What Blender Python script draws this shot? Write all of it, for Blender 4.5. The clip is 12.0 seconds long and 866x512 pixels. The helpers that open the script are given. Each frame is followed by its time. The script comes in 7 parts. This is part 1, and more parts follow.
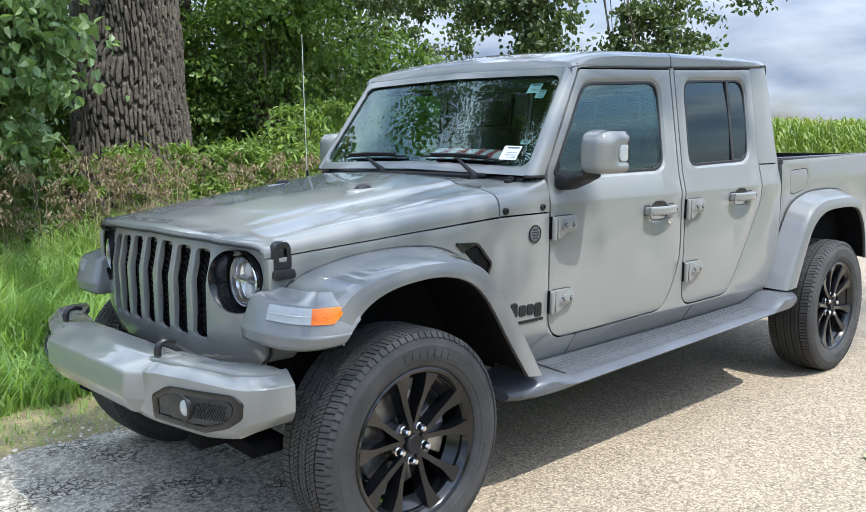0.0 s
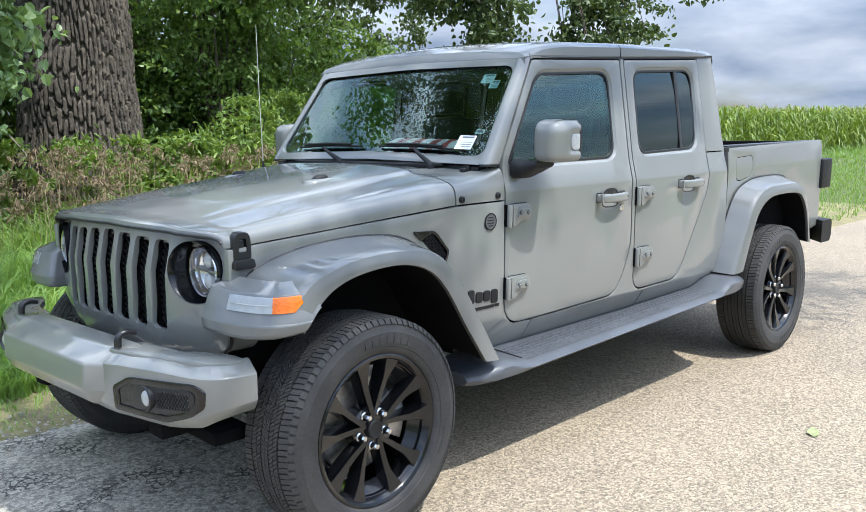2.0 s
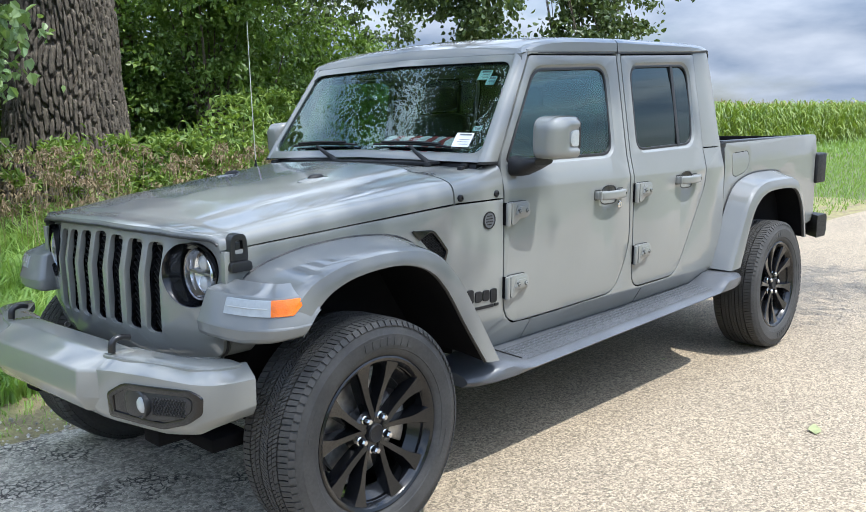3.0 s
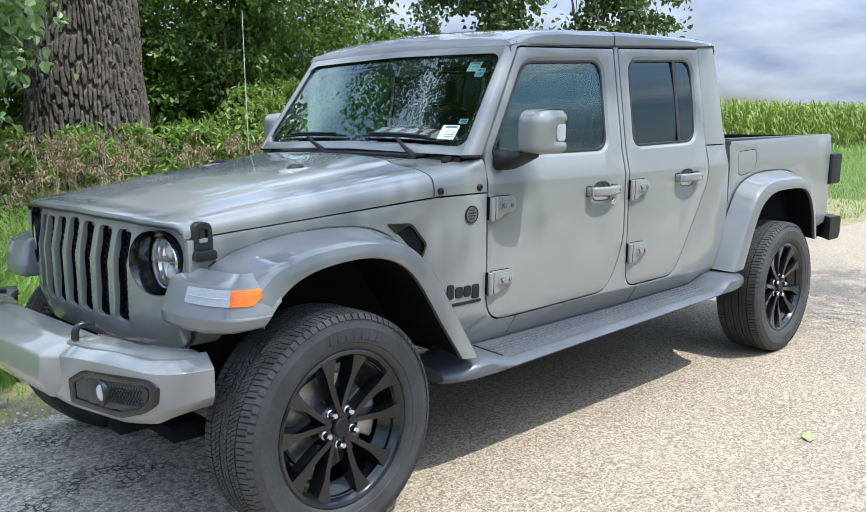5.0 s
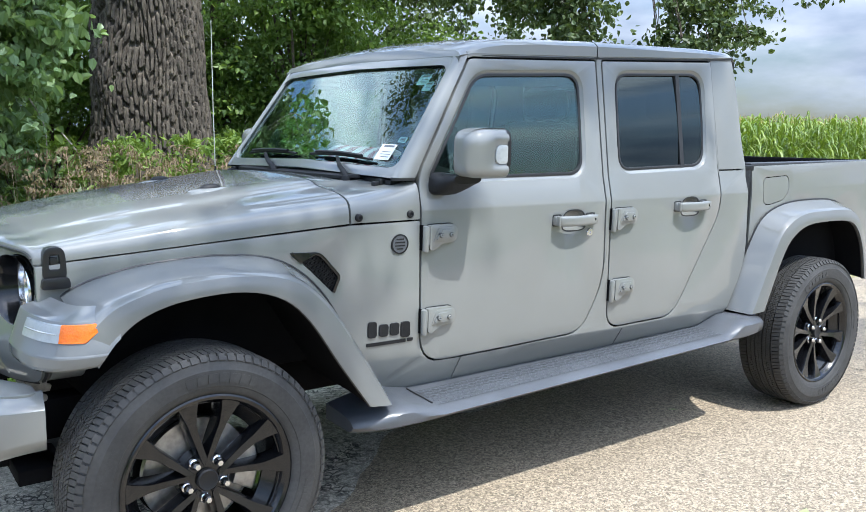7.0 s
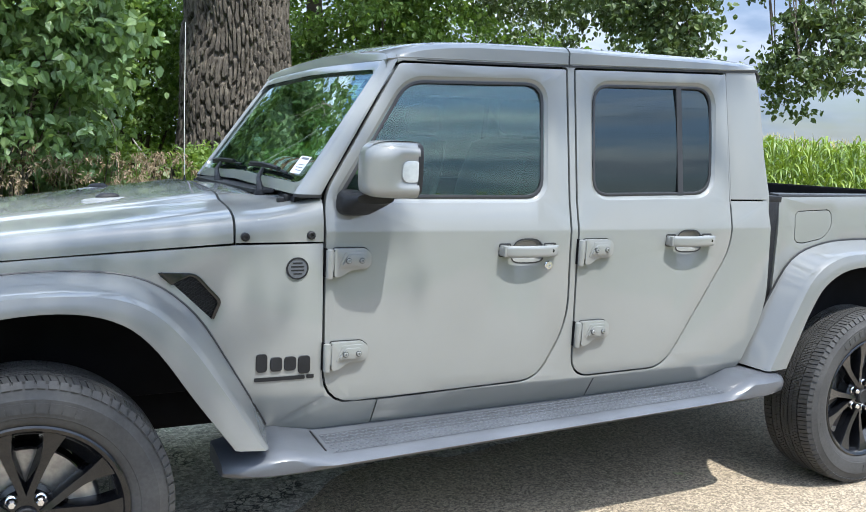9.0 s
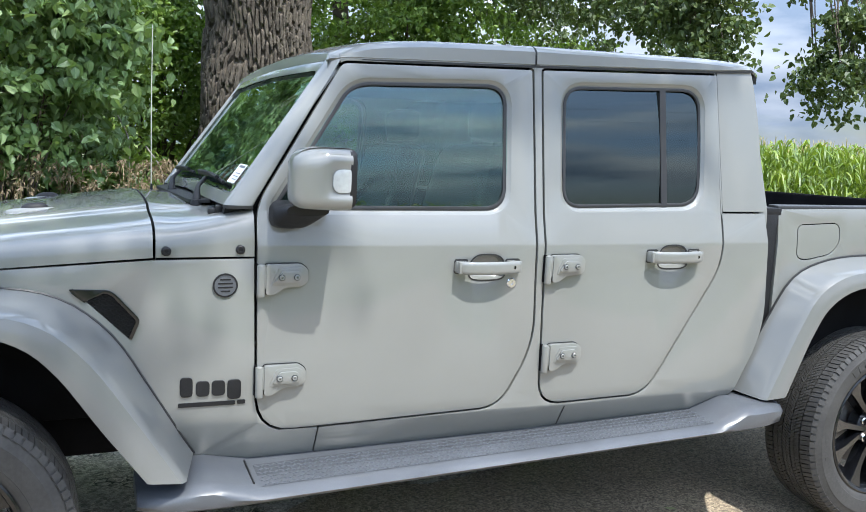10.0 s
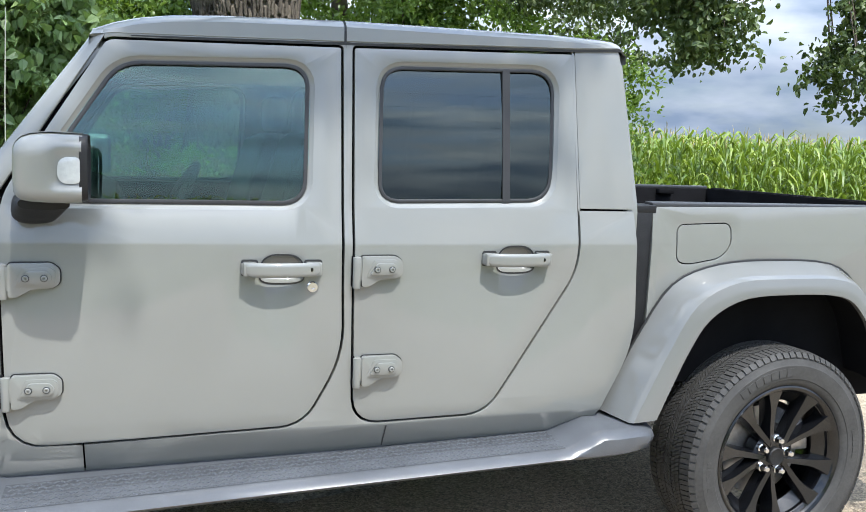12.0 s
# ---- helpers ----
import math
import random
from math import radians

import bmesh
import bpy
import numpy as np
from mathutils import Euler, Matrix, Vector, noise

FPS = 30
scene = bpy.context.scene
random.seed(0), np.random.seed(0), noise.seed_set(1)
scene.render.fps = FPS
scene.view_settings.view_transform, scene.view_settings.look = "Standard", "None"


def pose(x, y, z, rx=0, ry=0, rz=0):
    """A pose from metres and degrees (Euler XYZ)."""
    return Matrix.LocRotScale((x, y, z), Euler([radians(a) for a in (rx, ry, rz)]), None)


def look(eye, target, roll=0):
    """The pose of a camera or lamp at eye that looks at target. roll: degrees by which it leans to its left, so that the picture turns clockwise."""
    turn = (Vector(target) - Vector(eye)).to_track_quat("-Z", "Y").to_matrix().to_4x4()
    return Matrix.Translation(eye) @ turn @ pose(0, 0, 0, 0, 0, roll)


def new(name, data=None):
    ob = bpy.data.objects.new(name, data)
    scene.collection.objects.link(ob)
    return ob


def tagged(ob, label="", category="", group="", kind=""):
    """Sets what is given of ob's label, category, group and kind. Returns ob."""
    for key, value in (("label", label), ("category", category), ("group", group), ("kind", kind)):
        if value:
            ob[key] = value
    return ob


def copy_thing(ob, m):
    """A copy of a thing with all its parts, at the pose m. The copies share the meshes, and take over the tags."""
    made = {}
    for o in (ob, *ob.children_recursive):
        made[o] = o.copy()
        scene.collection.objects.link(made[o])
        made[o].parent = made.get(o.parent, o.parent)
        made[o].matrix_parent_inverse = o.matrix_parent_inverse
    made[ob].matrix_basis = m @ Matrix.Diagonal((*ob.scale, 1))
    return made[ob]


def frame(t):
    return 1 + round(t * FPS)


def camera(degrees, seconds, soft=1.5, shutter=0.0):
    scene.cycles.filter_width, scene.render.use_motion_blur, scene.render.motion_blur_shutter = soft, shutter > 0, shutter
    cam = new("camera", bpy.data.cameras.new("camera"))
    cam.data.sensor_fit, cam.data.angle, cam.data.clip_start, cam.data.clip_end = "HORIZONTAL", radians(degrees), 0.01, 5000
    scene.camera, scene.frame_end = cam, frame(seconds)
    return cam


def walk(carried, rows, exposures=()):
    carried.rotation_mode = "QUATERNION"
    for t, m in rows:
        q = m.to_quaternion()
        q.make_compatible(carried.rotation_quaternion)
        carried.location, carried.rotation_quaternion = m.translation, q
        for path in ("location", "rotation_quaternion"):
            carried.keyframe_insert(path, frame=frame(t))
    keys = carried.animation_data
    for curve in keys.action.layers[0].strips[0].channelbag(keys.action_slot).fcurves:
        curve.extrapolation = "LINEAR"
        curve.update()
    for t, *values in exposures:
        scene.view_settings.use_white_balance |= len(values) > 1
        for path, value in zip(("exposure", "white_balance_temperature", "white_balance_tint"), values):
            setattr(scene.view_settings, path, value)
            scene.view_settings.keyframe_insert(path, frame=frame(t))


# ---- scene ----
cam = camera(53.0, 12.0, soft=0.4)
PATH = [
    (0, (-1.934, -3.083, 1.46), (-0.576, -1.641, 1.188), -0.5),
    (0.5, (-1.943, -3.093, 1.461), (-0.57, -1.666, 1.183), -0.6),
    (1, (-1.962, -3.103, 1.461), (-0.569, -1.696, 1.178), -0.7),
    (1.5, (-1.973, -3.114, 1.46), (-0.56, -1.728, 1.17), -0.8),
    (2, (-1.981, -3.114, 1.461), (-0.551, -1.747, 1.165), -0.8),
    (2.5, (-1.965, -3.064, 1.457), (-0.524, -1.711, 1.156), -1.0),
    (3, (-1.967, -3.044, 1.463), (-0.519, -1.697, 1.16), -1.2),
    (3.5, (-1.965, -3.053, 1.461), (-0.516, -1.709, 1.157), -1.3),
    (5.5, (-1.603, -3.175, 1.437), (-0.247, -1.738, 1.124), -0.1),
    (6, (-1.378, -3.154, 1.433), (-0.069, -1.673, 1.125), -0.1),
    (6.5, (-1.202, -3.212, 1.468), (0.054, -1.684, 1.171), 0.2),
    (7, (-0.984, -3.36, 1.464), (0.211, -1.78, 1.182), 0.5),
    (9, (-0.083, -3.451, 1.468), (0.834, -1.691, 1.218), 2.2),
    (9.5, (0.123, -3.431, 1.45), (0.986, -1.643, 1.209), 2.2),
    (10, (0.33, -3.378, 1.479), (1.142, -1.565, 1.242), 2.2),
    (10.5, (0.557, -3.438, 1.467), (1.335, -1.611, 1.236), 2.2),
    (11, (0.783, -3.487, 1.462), (1.537, -1.649, 1.232), 2.4),
    (11.5, (1.02, -3.406, 1.449), (1.745, -1.558, 1.208), 2.4),
    (12, (1.214, -3.379, 1.479), (1.897, -1.516, 1.233), 2.3),
]
SKY_STRENGTH, SUN_STRENGTH, SUN_ANGLE = 0.30, 4.6, 0.6
EXPOSURES = [(0.0, 0.36, 6150, 9), (3.5, 0.31, 6100, 9), (6.5, 0.40, 5980, 9), (9.0, 0.55, 6120, 9), (12.0, 0.51, 6300, 9)]
# Truck axes: x runs from its front axle to the tail, y from the driver's side to the verge, z up.
walk(cam, [(t, look(eye, target, roll)) for t, eye, target, roll in PATH], EXPOSURES)

# ---------------------------------------------------------------- light
SUN_DIR = Vector((0.08, -0.47, 0.88)).normalized()
SUN_EL = math.asin(SUN_DIR.z)
SUN_AZ = math.atan2(SUN_DIR.x, SUN_DIR.y)
world = bpy.data.worlds.new("sky")
scene.world = world
world.use_nodes = True
wn, wl = world.node_tree.nodes, world.node_tree.links
wn.clear()
w_out = wn.new("ShaderNodeOutputWorld")
w_bg = wn.new("ShaderNodeBackground")
w_sky = wn.new("ShaderNodeTexSky")
w_sky.sky_type = "NISHITA"
w_sky.sun_disc = False
w_sky.sun_elevation = SUN_EL
w_sky.sun_rotation = SUN_AZ
w_sky.air_density, w_sky.dust_density, w_sky.ozone_density = 1.0, 1.2, 1.0
w_tc = wn.new("ShaderNodeTexCoord")
w_map = wn.new("ShaderNodeMapping")
w_map.inputs["Scale"].default_value = (1.0, 1.0, 3.2)
w_map.inputs["Location"].default_value = (3.1, 0.4, 0.0)
w_noise = wn.new("ShaderNodeTexNoise")
w_noise.inputs["Scale"].default_value = 2.8
w_noise.inputs["Detail"].default_value = 8.0
w_noise.inputs["Roughness"].default_value = 0.55
w_ramp = wn.new("ShaderNodeValToRGB")
w_ramp.color_ramp.elements[0].position, w_ramp.color_ramp.elements[1].position = 0.40, 0.56
w_noise2 = wn.new("ShaderNodeTexNoise")
w_noise2.inputs["Scale"].default_value = 4.5
w_noise2.inputs["Detail"].default_value = 6.0
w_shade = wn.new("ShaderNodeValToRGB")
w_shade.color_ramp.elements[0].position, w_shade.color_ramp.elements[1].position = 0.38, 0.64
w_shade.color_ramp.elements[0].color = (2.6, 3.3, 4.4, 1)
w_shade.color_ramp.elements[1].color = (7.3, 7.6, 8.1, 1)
w_mix = wn.new("ShaderNodeMix")
w_mix.data_type = "RGBA"
wl.new(w_tc.outputs["Generated"], w_map.inputs["Vector"])
wl.new(w_map.outputs["Vector"], w_noise.inputs["Vector"])
wl.new(w_map.outputs["Vector"], w_noise2.inputs["Vector"])
wl.new(w_noise.outputs["Fac"], w_ramp.inputs["Fac"])
wl.new(w_noise2.outputs["Fac"], w_shade.inputs["Fac"])
wl.new(w_ramp.outputs["Color"], w_mix.inputs["Factor"])
wl.new(w_sky.outputs["Color"], w_mix.inputs["A"])
wl.new(w_shade.outputs["Color"], w_mix.inputs["B"])
# Sky toned down at the horizon and up overhead, to lift the fill light.
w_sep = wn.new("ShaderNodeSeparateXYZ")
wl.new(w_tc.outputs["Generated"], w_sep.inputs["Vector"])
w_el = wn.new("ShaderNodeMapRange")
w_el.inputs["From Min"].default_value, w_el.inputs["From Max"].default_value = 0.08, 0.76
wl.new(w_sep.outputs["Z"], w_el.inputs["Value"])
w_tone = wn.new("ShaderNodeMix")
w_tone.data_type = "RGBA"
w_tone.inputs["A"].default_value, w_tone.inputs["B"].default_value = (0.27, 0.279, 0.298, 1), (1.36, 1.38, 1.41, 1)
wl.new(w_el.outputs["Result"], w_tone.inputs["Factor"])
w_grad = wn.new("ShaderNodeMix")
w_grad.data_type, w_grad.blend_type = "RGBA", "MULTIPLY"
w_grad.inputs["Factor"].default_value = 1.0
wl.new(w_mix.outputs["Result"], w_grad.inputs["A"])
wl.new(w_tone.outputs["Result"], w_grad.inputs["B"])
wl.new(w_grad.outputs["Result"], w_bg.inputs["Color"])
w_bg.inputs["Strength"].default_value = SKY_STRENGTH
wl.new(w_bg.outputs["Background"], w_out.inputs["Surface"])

sun_data = bpy.data.lights.new("sun", "SUN")
sun_data.energy, sun_data.angle, sun_data.color = SUN_STRENGTH, radians(SUN_ANGLE), (1.0, 0.965, 0.90)
sun = new("sun", sun_data)
sun.matrix_world = look(SUN_DIR * 50, (0, 0, 0))


# ---------------------------------------------------------------- materials
def material(name, color, rough=0.5, metal=0.0, coat=0.0, spec=0.5, var=0.0, var_scale=5.0, color2=None, bump=0.0, bump_scale=80.0,
             translucent=0.0, island=0.0, rough_var=0.0, fine=0.0, fine_scale=200.0):
    """A Principled surface with colour variation at two scales, optional relief, and optional light through leaves."""
    m = bpy.data.materials.new(name)
    m.use_nodes = True
    n, l = m.node_tree.nodes, m.node_tree.links
    b = n["Principled BSDF"]
    b.inputs["Base Color"].default_value = (*color, 1)
    b.inputs["Roughness"].default_value = rough
    b.inputs["Metallic"].default_value = metal
    b.inputs["Coat Weight"].default_value = coat
    b.inputs["Coat Roughness"].default_value = 0.03
    b.inputs["Specular IOR Level"].default_value = spec
    tc = n.new("ShaderNodeTexCoord")
    last = None
    if var or color2:
        t = n.new("ShaderNodeTexNoise")
        t.inputs["Scale"].default_value = var_scale
        t.inputs["Detail"].default_value = 6
        l.new(tc.outputs["Object"], t.inputs["Vector"])
        r = n.new("ShaderNodeValToRGB")
        c2 = color2 or tuple(c * (1 - var) for c in color)
        r.color_ramp.elements[0].position, r.color_ramp.elements[1].position = 0.32, 0.68
        r.color_ramp.elements[0].color, r.color_ramp.elements[1].color = (*c2, 1), (*color, 1)
        l.new(t.outputs["Fac"], r.inputs["Fac"])
        last = r.outputs["Color"]
        if rough_var:
            mr = n.new("ShaderNodeMapRange")
            mr.inputs["To Min"].default_value, mr.inputs["To Max"].default_value = rough, rough + rough_var
            l.new(t.outputs["Fac"], mr.inputs["Value"])
            l.new(mr.outputs["Result"], b.inputs["Roughness"])
    if fine:
        t = n.new("ShaderNodeTexNoise")
        t.inputs["Scale"].default_value = fine_scale
        t.inputs["Detail"].default_value = 3
        l.new(tc.outputs["Object"], t.inputs["Vector"])
        mr = n.new("ShaderNodeMapRange")
        mr.inputs["From Min"].default_value, mr.inputs["From Max"].default_value = 0.3, 0.7
        mr.inputs["To Min"].default_value, mr.inputs["To Max"].default_value = 1 - fine, 1 + fine
        l.new(t.outputs["Fac"], mr.inputs["Value"])
        mx = n.new("ShaderNodeMix")
        mx.data_type, mx.blend_type = "RGBA", "MULTIPLY"
        mx.inputs["Factor"].default_value = 1
        if last:
            l.new(last, mx.inputs["A"])
        else:
            mx.inputs["A"].default_value = (*color, 1)
        l.new(mr.outputs["Result"], mx.inputs["B"])
        last = mx.outputs["Result"]
    if island:
        g = n.new("ShaderNodeNewGeometry")
        h = n.new("ShaderNodeHueSaturation")
        mr = n.new("ShaderNodeMapRange")
        mr.inputs["To Min"].default_value, mr.inputs["To Max"].default_value = 1 - island, 1 + island
        l.new(g.outputs["Random Per Island"], mr.inputs["Value"])
        l.new(mr.outputs["Result"], h.inputs["Value"])
        mh = n.new("ShaderNodeMapRange")
        mh.inputs["To Min"].default_value, mh.inputs["To Max"].default_value = 0.515, 0.475
        l.new(g.outputs["Random Per Island"], mh.inputs["Value"])
        l.new(mh.outputs["Result"], h.inputs["Hue"])
        if last:
            l.new(last, h.inputs["Color"])
        else:
            h.inputs["Color"].default_value = (*color, 1)
        last = h.outputs["Color"]
    if last:
        l.new(last, b.inputs["Base Color"])
    if bump:
        t = n.new("ShaderNodeTexNoise")
        t.inputs["Scale"].default_value = bump_scale
        t.inputs["Detail"].default_value = 5
        l.new(tc.outputs["Object"], t.inputs["Vector"])
        bp = n.new("ShaderNodeBump")
        bp.inputs["Strength"].default_value = bump
        bp.inputs["Distance"].default_value = 0.01
        l.new(t.outputs["Fac"], bp.inputs["Height"])
        l.new(bp.outputs["Normal"], b.inputs["Normal"])
    if translucent:
        tr = n.new("ShaderNodeBsdfTranslucent")
        tr.inputs["Color"].default_value = (color[0] * 1.6, color[1] * 1.5, color[2] * 0.7, 1)
        ms = n.new("ShaderNodeMixShader")
        ms.inputs[0].default_value = translucent
        l.new(b.outputs[0], ms.inputs[1])
        l.new(tr.outputs[0], ms.inputs[2])
        l.new(ms.outputs[0], n["Material Output"].inputs[0])
    return m


def glass_material(name, tint, gloss):
    """Thin tinted glass: light goes straight through with the tint, and more of it is mirrored towards grazing angles."""
    m = bpy.data.materials.new(name)
    m.use_nodes = True
    n, l = m.node_tree.nodes, m.node_tree.links
    n.remove(n["Principled BSDF"])
    tr = n.new("ShaderNodeBsdfTransparent")
    tr.inputs["Color"].default_value = (*tint, 1)
    gl = n.new("ShaderNodeBsdfGlossy")
    gl.inputs["Roughness"].default_value = 0.0
    gl.inputs["Color"].default_value = (0.88, 1, 0.95, 1)
    lw = n.new("ShaderNodeLayerWeight")
    pw = n.new("ShaderNodeMath")
    pw.operation = "POWER"
    pw.inputs[1].default_value = 4.0
    l.new(lw.outputs["Facing"], pw.inputs[0])
    mr = n.new("ShaderNodeMapRange")
    mr.inputs["To Min"].default_value, mr.inputs["To Max"].default_value = gloss, 1.0
    l.new(pw.outputs["Value"], mr.inputs["Value"])
    ms = n.new("ShaderNodeMixShader")
    l.new(mr.outputs["Result"], ms.inputs[0])
    l.new(tr.outputs[0], ms.inputs[1])
    l.new(gl.outputs[0], ms.inputs[2])
    l.new(ms.outputs[0], n["Material Output"].inputs[0])
    return m


PAINT = material("grey_paint", (0.192, 0.197, 0.184), rough=0.45, coat=1.0, spec=0.12, var=0.05, var_scale=3.0, fine=0.03, fine_scale=900)
# The grey body paint copied darker, so the flares look dimmer than the doors.
FLARE = material("grey_paint_darker", (0.155, 0.160, 0.155), rough=0.45, coat=1.0, spec=0.12, var=0.06, var_scale=3.0, fine=0.03, fine_scale=900)
BLACK = material("black_plastic", (0.013, 0.0133, 0.0145), rough=0.5, spec=0.3, var=0.3, var_scale=30, bump=0.15, bump_scale=600)
GLOSS = material("gloss_black", (0.005, 0.0054, 0.0066), rough=0.22, coat=0.55, spec=0.3, var=0.2, var_scale=20)
DARK = material("dark_shell", (0.009, 0.009, 0.010), rough=0.85, spec=0.05, var=0.3, var_scale=8)
PAINT.node_tree.nodes["Principled BSDF"].inputs["Coat IOR"].default_value = 1.66
PAINT.node_tree.nodes["Principled BSDF"].inputs["Coat Roughness"].default_value = 0.07
FOG_GREY = material("dark_grey_plastic", (0.017, 0.018, 0.020), rough=0.32, var=0.2, var_scale=30, bump=0.1, bump_scale=500)
RUBBER = material("tyre_rubber", (0.047, 0.046, 0.044), rough=0.72, var=0.35, var_scale=9, bump=0.15, bump_scale=300, fine=0.15, fine_scale=90)
MESH = material("semi_gloss_black", (0.013, 0.013, 0.014), rough=0.3, var=0.2, var_scale=30)
SEAL = material("grey_window_seal", (0.038, 0.040, 0.043), rough=0.38, var=0.15, var_scale=30)
# Pale tone puts the sunlight on the dark antenna whip into its colour.
WHIP = material("sunlit_whip_tone", (0.55, 0.53, 0.44), rough=0.4, metal=0.3, var=0.1, var_scale=40)
GASKET = material("gasket_rubber", (0.02, 0.02, 0.021), rough=0.45, var=0.2, var_scale=40)
STEP = material("step_grey_plastic", (0.088, 0.095, 0.106), rough=0.30, var=0.25, var_scale=6, bump=0.05, bump_scale=500, fine=0.08, fine_scale=300)
GROOVE = material("groove_shade", (0.062, 0.067, 0.074), rough=0.45, var=0.3, var_scale=20, fine=0.15, fine_scale=200)
CHROME = material("bright_metal", (0.72, 0.72, 0.73), rough=0.14, metal=1.0, var=0.1, var_scale=60)
STEEL = material("worn_steel", (0.46, 0.45, 0.44), rough=0.38, metal=0.9, var=0.4, var_scale=40)
LENS = material("clear_lens", (0.42, 0.44, 0.44), rough=0.08, coat=1.0, var=0.12, var_scale=70, bump=0.07, bump_scale=160)
DRL = material("frosted_lamp_lens", (0.36, 0.385, 0.39), rough=0.12, coat=1.0, var=0.10, var_scale=60, bump=0.06, bump_scale=160)
AMBER = material("amber_lens", (0.88, 0.175, 0.004), rough=0.2, coat=0.4, var=0.25, var_scale=50, bump=0.2, bump_scale=140)
RED = material("red_lens", (0.35, 0.012, 0.012), rough=0.12, coat=1.0, var=0.2, var_scale=40)
PAPER = material("white_paper", (0.80, 0.80, 0.78), rough=0.7, var=0.06, var_scale=30)
PRINT = material("grey_print", (0.16, 0.17, 0.18), rough=0.7, var=0.1, var_scale=60)
TEAL = material("teal_paper", (0.42, 0.64, 0.60), rough=0.6, var=0.1, var_scale=60)
STRIPE = material("red_cloth", (0.42, 0.06, 0.06), rough=0.9, var=0.25, var_scale=60, bump=0.3, bump_scale=400)
CLOTH = material("white_cloth", (0.72, 0.68, 0.62), rough=0.9, var=0.15, var_scale=60, bump=0.3, bump_scale=400)
SEAT = material("dark_seat_leather", (0.022, 0.023, 0.025), rough=0.55, var=0.3, var_scale=12, bump=0.2, bump_scale=150)
GLASS = glass_material("windscreen_glass", (0.70, 0.79, 0.79), 0.034)
GLASS_FRONT = glass_material("side_glass", (0.66, 0.82, 0.77), 0.085)
GLASS_DARK = glass_material("privacy_glass", (0.21, 0.215, 0.225), 0.085)
MIRROR = material("mirror_silver", (0.85, 0.85, 0.86), rough=0.02, metal=1.0)


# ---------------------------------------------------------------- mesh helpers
def fit_body_to_view(bm):
    """Warps the truck to fit the camera's view: raked and widened towards tail and roof, the same on both sides."""
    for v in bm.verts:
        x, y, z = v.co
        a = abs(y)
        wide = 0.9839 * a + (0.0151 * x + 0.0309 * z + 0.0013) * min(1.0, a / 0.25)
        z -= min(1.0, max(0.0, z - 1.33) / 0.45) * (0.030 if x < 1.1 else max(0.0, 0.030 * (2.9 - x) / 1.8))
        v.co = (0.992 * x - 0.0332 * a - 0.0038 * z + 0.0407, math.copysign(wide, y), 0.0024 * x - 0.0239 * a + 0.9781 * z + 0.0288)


def part(name, bm, mat, parent=None, label="", bevel=0.0, sharp=36, recalc=True, seg=2):
    """One mesh object out of a bmesh, under a thing or a part. mat: one material or a list of them."""
    if recalc:
        bmesh.ops.recalc_face_normals(bm, faces=bm.faces[:])
    if bevel:
        bmesh.ops.remove_doubles(bm, verts=bm.verts[:], dist=1e-5)
        edges = [e for e in bm.edges if len(e.link_faces) == 2 and e.calc_face_angle(0.0) > radians(26)]
        bmesh.ops.bevel(bm, geom=edges, offset=bevel, segments=seg, profile=0.5, affect="EDGES", clamp_overlap=True)
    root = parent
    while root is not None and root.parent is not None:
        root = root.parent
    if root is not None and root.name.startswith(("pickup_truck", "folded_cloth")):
        fit_body_to_view(bm)
    me = bpy.data.meshes.new(name)
    bm.to_mesh(me)
    bm.free()
    for mm in mat if isinstance(mat, (list, tuple)) else [mat]:
        me.materials.append(mm)
    me.shade_smooth()
    me.set_sharp_from_angle(angle=radians(sharp))
    ob = new(name, me)
    if parent:
        ob.parent = parent
    if label:
        ob["label"] = label
    return ob


def thing(name, label, category, group="", kind="", at=(0, 0, 0)):
    ob = new(name)
    ob.empty_display_size = 0.2
    ob.location = at
    return tagged(ob, label, category, group, kind)


def mesh_np(name, verts, faces, mats, parent=None, smooth=True, index=None):
    """A mesh from arrays: verts (n, 3), faces (m, 3 or 4)."""
    verts, faces = np.asarray(verts, np.float32), np.asarray(faces, np.int32)
    me = bpy.data.meshes.new(name)
    k = faces.shape[1]
    me.vertices.add(len(verts))
    me.vertices.foreach_set("co", verts.ravel())
    me.loops.add(faces.size)
    me.loops.foreach_set("vertex_index", faces.ravel())
    me.polygons.add(len(faces))
    me.polygons.foreach_set("loop_start", np.arange(0, faces.size, k, dtype=np.int32))
    me.polygons.foreach_set("loop_total", np.full(len(faces), k, np.int32))
    if index is not None:
        me.polygons.foreach_set("material_index", np.asarray(index, np.int32))
    me.polygons.foreach_set("use_smooth", np.full(len(faces), smooth))
    me.update(calc_edges=True)
    me.validate()
    for mm in mats if isinstance(mats, (list, tuple)) else [mats]:
        me.materials.append(mm)
    ob = new(name, me)
    if parent:
        ob.parent = parent
    return ob


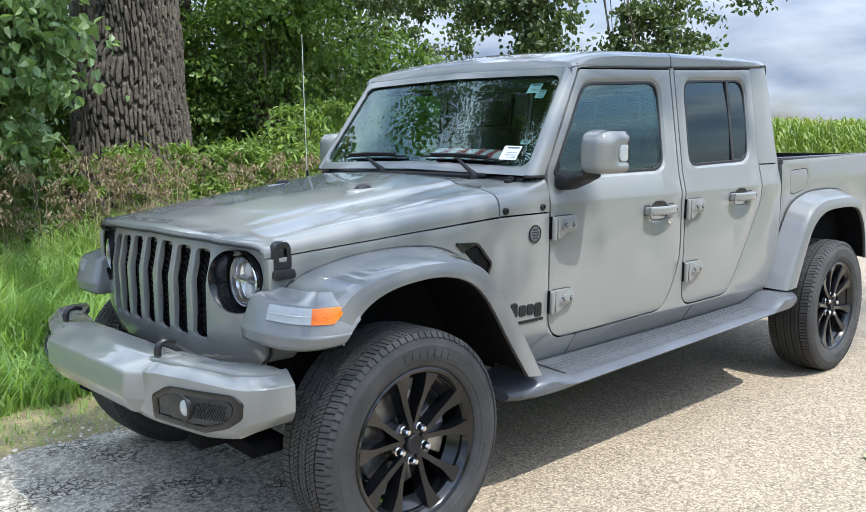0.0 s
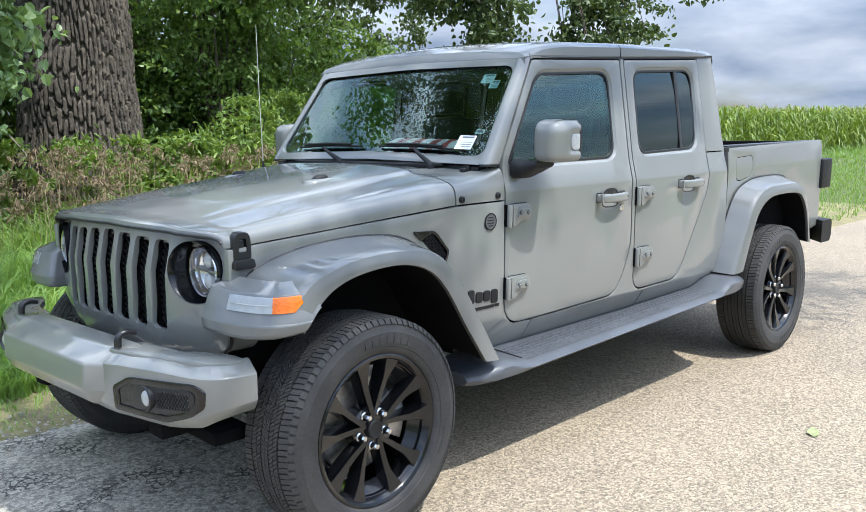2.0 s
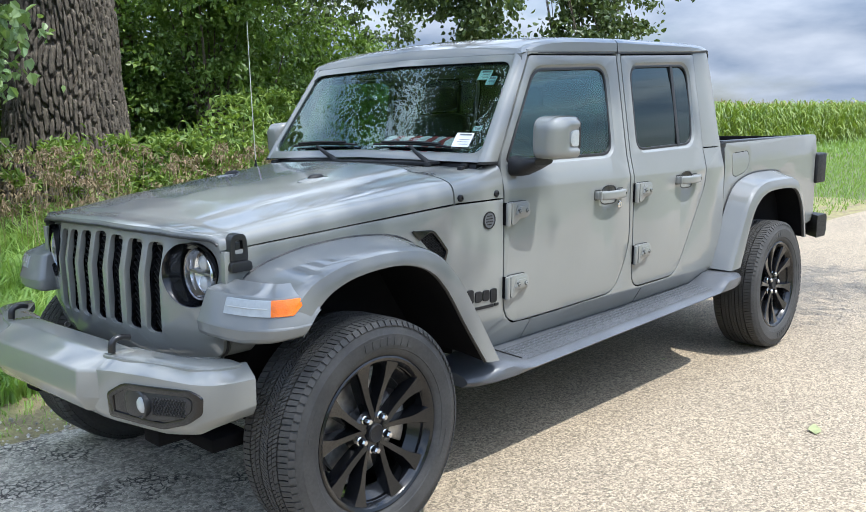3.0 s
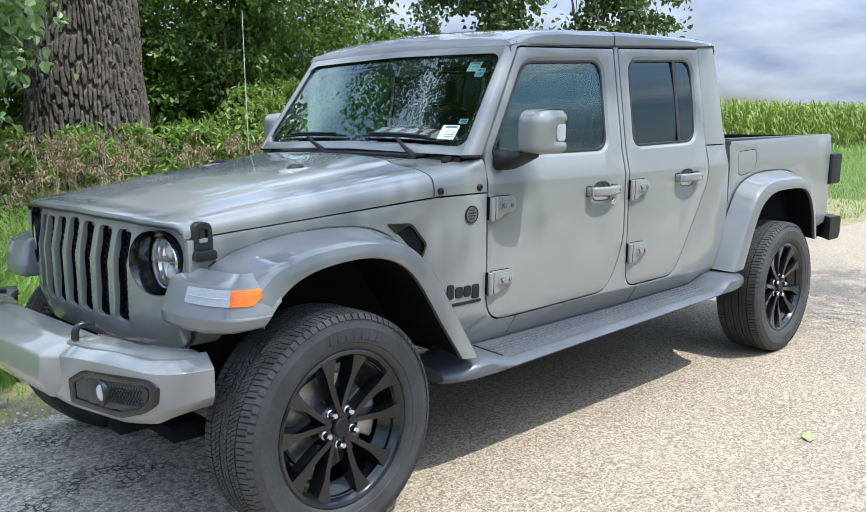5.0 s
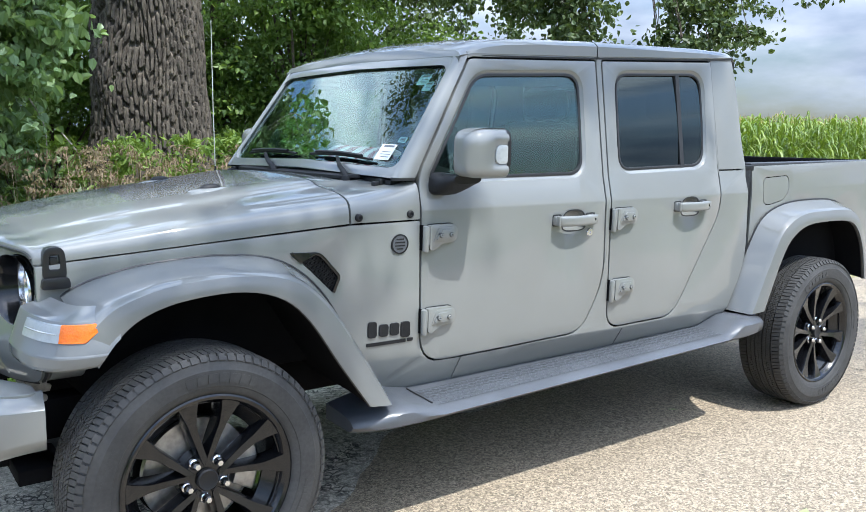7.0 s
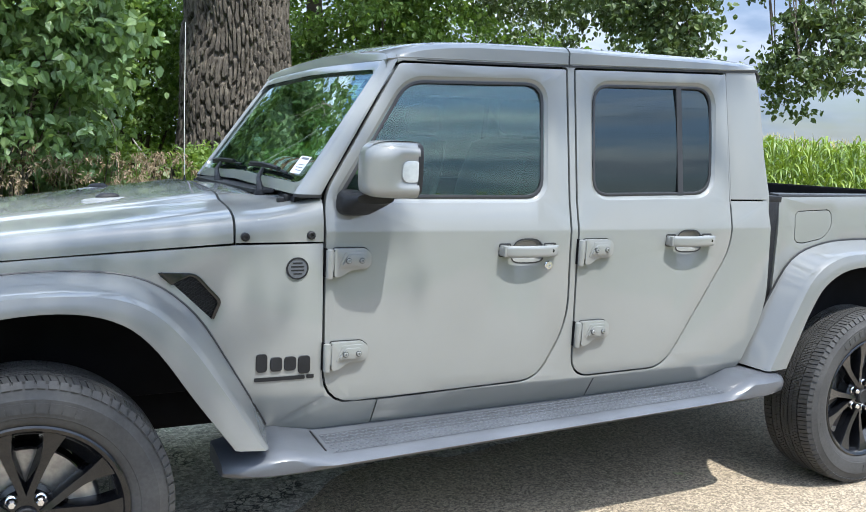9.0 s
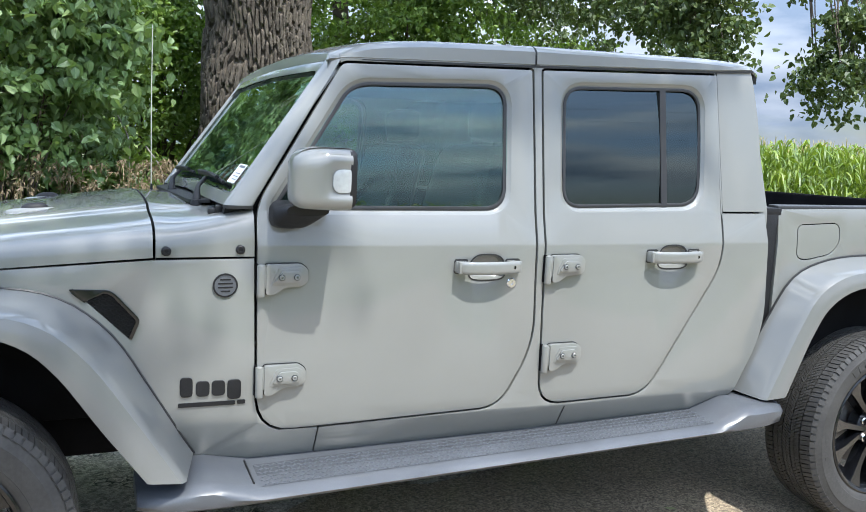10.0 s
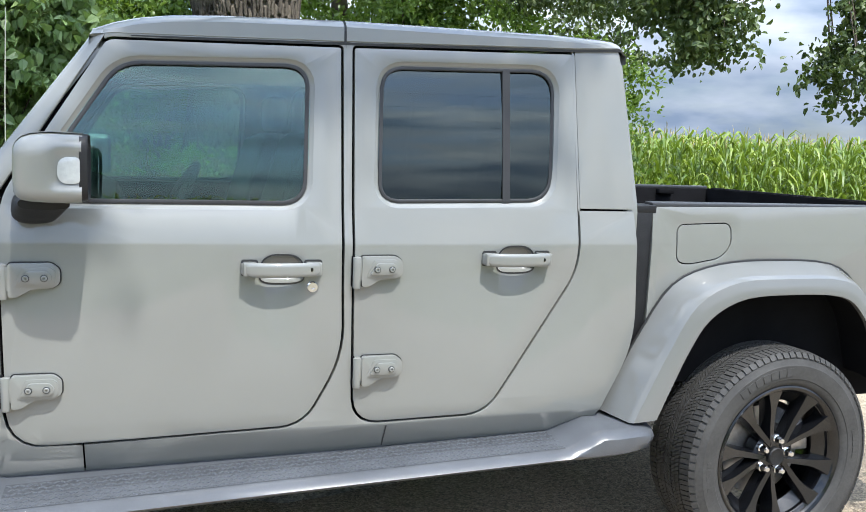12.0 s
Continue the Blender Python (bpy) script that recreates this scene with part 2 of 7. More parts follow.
def rounded(pts, r=0.02, n=5):
    """A closed 2D outline with its corners rounded; r one radius or one for each corner."""
    rs = r if isinstance(r, (list, tuple)) else [r] * len(pts)
    out = []
    for i, p in enumerate(pts):
        p = Vector(p)
        a, b = Vector(pts[i - 1]) - p, Vector(pts[(i + 1) % len(pts)]) - p
        d = min(rs[i], a.length * 0.48, b.length * 0.48)
        if d < 1e-4:
            out.append(p)
            continue
        p0, p2 = p + a.normalized() * d, p + b.normalized() * d
        for k in range(n + 1):
            u = k / n
            out.append(p0 * (1 - u) ** 2 + p * (2 * u * (1 - u) * 0.88) + (p0 + p2) * (0.5 * 0.12 * 2 * u * (1 - u)) + p2 * u * u)
    return out


def grown(pts, d):
    """The outline moved outwards by d."""
    area = sum(a.x * b.y - b.x * a.y for a, b in zip(pts, pts[1:] + pts[:1]))
    s = 1 if area > 0 else -1
    out = []
    for i, p in enumerate(pts):
        e1, e2 = p - pts[i - 1], pts[(i + 1) % len(pts)] - p
        n1, n2 = Vector((e1.y, -e1.x)).normalized(), Vector((e2.y, -e2.x)).normalized()
        nn = n1 + n2
        if nn.length < 1e-6:
            nn = n1
        nn.normalize()
        out.append(p + nn * s * d / max(0.5, nn.dot(n1)))
    return out


def sheet(outline, holes, surf, thick, cuts_a=(), cuts_b=(), bm=None):
    """A plate cut to a 2D outline with holes, laid on surf(a, b, depth) and given a thickness."""
    tmp = bmesh.new()
    edges = []
    for loop in [outline, *holes]:
        vs = [tmp.verts.new((p[0], p[1], 0)) for p in loop]
        edges += [tmp.edges.new((vs[i - 1], vs[i])) for i in range(len(vs))]
    bmesh.ops.triangle_fill(tmp, use_beauty=True, use_dissolve=False, edges=edges, normal=(0, 0, 1))
    for cuts, no in ((cuts_a, (1, 0, 0)), (cuts_b, (0, 1, 0))):
        for c in cuts:
            co = (c, 0, 0) if no[0] else (0, c, 0)
            bmesh.ops.bisect_plane(tmp, geom=tmp.verts[:] + tmp.edges[:] + tmp.faces[:], plane_co=co, plane_no=no, dist=1e-6)
    first = tmp.verts[:]
    ret = bmesh.ops.extrude_face_region(tmp, geom=tmp.faces[:])
    inner = {v for v in ret["geom"] if isinstance(v, bmesh.types.BMVert)}
    for v in tmp.verts[:]:
        v.co = Vector(surf(v.co.x, v.co.y, thick if v in inner else 0.0))
    if bm is None:
        return tmp
    me = bpy.data.meshes.new("tmp")
    tmp.to_mesh(me)
    tmp.free()
    bm.from_mesh(me)
    bpy.data.meshes.remove(me)
    return bm


def loft(bm, rings, closed=False, caps=False):
    """Skin a list of rings of equal length."""
    vv = [[bm.verts.new(p) for p in ring] for ring in rings]
    n = len(rings[0])
    made = []
    for a, b in zip(vv, vv[1:]):
        for i in range(n if closed else n - 1):
            j = (i + 1) % n
            made.append(bm.faces.new((a[i], a[j], b[j], b[i])))
    if caps:
        bm.faces.new(vv[0][::-1])
        bm.faces.new(vv[-1])
    return made


def tube(bm, path, r, n=8, caps=True):
    """A round bar along a path; r one radius or one for each point."""
    pts = [Vector(p) for p in path]
    rs = r if isinstance(r, (list, tuple)) else [r] * len(pts)
    rings, up = [], None
    for i, p in enumerate(pts):
        d = (pts[min(i + 1, len(pts) - 1)] - pts[max(i - 1, 0)]).normalized()
        if up is None:
            up = d.orthogonal().normalized()
        up = (up - d * up.dot(d)).normalized()
        side = d.cross(up)
        rings.append([p + (up * math.cos(2 * math.pi * k / n) + side * math.sin(2 * math.pi * k / n)) * rs[i] for k in range(n)])
    return loft(bm, rings, closed=True, caps=caps)


def lathe(bm, profile, n=48, centre=(0, 0, 0), axis="y", closed=False):
    """Turn a profile of (radius, along the axis) round the axis."""
    rings = []
    for r, h in profile:
        ring = []
        for k in range(n):
            c, s = math.cos(2 * math.pi * k / n) * r, math.sin(2 * math.pi * k / n) * r
            p = {"y": (c, h, s), "z": (c, s, h), "x": (h, c, s)}[axis]
            ring.append(Vector(centre) + Vector(p))
        rings.append(ring)
    if closed:
        rings.append(rings[0])
    return loft(bm, rings, closed=True)


def box(bm, x0, x1, y0, y1, z0, z1, m=None):
    vs = [bm.verts.new(p) for p in ((x0, y0, z0), (x1, y0, z0), (x1, y1, z0), (x0, y1, z0), (x0, y0, z1), (x1, y0, z1), (x1, y1, z1), (x0, y1, z1))]
    fs = [bm.faces.new([vs[i] for i in f]) for f in ((0, 3, 2, 1), (4, 5, 6, 7), (0, 1, 5, 4), (1, 2, 6, 5), (2, 3, 7, 6), (3, 0, 4, 7))]
    if m is not None:
        for v in vs:
            v.co = m @ v.co
    return fs


def lerp(table, x):
    """Piecewise linear look-up in rows of (x, value)."""
    return float(np.interp(x, [a for a, _ in table], [b for _, b in table]))


def smooth_path(pts, n):
    """n points along a Catmull-Rom line through pts."""
    P = [Vector(p) for p in pts]
    P = [P[0] * 2 - P[1], *P, P[-1] * 2 - P[-2]]
    out = []
    for k in range(n):
        u = k / (n - 1) * (len(pts) - 1)
        i = min(int(u), len(pts) - 2)
        f = u - i
        a, b, c, d = P[i : i + 4]
        out.append(0.5 * (2 * b + (c - a) * f + (2 * a - 5 * b + 4 * c - d) * f * f + (3 * b - a - 3 * c + d) * f ** 3))
    return out


# ---------------------------------------------------------------- the pickup truck
truck = thing("pickup_truck", "grey four-door pickup truck with black wheels parked on a road edge", "pickup truck")


def half(x):
    """Half the body's width at the belt."""
    if x >= 0.8:
        return 0.742 + 0.04 * min((x - 0.8) / 1.1, 1.0)
    return 0.742 - 0.085 * (max(0.0, 0.8 - x) / 1.2) ** 1.2


def flank(x, z):
    w = half(x)
    if z > 1.19:
        w -= min(z - 1.19, 0.11) * 0.26 + max(0.0, z - 1.30) * 0.165
    if z < 0.72:
        w -= (0.72 - z) * 0.04 + max(0.0, 0.60 - z) * 0.55
    return w


def on_side(s, off=0.0):
    return lambda a, b, d: (a, s * (flank(a, b) + off - d), b)


CUTS_Z = (0.595, 0.605, 0.66, 0.72, 1.185, 1.195, 1.30)
CUTS_X = (0.2, 0.4, 0.6, 0.8, 1.0, 1.25, 1.5, 1.75, 1.9)
FDOOR = rounded([(0.9005, 1.309), (0.910, 0.584), (1.752, 0.611), (1.872, 0.838), (1.862, 1.12), (1.864, 1.815), (1.183, 1.803)],
                [0.06, 0.115, 0.07, 0.09, 0.1, 0.012, 0.02])
RDOOR = rounded([(1.899, 1.816), (1.893, 1.17), (1.906, 0.607), (2.363, 0.611), (2.667, 1.096), (2.675, 1.26), (2.656, 1.836)],
                [0.012, 0.2, 0.085, 0.07, 0.06, 0.1, 0.012])
FWIN = rounded([(0.955, 1.303), (1.214, 1.737), (1.764, 1.754), (1.752, 1.308)], [0.03, 0.06, 0.07, 0.07])
RWIN = rounded([(1.976, 1.318), (1.988, 1.760), (2.590, 1.776), (2.573, 1.330)], [0.065, 0.07, 0.08, 0.08])


def hinge(s, x, z, parent):
    """A cast door hinge: knuckle, tapered leaf with a rib, and two bolts."""
    bm = bmesh.new()
    y0 = flank(x + 0.07, z)
    flat = lambda a, b, d: (a, s * (y0 - 0.006 + d), b)
    leaf = rounded([(x + 0.028, z - 0.050), (x + 0.028, z + 0.046), (x + 0.138, z + 0.046), (x + 0.160, z + 0.028), (x + 0.160, z - 0.012), (x + 0.140, z - 0.026), (x + 0.086, z - 0.028), (x + 0.050, z - 0.050)], 0.009, 4)
    # Slightly larger dark plate, added under the leaf to outline the hinge.
    base = bmesh.new()
    sheet(grown(leaf, 0.0032), [], lambda a, b, d: (a, s * (flank(a, b) - 0.004 + d), b), 0.006, bm=base)
    part("hinge_outline", base, GASKET, parent)
    sheet(leaf, [], lambda a, b, d: (a, s * (y0 - 0.006 + d * (1.25 - 2.2 * (a - x - 0.028))), b), 0.024, bm=bm)
    for k, high in ((0.0, 0.031), (0.010, 0.038)):
        rib = rounded([(x + 0.042 + k, z - 0.020 + k), (x + 0.066 + k, z + 0.036 - k), (x + 0.136 - k, z + 0.036 - k), (x + 0.150 - k, z + 0.024 - k), (x + 0.150 - k, z - 0.010 + k), (x + 0.138 - k, z - 0.022 + k)], 0.007, 4)
        sheet(rib, [], flat, high, bm=bm)
    lathe(bm, [(0.0, z - 0.056), (0.012, z - 0.056), (0.013, z - 0.05), (0.013, z + 0.042), (0.0, z + 0.046)], 14, (x + 0.014, s * (y0 + 0.012), 0), "z")
    box(bm, x + 0.012, x + 0.034, min(s * (y0 - 0.01), s * (y0 + 0.02)), max(s * (y0 - 0.01), s * (y0 + 0.02)), z - 0.03, z + 0.036)
    part("hinge", bm, PAINT, parent, bevel=0.0035, seg=2)
    for bx in (x + 0.074, x + 0.121):
        bm = bmesh.new()
        lathe(bm, [(0.0105, s * y0), (0.0105, s * (y0 + 0.0335)), (0.0080, s * (y0 + 0.0340))], 14, (bx, 0, z + 0.006), "y")
        bolt = part("hinge_bolt", bm, SEAL, parent)
        bm = bmesh.new()
        lathe(bm, [(0.0080, s * y0), (0.0080, s * (y0 + 0.0365)), (0.0065, s * (y0 + 0.0380)), (0.0036, s * (y0 + 0.0380)), (0.0030, s * (y0 + 0.0330)), (0.0, s * (y0 + 0.0330))], 12, (bx, 0, z + 0.006), "y")
        part("bolt_head", bm, PAINT, bolt)
    # Dark strip that paints the shadow gap beside the knuckle.
    bm = bmesh.new()
    box(bm, x - 0.001, x + 0.006, min(s * (y0 - 0.01), s * (y0 + 0.010)), max(s * (y0 - 0.01), s * (y0 + 0.010)), z - 0.050, z + 0.046)
    part("hinge_gap_shade", bm, DARK, parent)


def door_handle(s, x0, x1, z, parent, lock):
    y0 = flank((x0 + x1) / 2, z)
    xm = (x0 + x1) / 2
    bm = bmesh.new()
    rings = []
    for u in np.linspace(0, 1, 21):
        x = x0 + (x1 - x0) * u
        lift = 0.046 * math.sin(math.pi * min(max(u, 0.0), 1.0)) ** 0.35 if 0 < u < 1 else 0.0
        hh = 0.019 + 0.004 * (1 if 0.08 < u < 0.92 else 0)
        rings.append([(x, s * (y0 + lift * 0.92 + 0.010 * c + 0.004), z + 0.008 + hh * q) for c, q in ((-1, -0.8), (0.4, -1.0), (1, -0.6), (1, 0.6), (0.4, 1.0), (-1, 0.8))])
    loft(bm, rings, closed=True, caps=True)
    box(bm, x0 + 0.004, x0 + 0.045, min(s * (y0 - 0.01), s * (y0 + 0.035)), max(s * (y0 - 0.01), s * (y0 + 0.035)), z - 0.012, z + 0.028)
    box(bm, x1 - 0.05, x1 - 0.004, min(s * (y0 - 0.01), s * (y0 + 0.035)), max(s * (y0 - 0.01), s * (y0 + 0.035)), z - 0.012, z + 0.028)
    part("handle", bm, PAINT, parent, bevel=0.004)
    bm = bmesh.new()
    rings = []
    for k, dd in ((1.0, 0.0), (0.96, 0.010), (0.86, 0.022), (0.60, 0.030), (0.05, 0.033)):
        rings.append([(xm + (p.x - xm) * k, s * (y0 - dd - 0.001), z + (p.y - z) * k) for p in cup_outline(xm, z)])
    loft(bm, rings, closed=True)
    part("handle_cup", bm, PAINT, parent, "shallow finger recess behind the handle")
    # Dark rim and end plates, added to outline the cup and the handle.
    bm = bmesh.new()
    rim = cup_outline(xm, z)
    sheet(grown(rim, 0.0015), [grown(rim, -0.0035)], on_side(s, 0.0012), 0.004, bm=bm)
    for xa, xb in ((x0, x0 + 0.05), (x1 - 0.055, x1)):
        sheet(rounded([(xa, z - 0.017), (xa, z + 0.034), (xb, z + 0.034), (xb, z - 0.017)], 0.008, 3), [], on_side(s, 0.0014), 0.004, bm=bm)
    part("handle_outline", bm, GASKET, parent)
    bm = bmesh.new()
    slot = rounded([(x1 - 0.052, z + 0.004), (x1 - 0.034, z + 0.004), (x1 - 0.034, z + 0.015), (x1 - 0.052, z + 0.015)], 0.004, 3)
    sheet(slot, [], lambda a, b, d: (a, s * (y0 + 0.0475 - d), b), 0.012, bm=bm)
    part("handle_sensor", bm, GLOSS, parent, "small black insert on the handle")
    if lock:
        bm = bmesh.new()
        lathe(bm, [(0.018, s * y0), (0.018, s * (y0 + 0.006)), (0.015, s * (y0 + 0.010)), (0.006, s * (y0 + 0.010)), (0.005, s * (y0 + 0.006)), (0.0, s * (y0 + 0.006))], 20, (x1 - 0.028, 0, z - 0.052), "y")
        part("door_lock", bm, CHROME, parent, "round bright key lock")


def cup_outline(xm, z):
    squared = lambda v: math.copysign(abs(v) ** 0.62, v)
    return [Vector((xm + (0.066 - 0.012 * math.sin(a)) * squared(math.cos(a)), z + 0.004 + 0.046 * squared(math.sin(a)))) for a in np.linspace(0, 2 * math.pi, 36, endpoint=False)]


def door(s, outline, win, split, glass, cup):
    """A side door: pressed panel, rubber window seal, glass."""
    bm = sheet(grown(outline, -0.0045), [grown(win, 0.016), cup_outline(*cup)], on_side(s), 0.03, CUTS_X, CUTS_Z)
    d = part("door", bm, PAINT, truck, bevel=0.003, sharp=30)
    rim = [(0.0165, 0.0), (0.0135, 0.003), (0.006, 0.010), (0.0, 0.012)]
    bm = bmesh.new()
    loft(bm, [[(p.x, s * (flank(p.x, p.y) - dd), p.y) for p in grown(win, g)] for g, dd in rim], closed=True)
    part("window_surround", bm, PAINT, d, sharp=50)
    bm = sheet(grown(win, 0.001), [grown(win, -0.0105)], on_side(s, -0.008), 0.012, CUTS_X, CUTS_Z)
    part("window_seal", bm, GASKET, d, bevel=0.002)
    bow = lambda a, b, q: (a, s * (flank(a, b) - 0.019 + 0.010 * (1 - ((b - 1.535) / 0.24) ** 2) - q), b)
    bm = sheet(grown(win, 0.004), [], bow, 0.004, CUTS_X, tuple(np.linspace(1.31, 1.78, 13)))
    g = part("window_glass", bm, glass, d, "dark tinted glass" if split else "lightly tinted glass")
    g.visible_shadow = False
    if split:
        bm = bmesh.new()
        pts = rounded([(2.398, 1.325), (2.400, 1.771), (2.426, 1.772), (2.424, 1.326)], 0.003, 2)
        sheet(pts, [], on_side(s, -0.007), 0.012, (), tuple(np.linspace(1.31, 1.78, 9)), bm=bm)
        part("window_divider", bm, GASKET, d)
    return d


for s in (-1, 1):
    fd = door(s, FDOOR, FWIN, False, GLASS_FRONT, (1.677, 1.110))
    for z in (1.090, 0.766):
        hinge(s, 0.902, z, fd)
    door_handle(s, 1.556, 1.798, 1.110, fd, True)
    rd = door(s, RDOOR, RWIN, True, GLASS_DARK, (2.440, 1.136))
    for z in (1.110, 0.788):
        hinge(s, 1.890 if z > 1 else 1.900, z, rd)
    door_handle(s, 2.320, 2.560, 1.136, rd, False)

# the cab's sides round the doors, the hard top's corners and the dark shell behind the gaps
arch = grown(FDOOR, 0.0040)
start = min(range(len(arch)), key=lambda k: abs(arch[k].x - 1.0) + abs(arch[k].y - 0.58))
ring = arch[start:] + arch[:start]
ring = [p for p in ring if not (p.x < 1.178 and p.y > 0.7) and not (p.x < 1.12 and p.y < 0.7)]
FENDER_REAR = [p for p in arch if p.x < 0.995 and p.y < 1.15]
CAB = [Vector((1.1165, 0.452)), Vector((1.1165, 0.5866)), *ring, Vector((1.176, 1.809)), Vector((1.176, 1.826)), Vector((2.652, 1.858)), Vector((2.671, 1.302))]
CAB += rounded([(2.671, 1.302), (2.886, 1.302), (2.914, 0.84), (2.80, 0.60), (2.752, 0.470)], [0.0, 0.008, 0.10, 0.08, 0.004])[1:]
CORNER = rounded([(2.679, 1.309), (2.661, 1.852), (2.826, 1.868), (2.856, 1.72), (2.885, 1.309)], [0.005, 0.005, 0.03, 0.1, 0.005])
for s in (-1, 1):
    bm = sheet(CAB, [grown(RDOOR, 0.0040)], on_side(s), 0.03, CUTS_X, CUTS_Z)
    part("cab_side", bm, PAINT, truck, bevel=0.0025, sharp=30)
    bm = sheet(CORNER, [], on_side(s), 0.03, (), CUTS_Z)
    part("hardtop_corner", bm, PAINT, truck, bevel=0.012, sharp=30, seg=3)
    bm = sheet([Vector(p) for p in ((0.60, 0.56), (0.60, 1.15), (0.868, 1.29), (1.160, 1.80), (2.80, 1.835), (2.88, 1.30), (2.90, 0.86), (2.74, 0.56))],
               [grown(FWIN, 0.012), grown(RWIN, 0.012)], on_side(s, -0.036), 0.012, CUTS_X, CUTS_Z)
    part("inner_shell", bm, DARK, truck)

# dark strip laid on the rocker as painted shade above the step
for s in (-1, 1):
    bm = sheet([Vector(p) for p in ((0.82, 0.452), (0.82, 0.468), (2.735, 0.516), (2.730, 0.470))], [], on_side(s, 0.002), 0.006, CUTS_X, (0.50,))
    part("rocker_shade_strip", bm, SEAL, truck)

# seams on the rocker
for s in (-1, 1):
    for x in (2.02,):
        bm = sheet([Vector(p) for p in ((x, 0.505), (x + 0.004, 0.505), (x + 0.004, 0.592), (x, 0.592))], [], on_side(s, 0.002), 0.006)
        part("rocker_seam", bm, GASKET, truck)

# back wall of the cab with its window
bm = sheet(rounded([(-0.75, 0.62), (0.75, 0.62), (0.75, 1.30), (0.62, 1.86), (-0.62, 1.86), (-0.75, 1.30)], 0.04),
           [rounded([(-0.52, 1.36), (0.52, 1.36), (0.47, 1.74), (-0.47, 1.74)], 0.06)], lambda a, b, d: (2.905 - max(0.0, b - 1.31) * 0.08 - d, a, b), 0.04, (), (1.31,))
part("cab_back", bm, PAINT, truck, bevel=0.008)
bm = sheet(rounded([(-0.53, 1.35), (0.53, 1.35), (0.48, 1.75), (-0.48, 1.75)], 0.06), [], lambda a, b, d: (2.885 - max(0.0, b - 1.31) * 0.08 - d, a, b), 0.004)
g = part("rear_window", bm, GLASS_DARK, truck, "dark tinted glass")
g.visible_shadow = False


# roof: two panels with a seam across
def roof_ring(x, drop=0.0, shrink=0.0):
    e = lerp([(1.15, 1.806), (1.20, 1.813), (1.86, 1.825), (2.66, 1.847), (2.87, 1.858)], x)
    t = lerp([(1.12, 1.816), (1.15, 1.826), (1.20, 1.846), (1.27, 1.864), (1.36, 1.876), (1.5, 1.885), (1.9, 1.892), (2.6, 1.892), (2.80, 1.884), (2.87, 1.870)], x) - drop
    w = flank(x, 1.83) - shrink
    half_ring = [(w - 0.002, e), (w + 0.004, e + 0.006), (w + 0.001, t - 0.018), (w - 0.014, t - 0.004), (w - 0.035, t + 0.004), (w * 0.75, t + 0.014), (w * 0.4, t + 0.022), (0.0, t + 0.025)]
    return [(x, -a, b) for a, b in half_ring] + [(x, a, b) for a, b in half_ring[-2::-1]]


for x0, x1, name in ((1.150, 1.868, "roof_panel"), (1.876, 2.822, "hardtop_roof")):
    bm = bmesh.new()
    xs = list(np.linspace(x0, x1, 28))
    rings = [roof_ring(x) for x in xs]
    if name == "roof_panel":
        rings = [[(x - 0.012, y * 0.999, min(z, 1.808)) for x, y, z in rings[0]]] + [[(x - 0.004, y * 1.0, z - 0.008 if z > 1.83 else z) for x, y, z in rings[0]]] + rings
    else:
        tail = rings[-1]
        for dx, dz in ((0.012, 0.003), (0.024, 0.010), (0.034, 0.022), (0.040, 0.040)):
            rings.append([(x + dx, y * (1 - 0.4 * dx), max(z - dz, 1.838) if z > 1.85 else z) for x, y, z in tail])
    loft(bm, rings)
    ends = [[(x, y, z - 0.03) for x, y, z in rings[0]], rings[0]]
    loft(bm, ends)
    loft(bm, [rings[-1], [(x, y, z - 0.03) for x, y, z in rings[-1]]])
    part(name, bm, PAINT, truck, sharp=32)
bm = bmesh.new()
box(bm, 1.24, 2.84, -0.58, 0.58, 1.768, 1.79)
part("headliner", bm, DARK, truck)
bm = bmesh.new()
loft(bm, [[(x, y * 0.996, z - 0.012) for x, y, z in roof_ring(xx)] for xx in (1.855, 1.888)])
part("roof_seal", bm, GASKET, truck)
for s in (-1, 1):
    bm = bmesh.new()
    loft(bm, [[(x, s * (flank(x, 1.82) + 0.0015), lerp([(1.17, 1.806), (1.86, 1.819), (2.66, 1.841), (2.86, 1.852)], x) + dz) for dz in (-0.001, 0.007)] for x in np.linspace(1.25, 2.835, 10)])
    part("drip_seal", bm, GASKET, truck)


# windscreen
def screen(y, z, d):
    return (0.826 + 0.026 * (y / 0.62) ** 2 + (z - 1.355) * 0.672 + d, y, z)


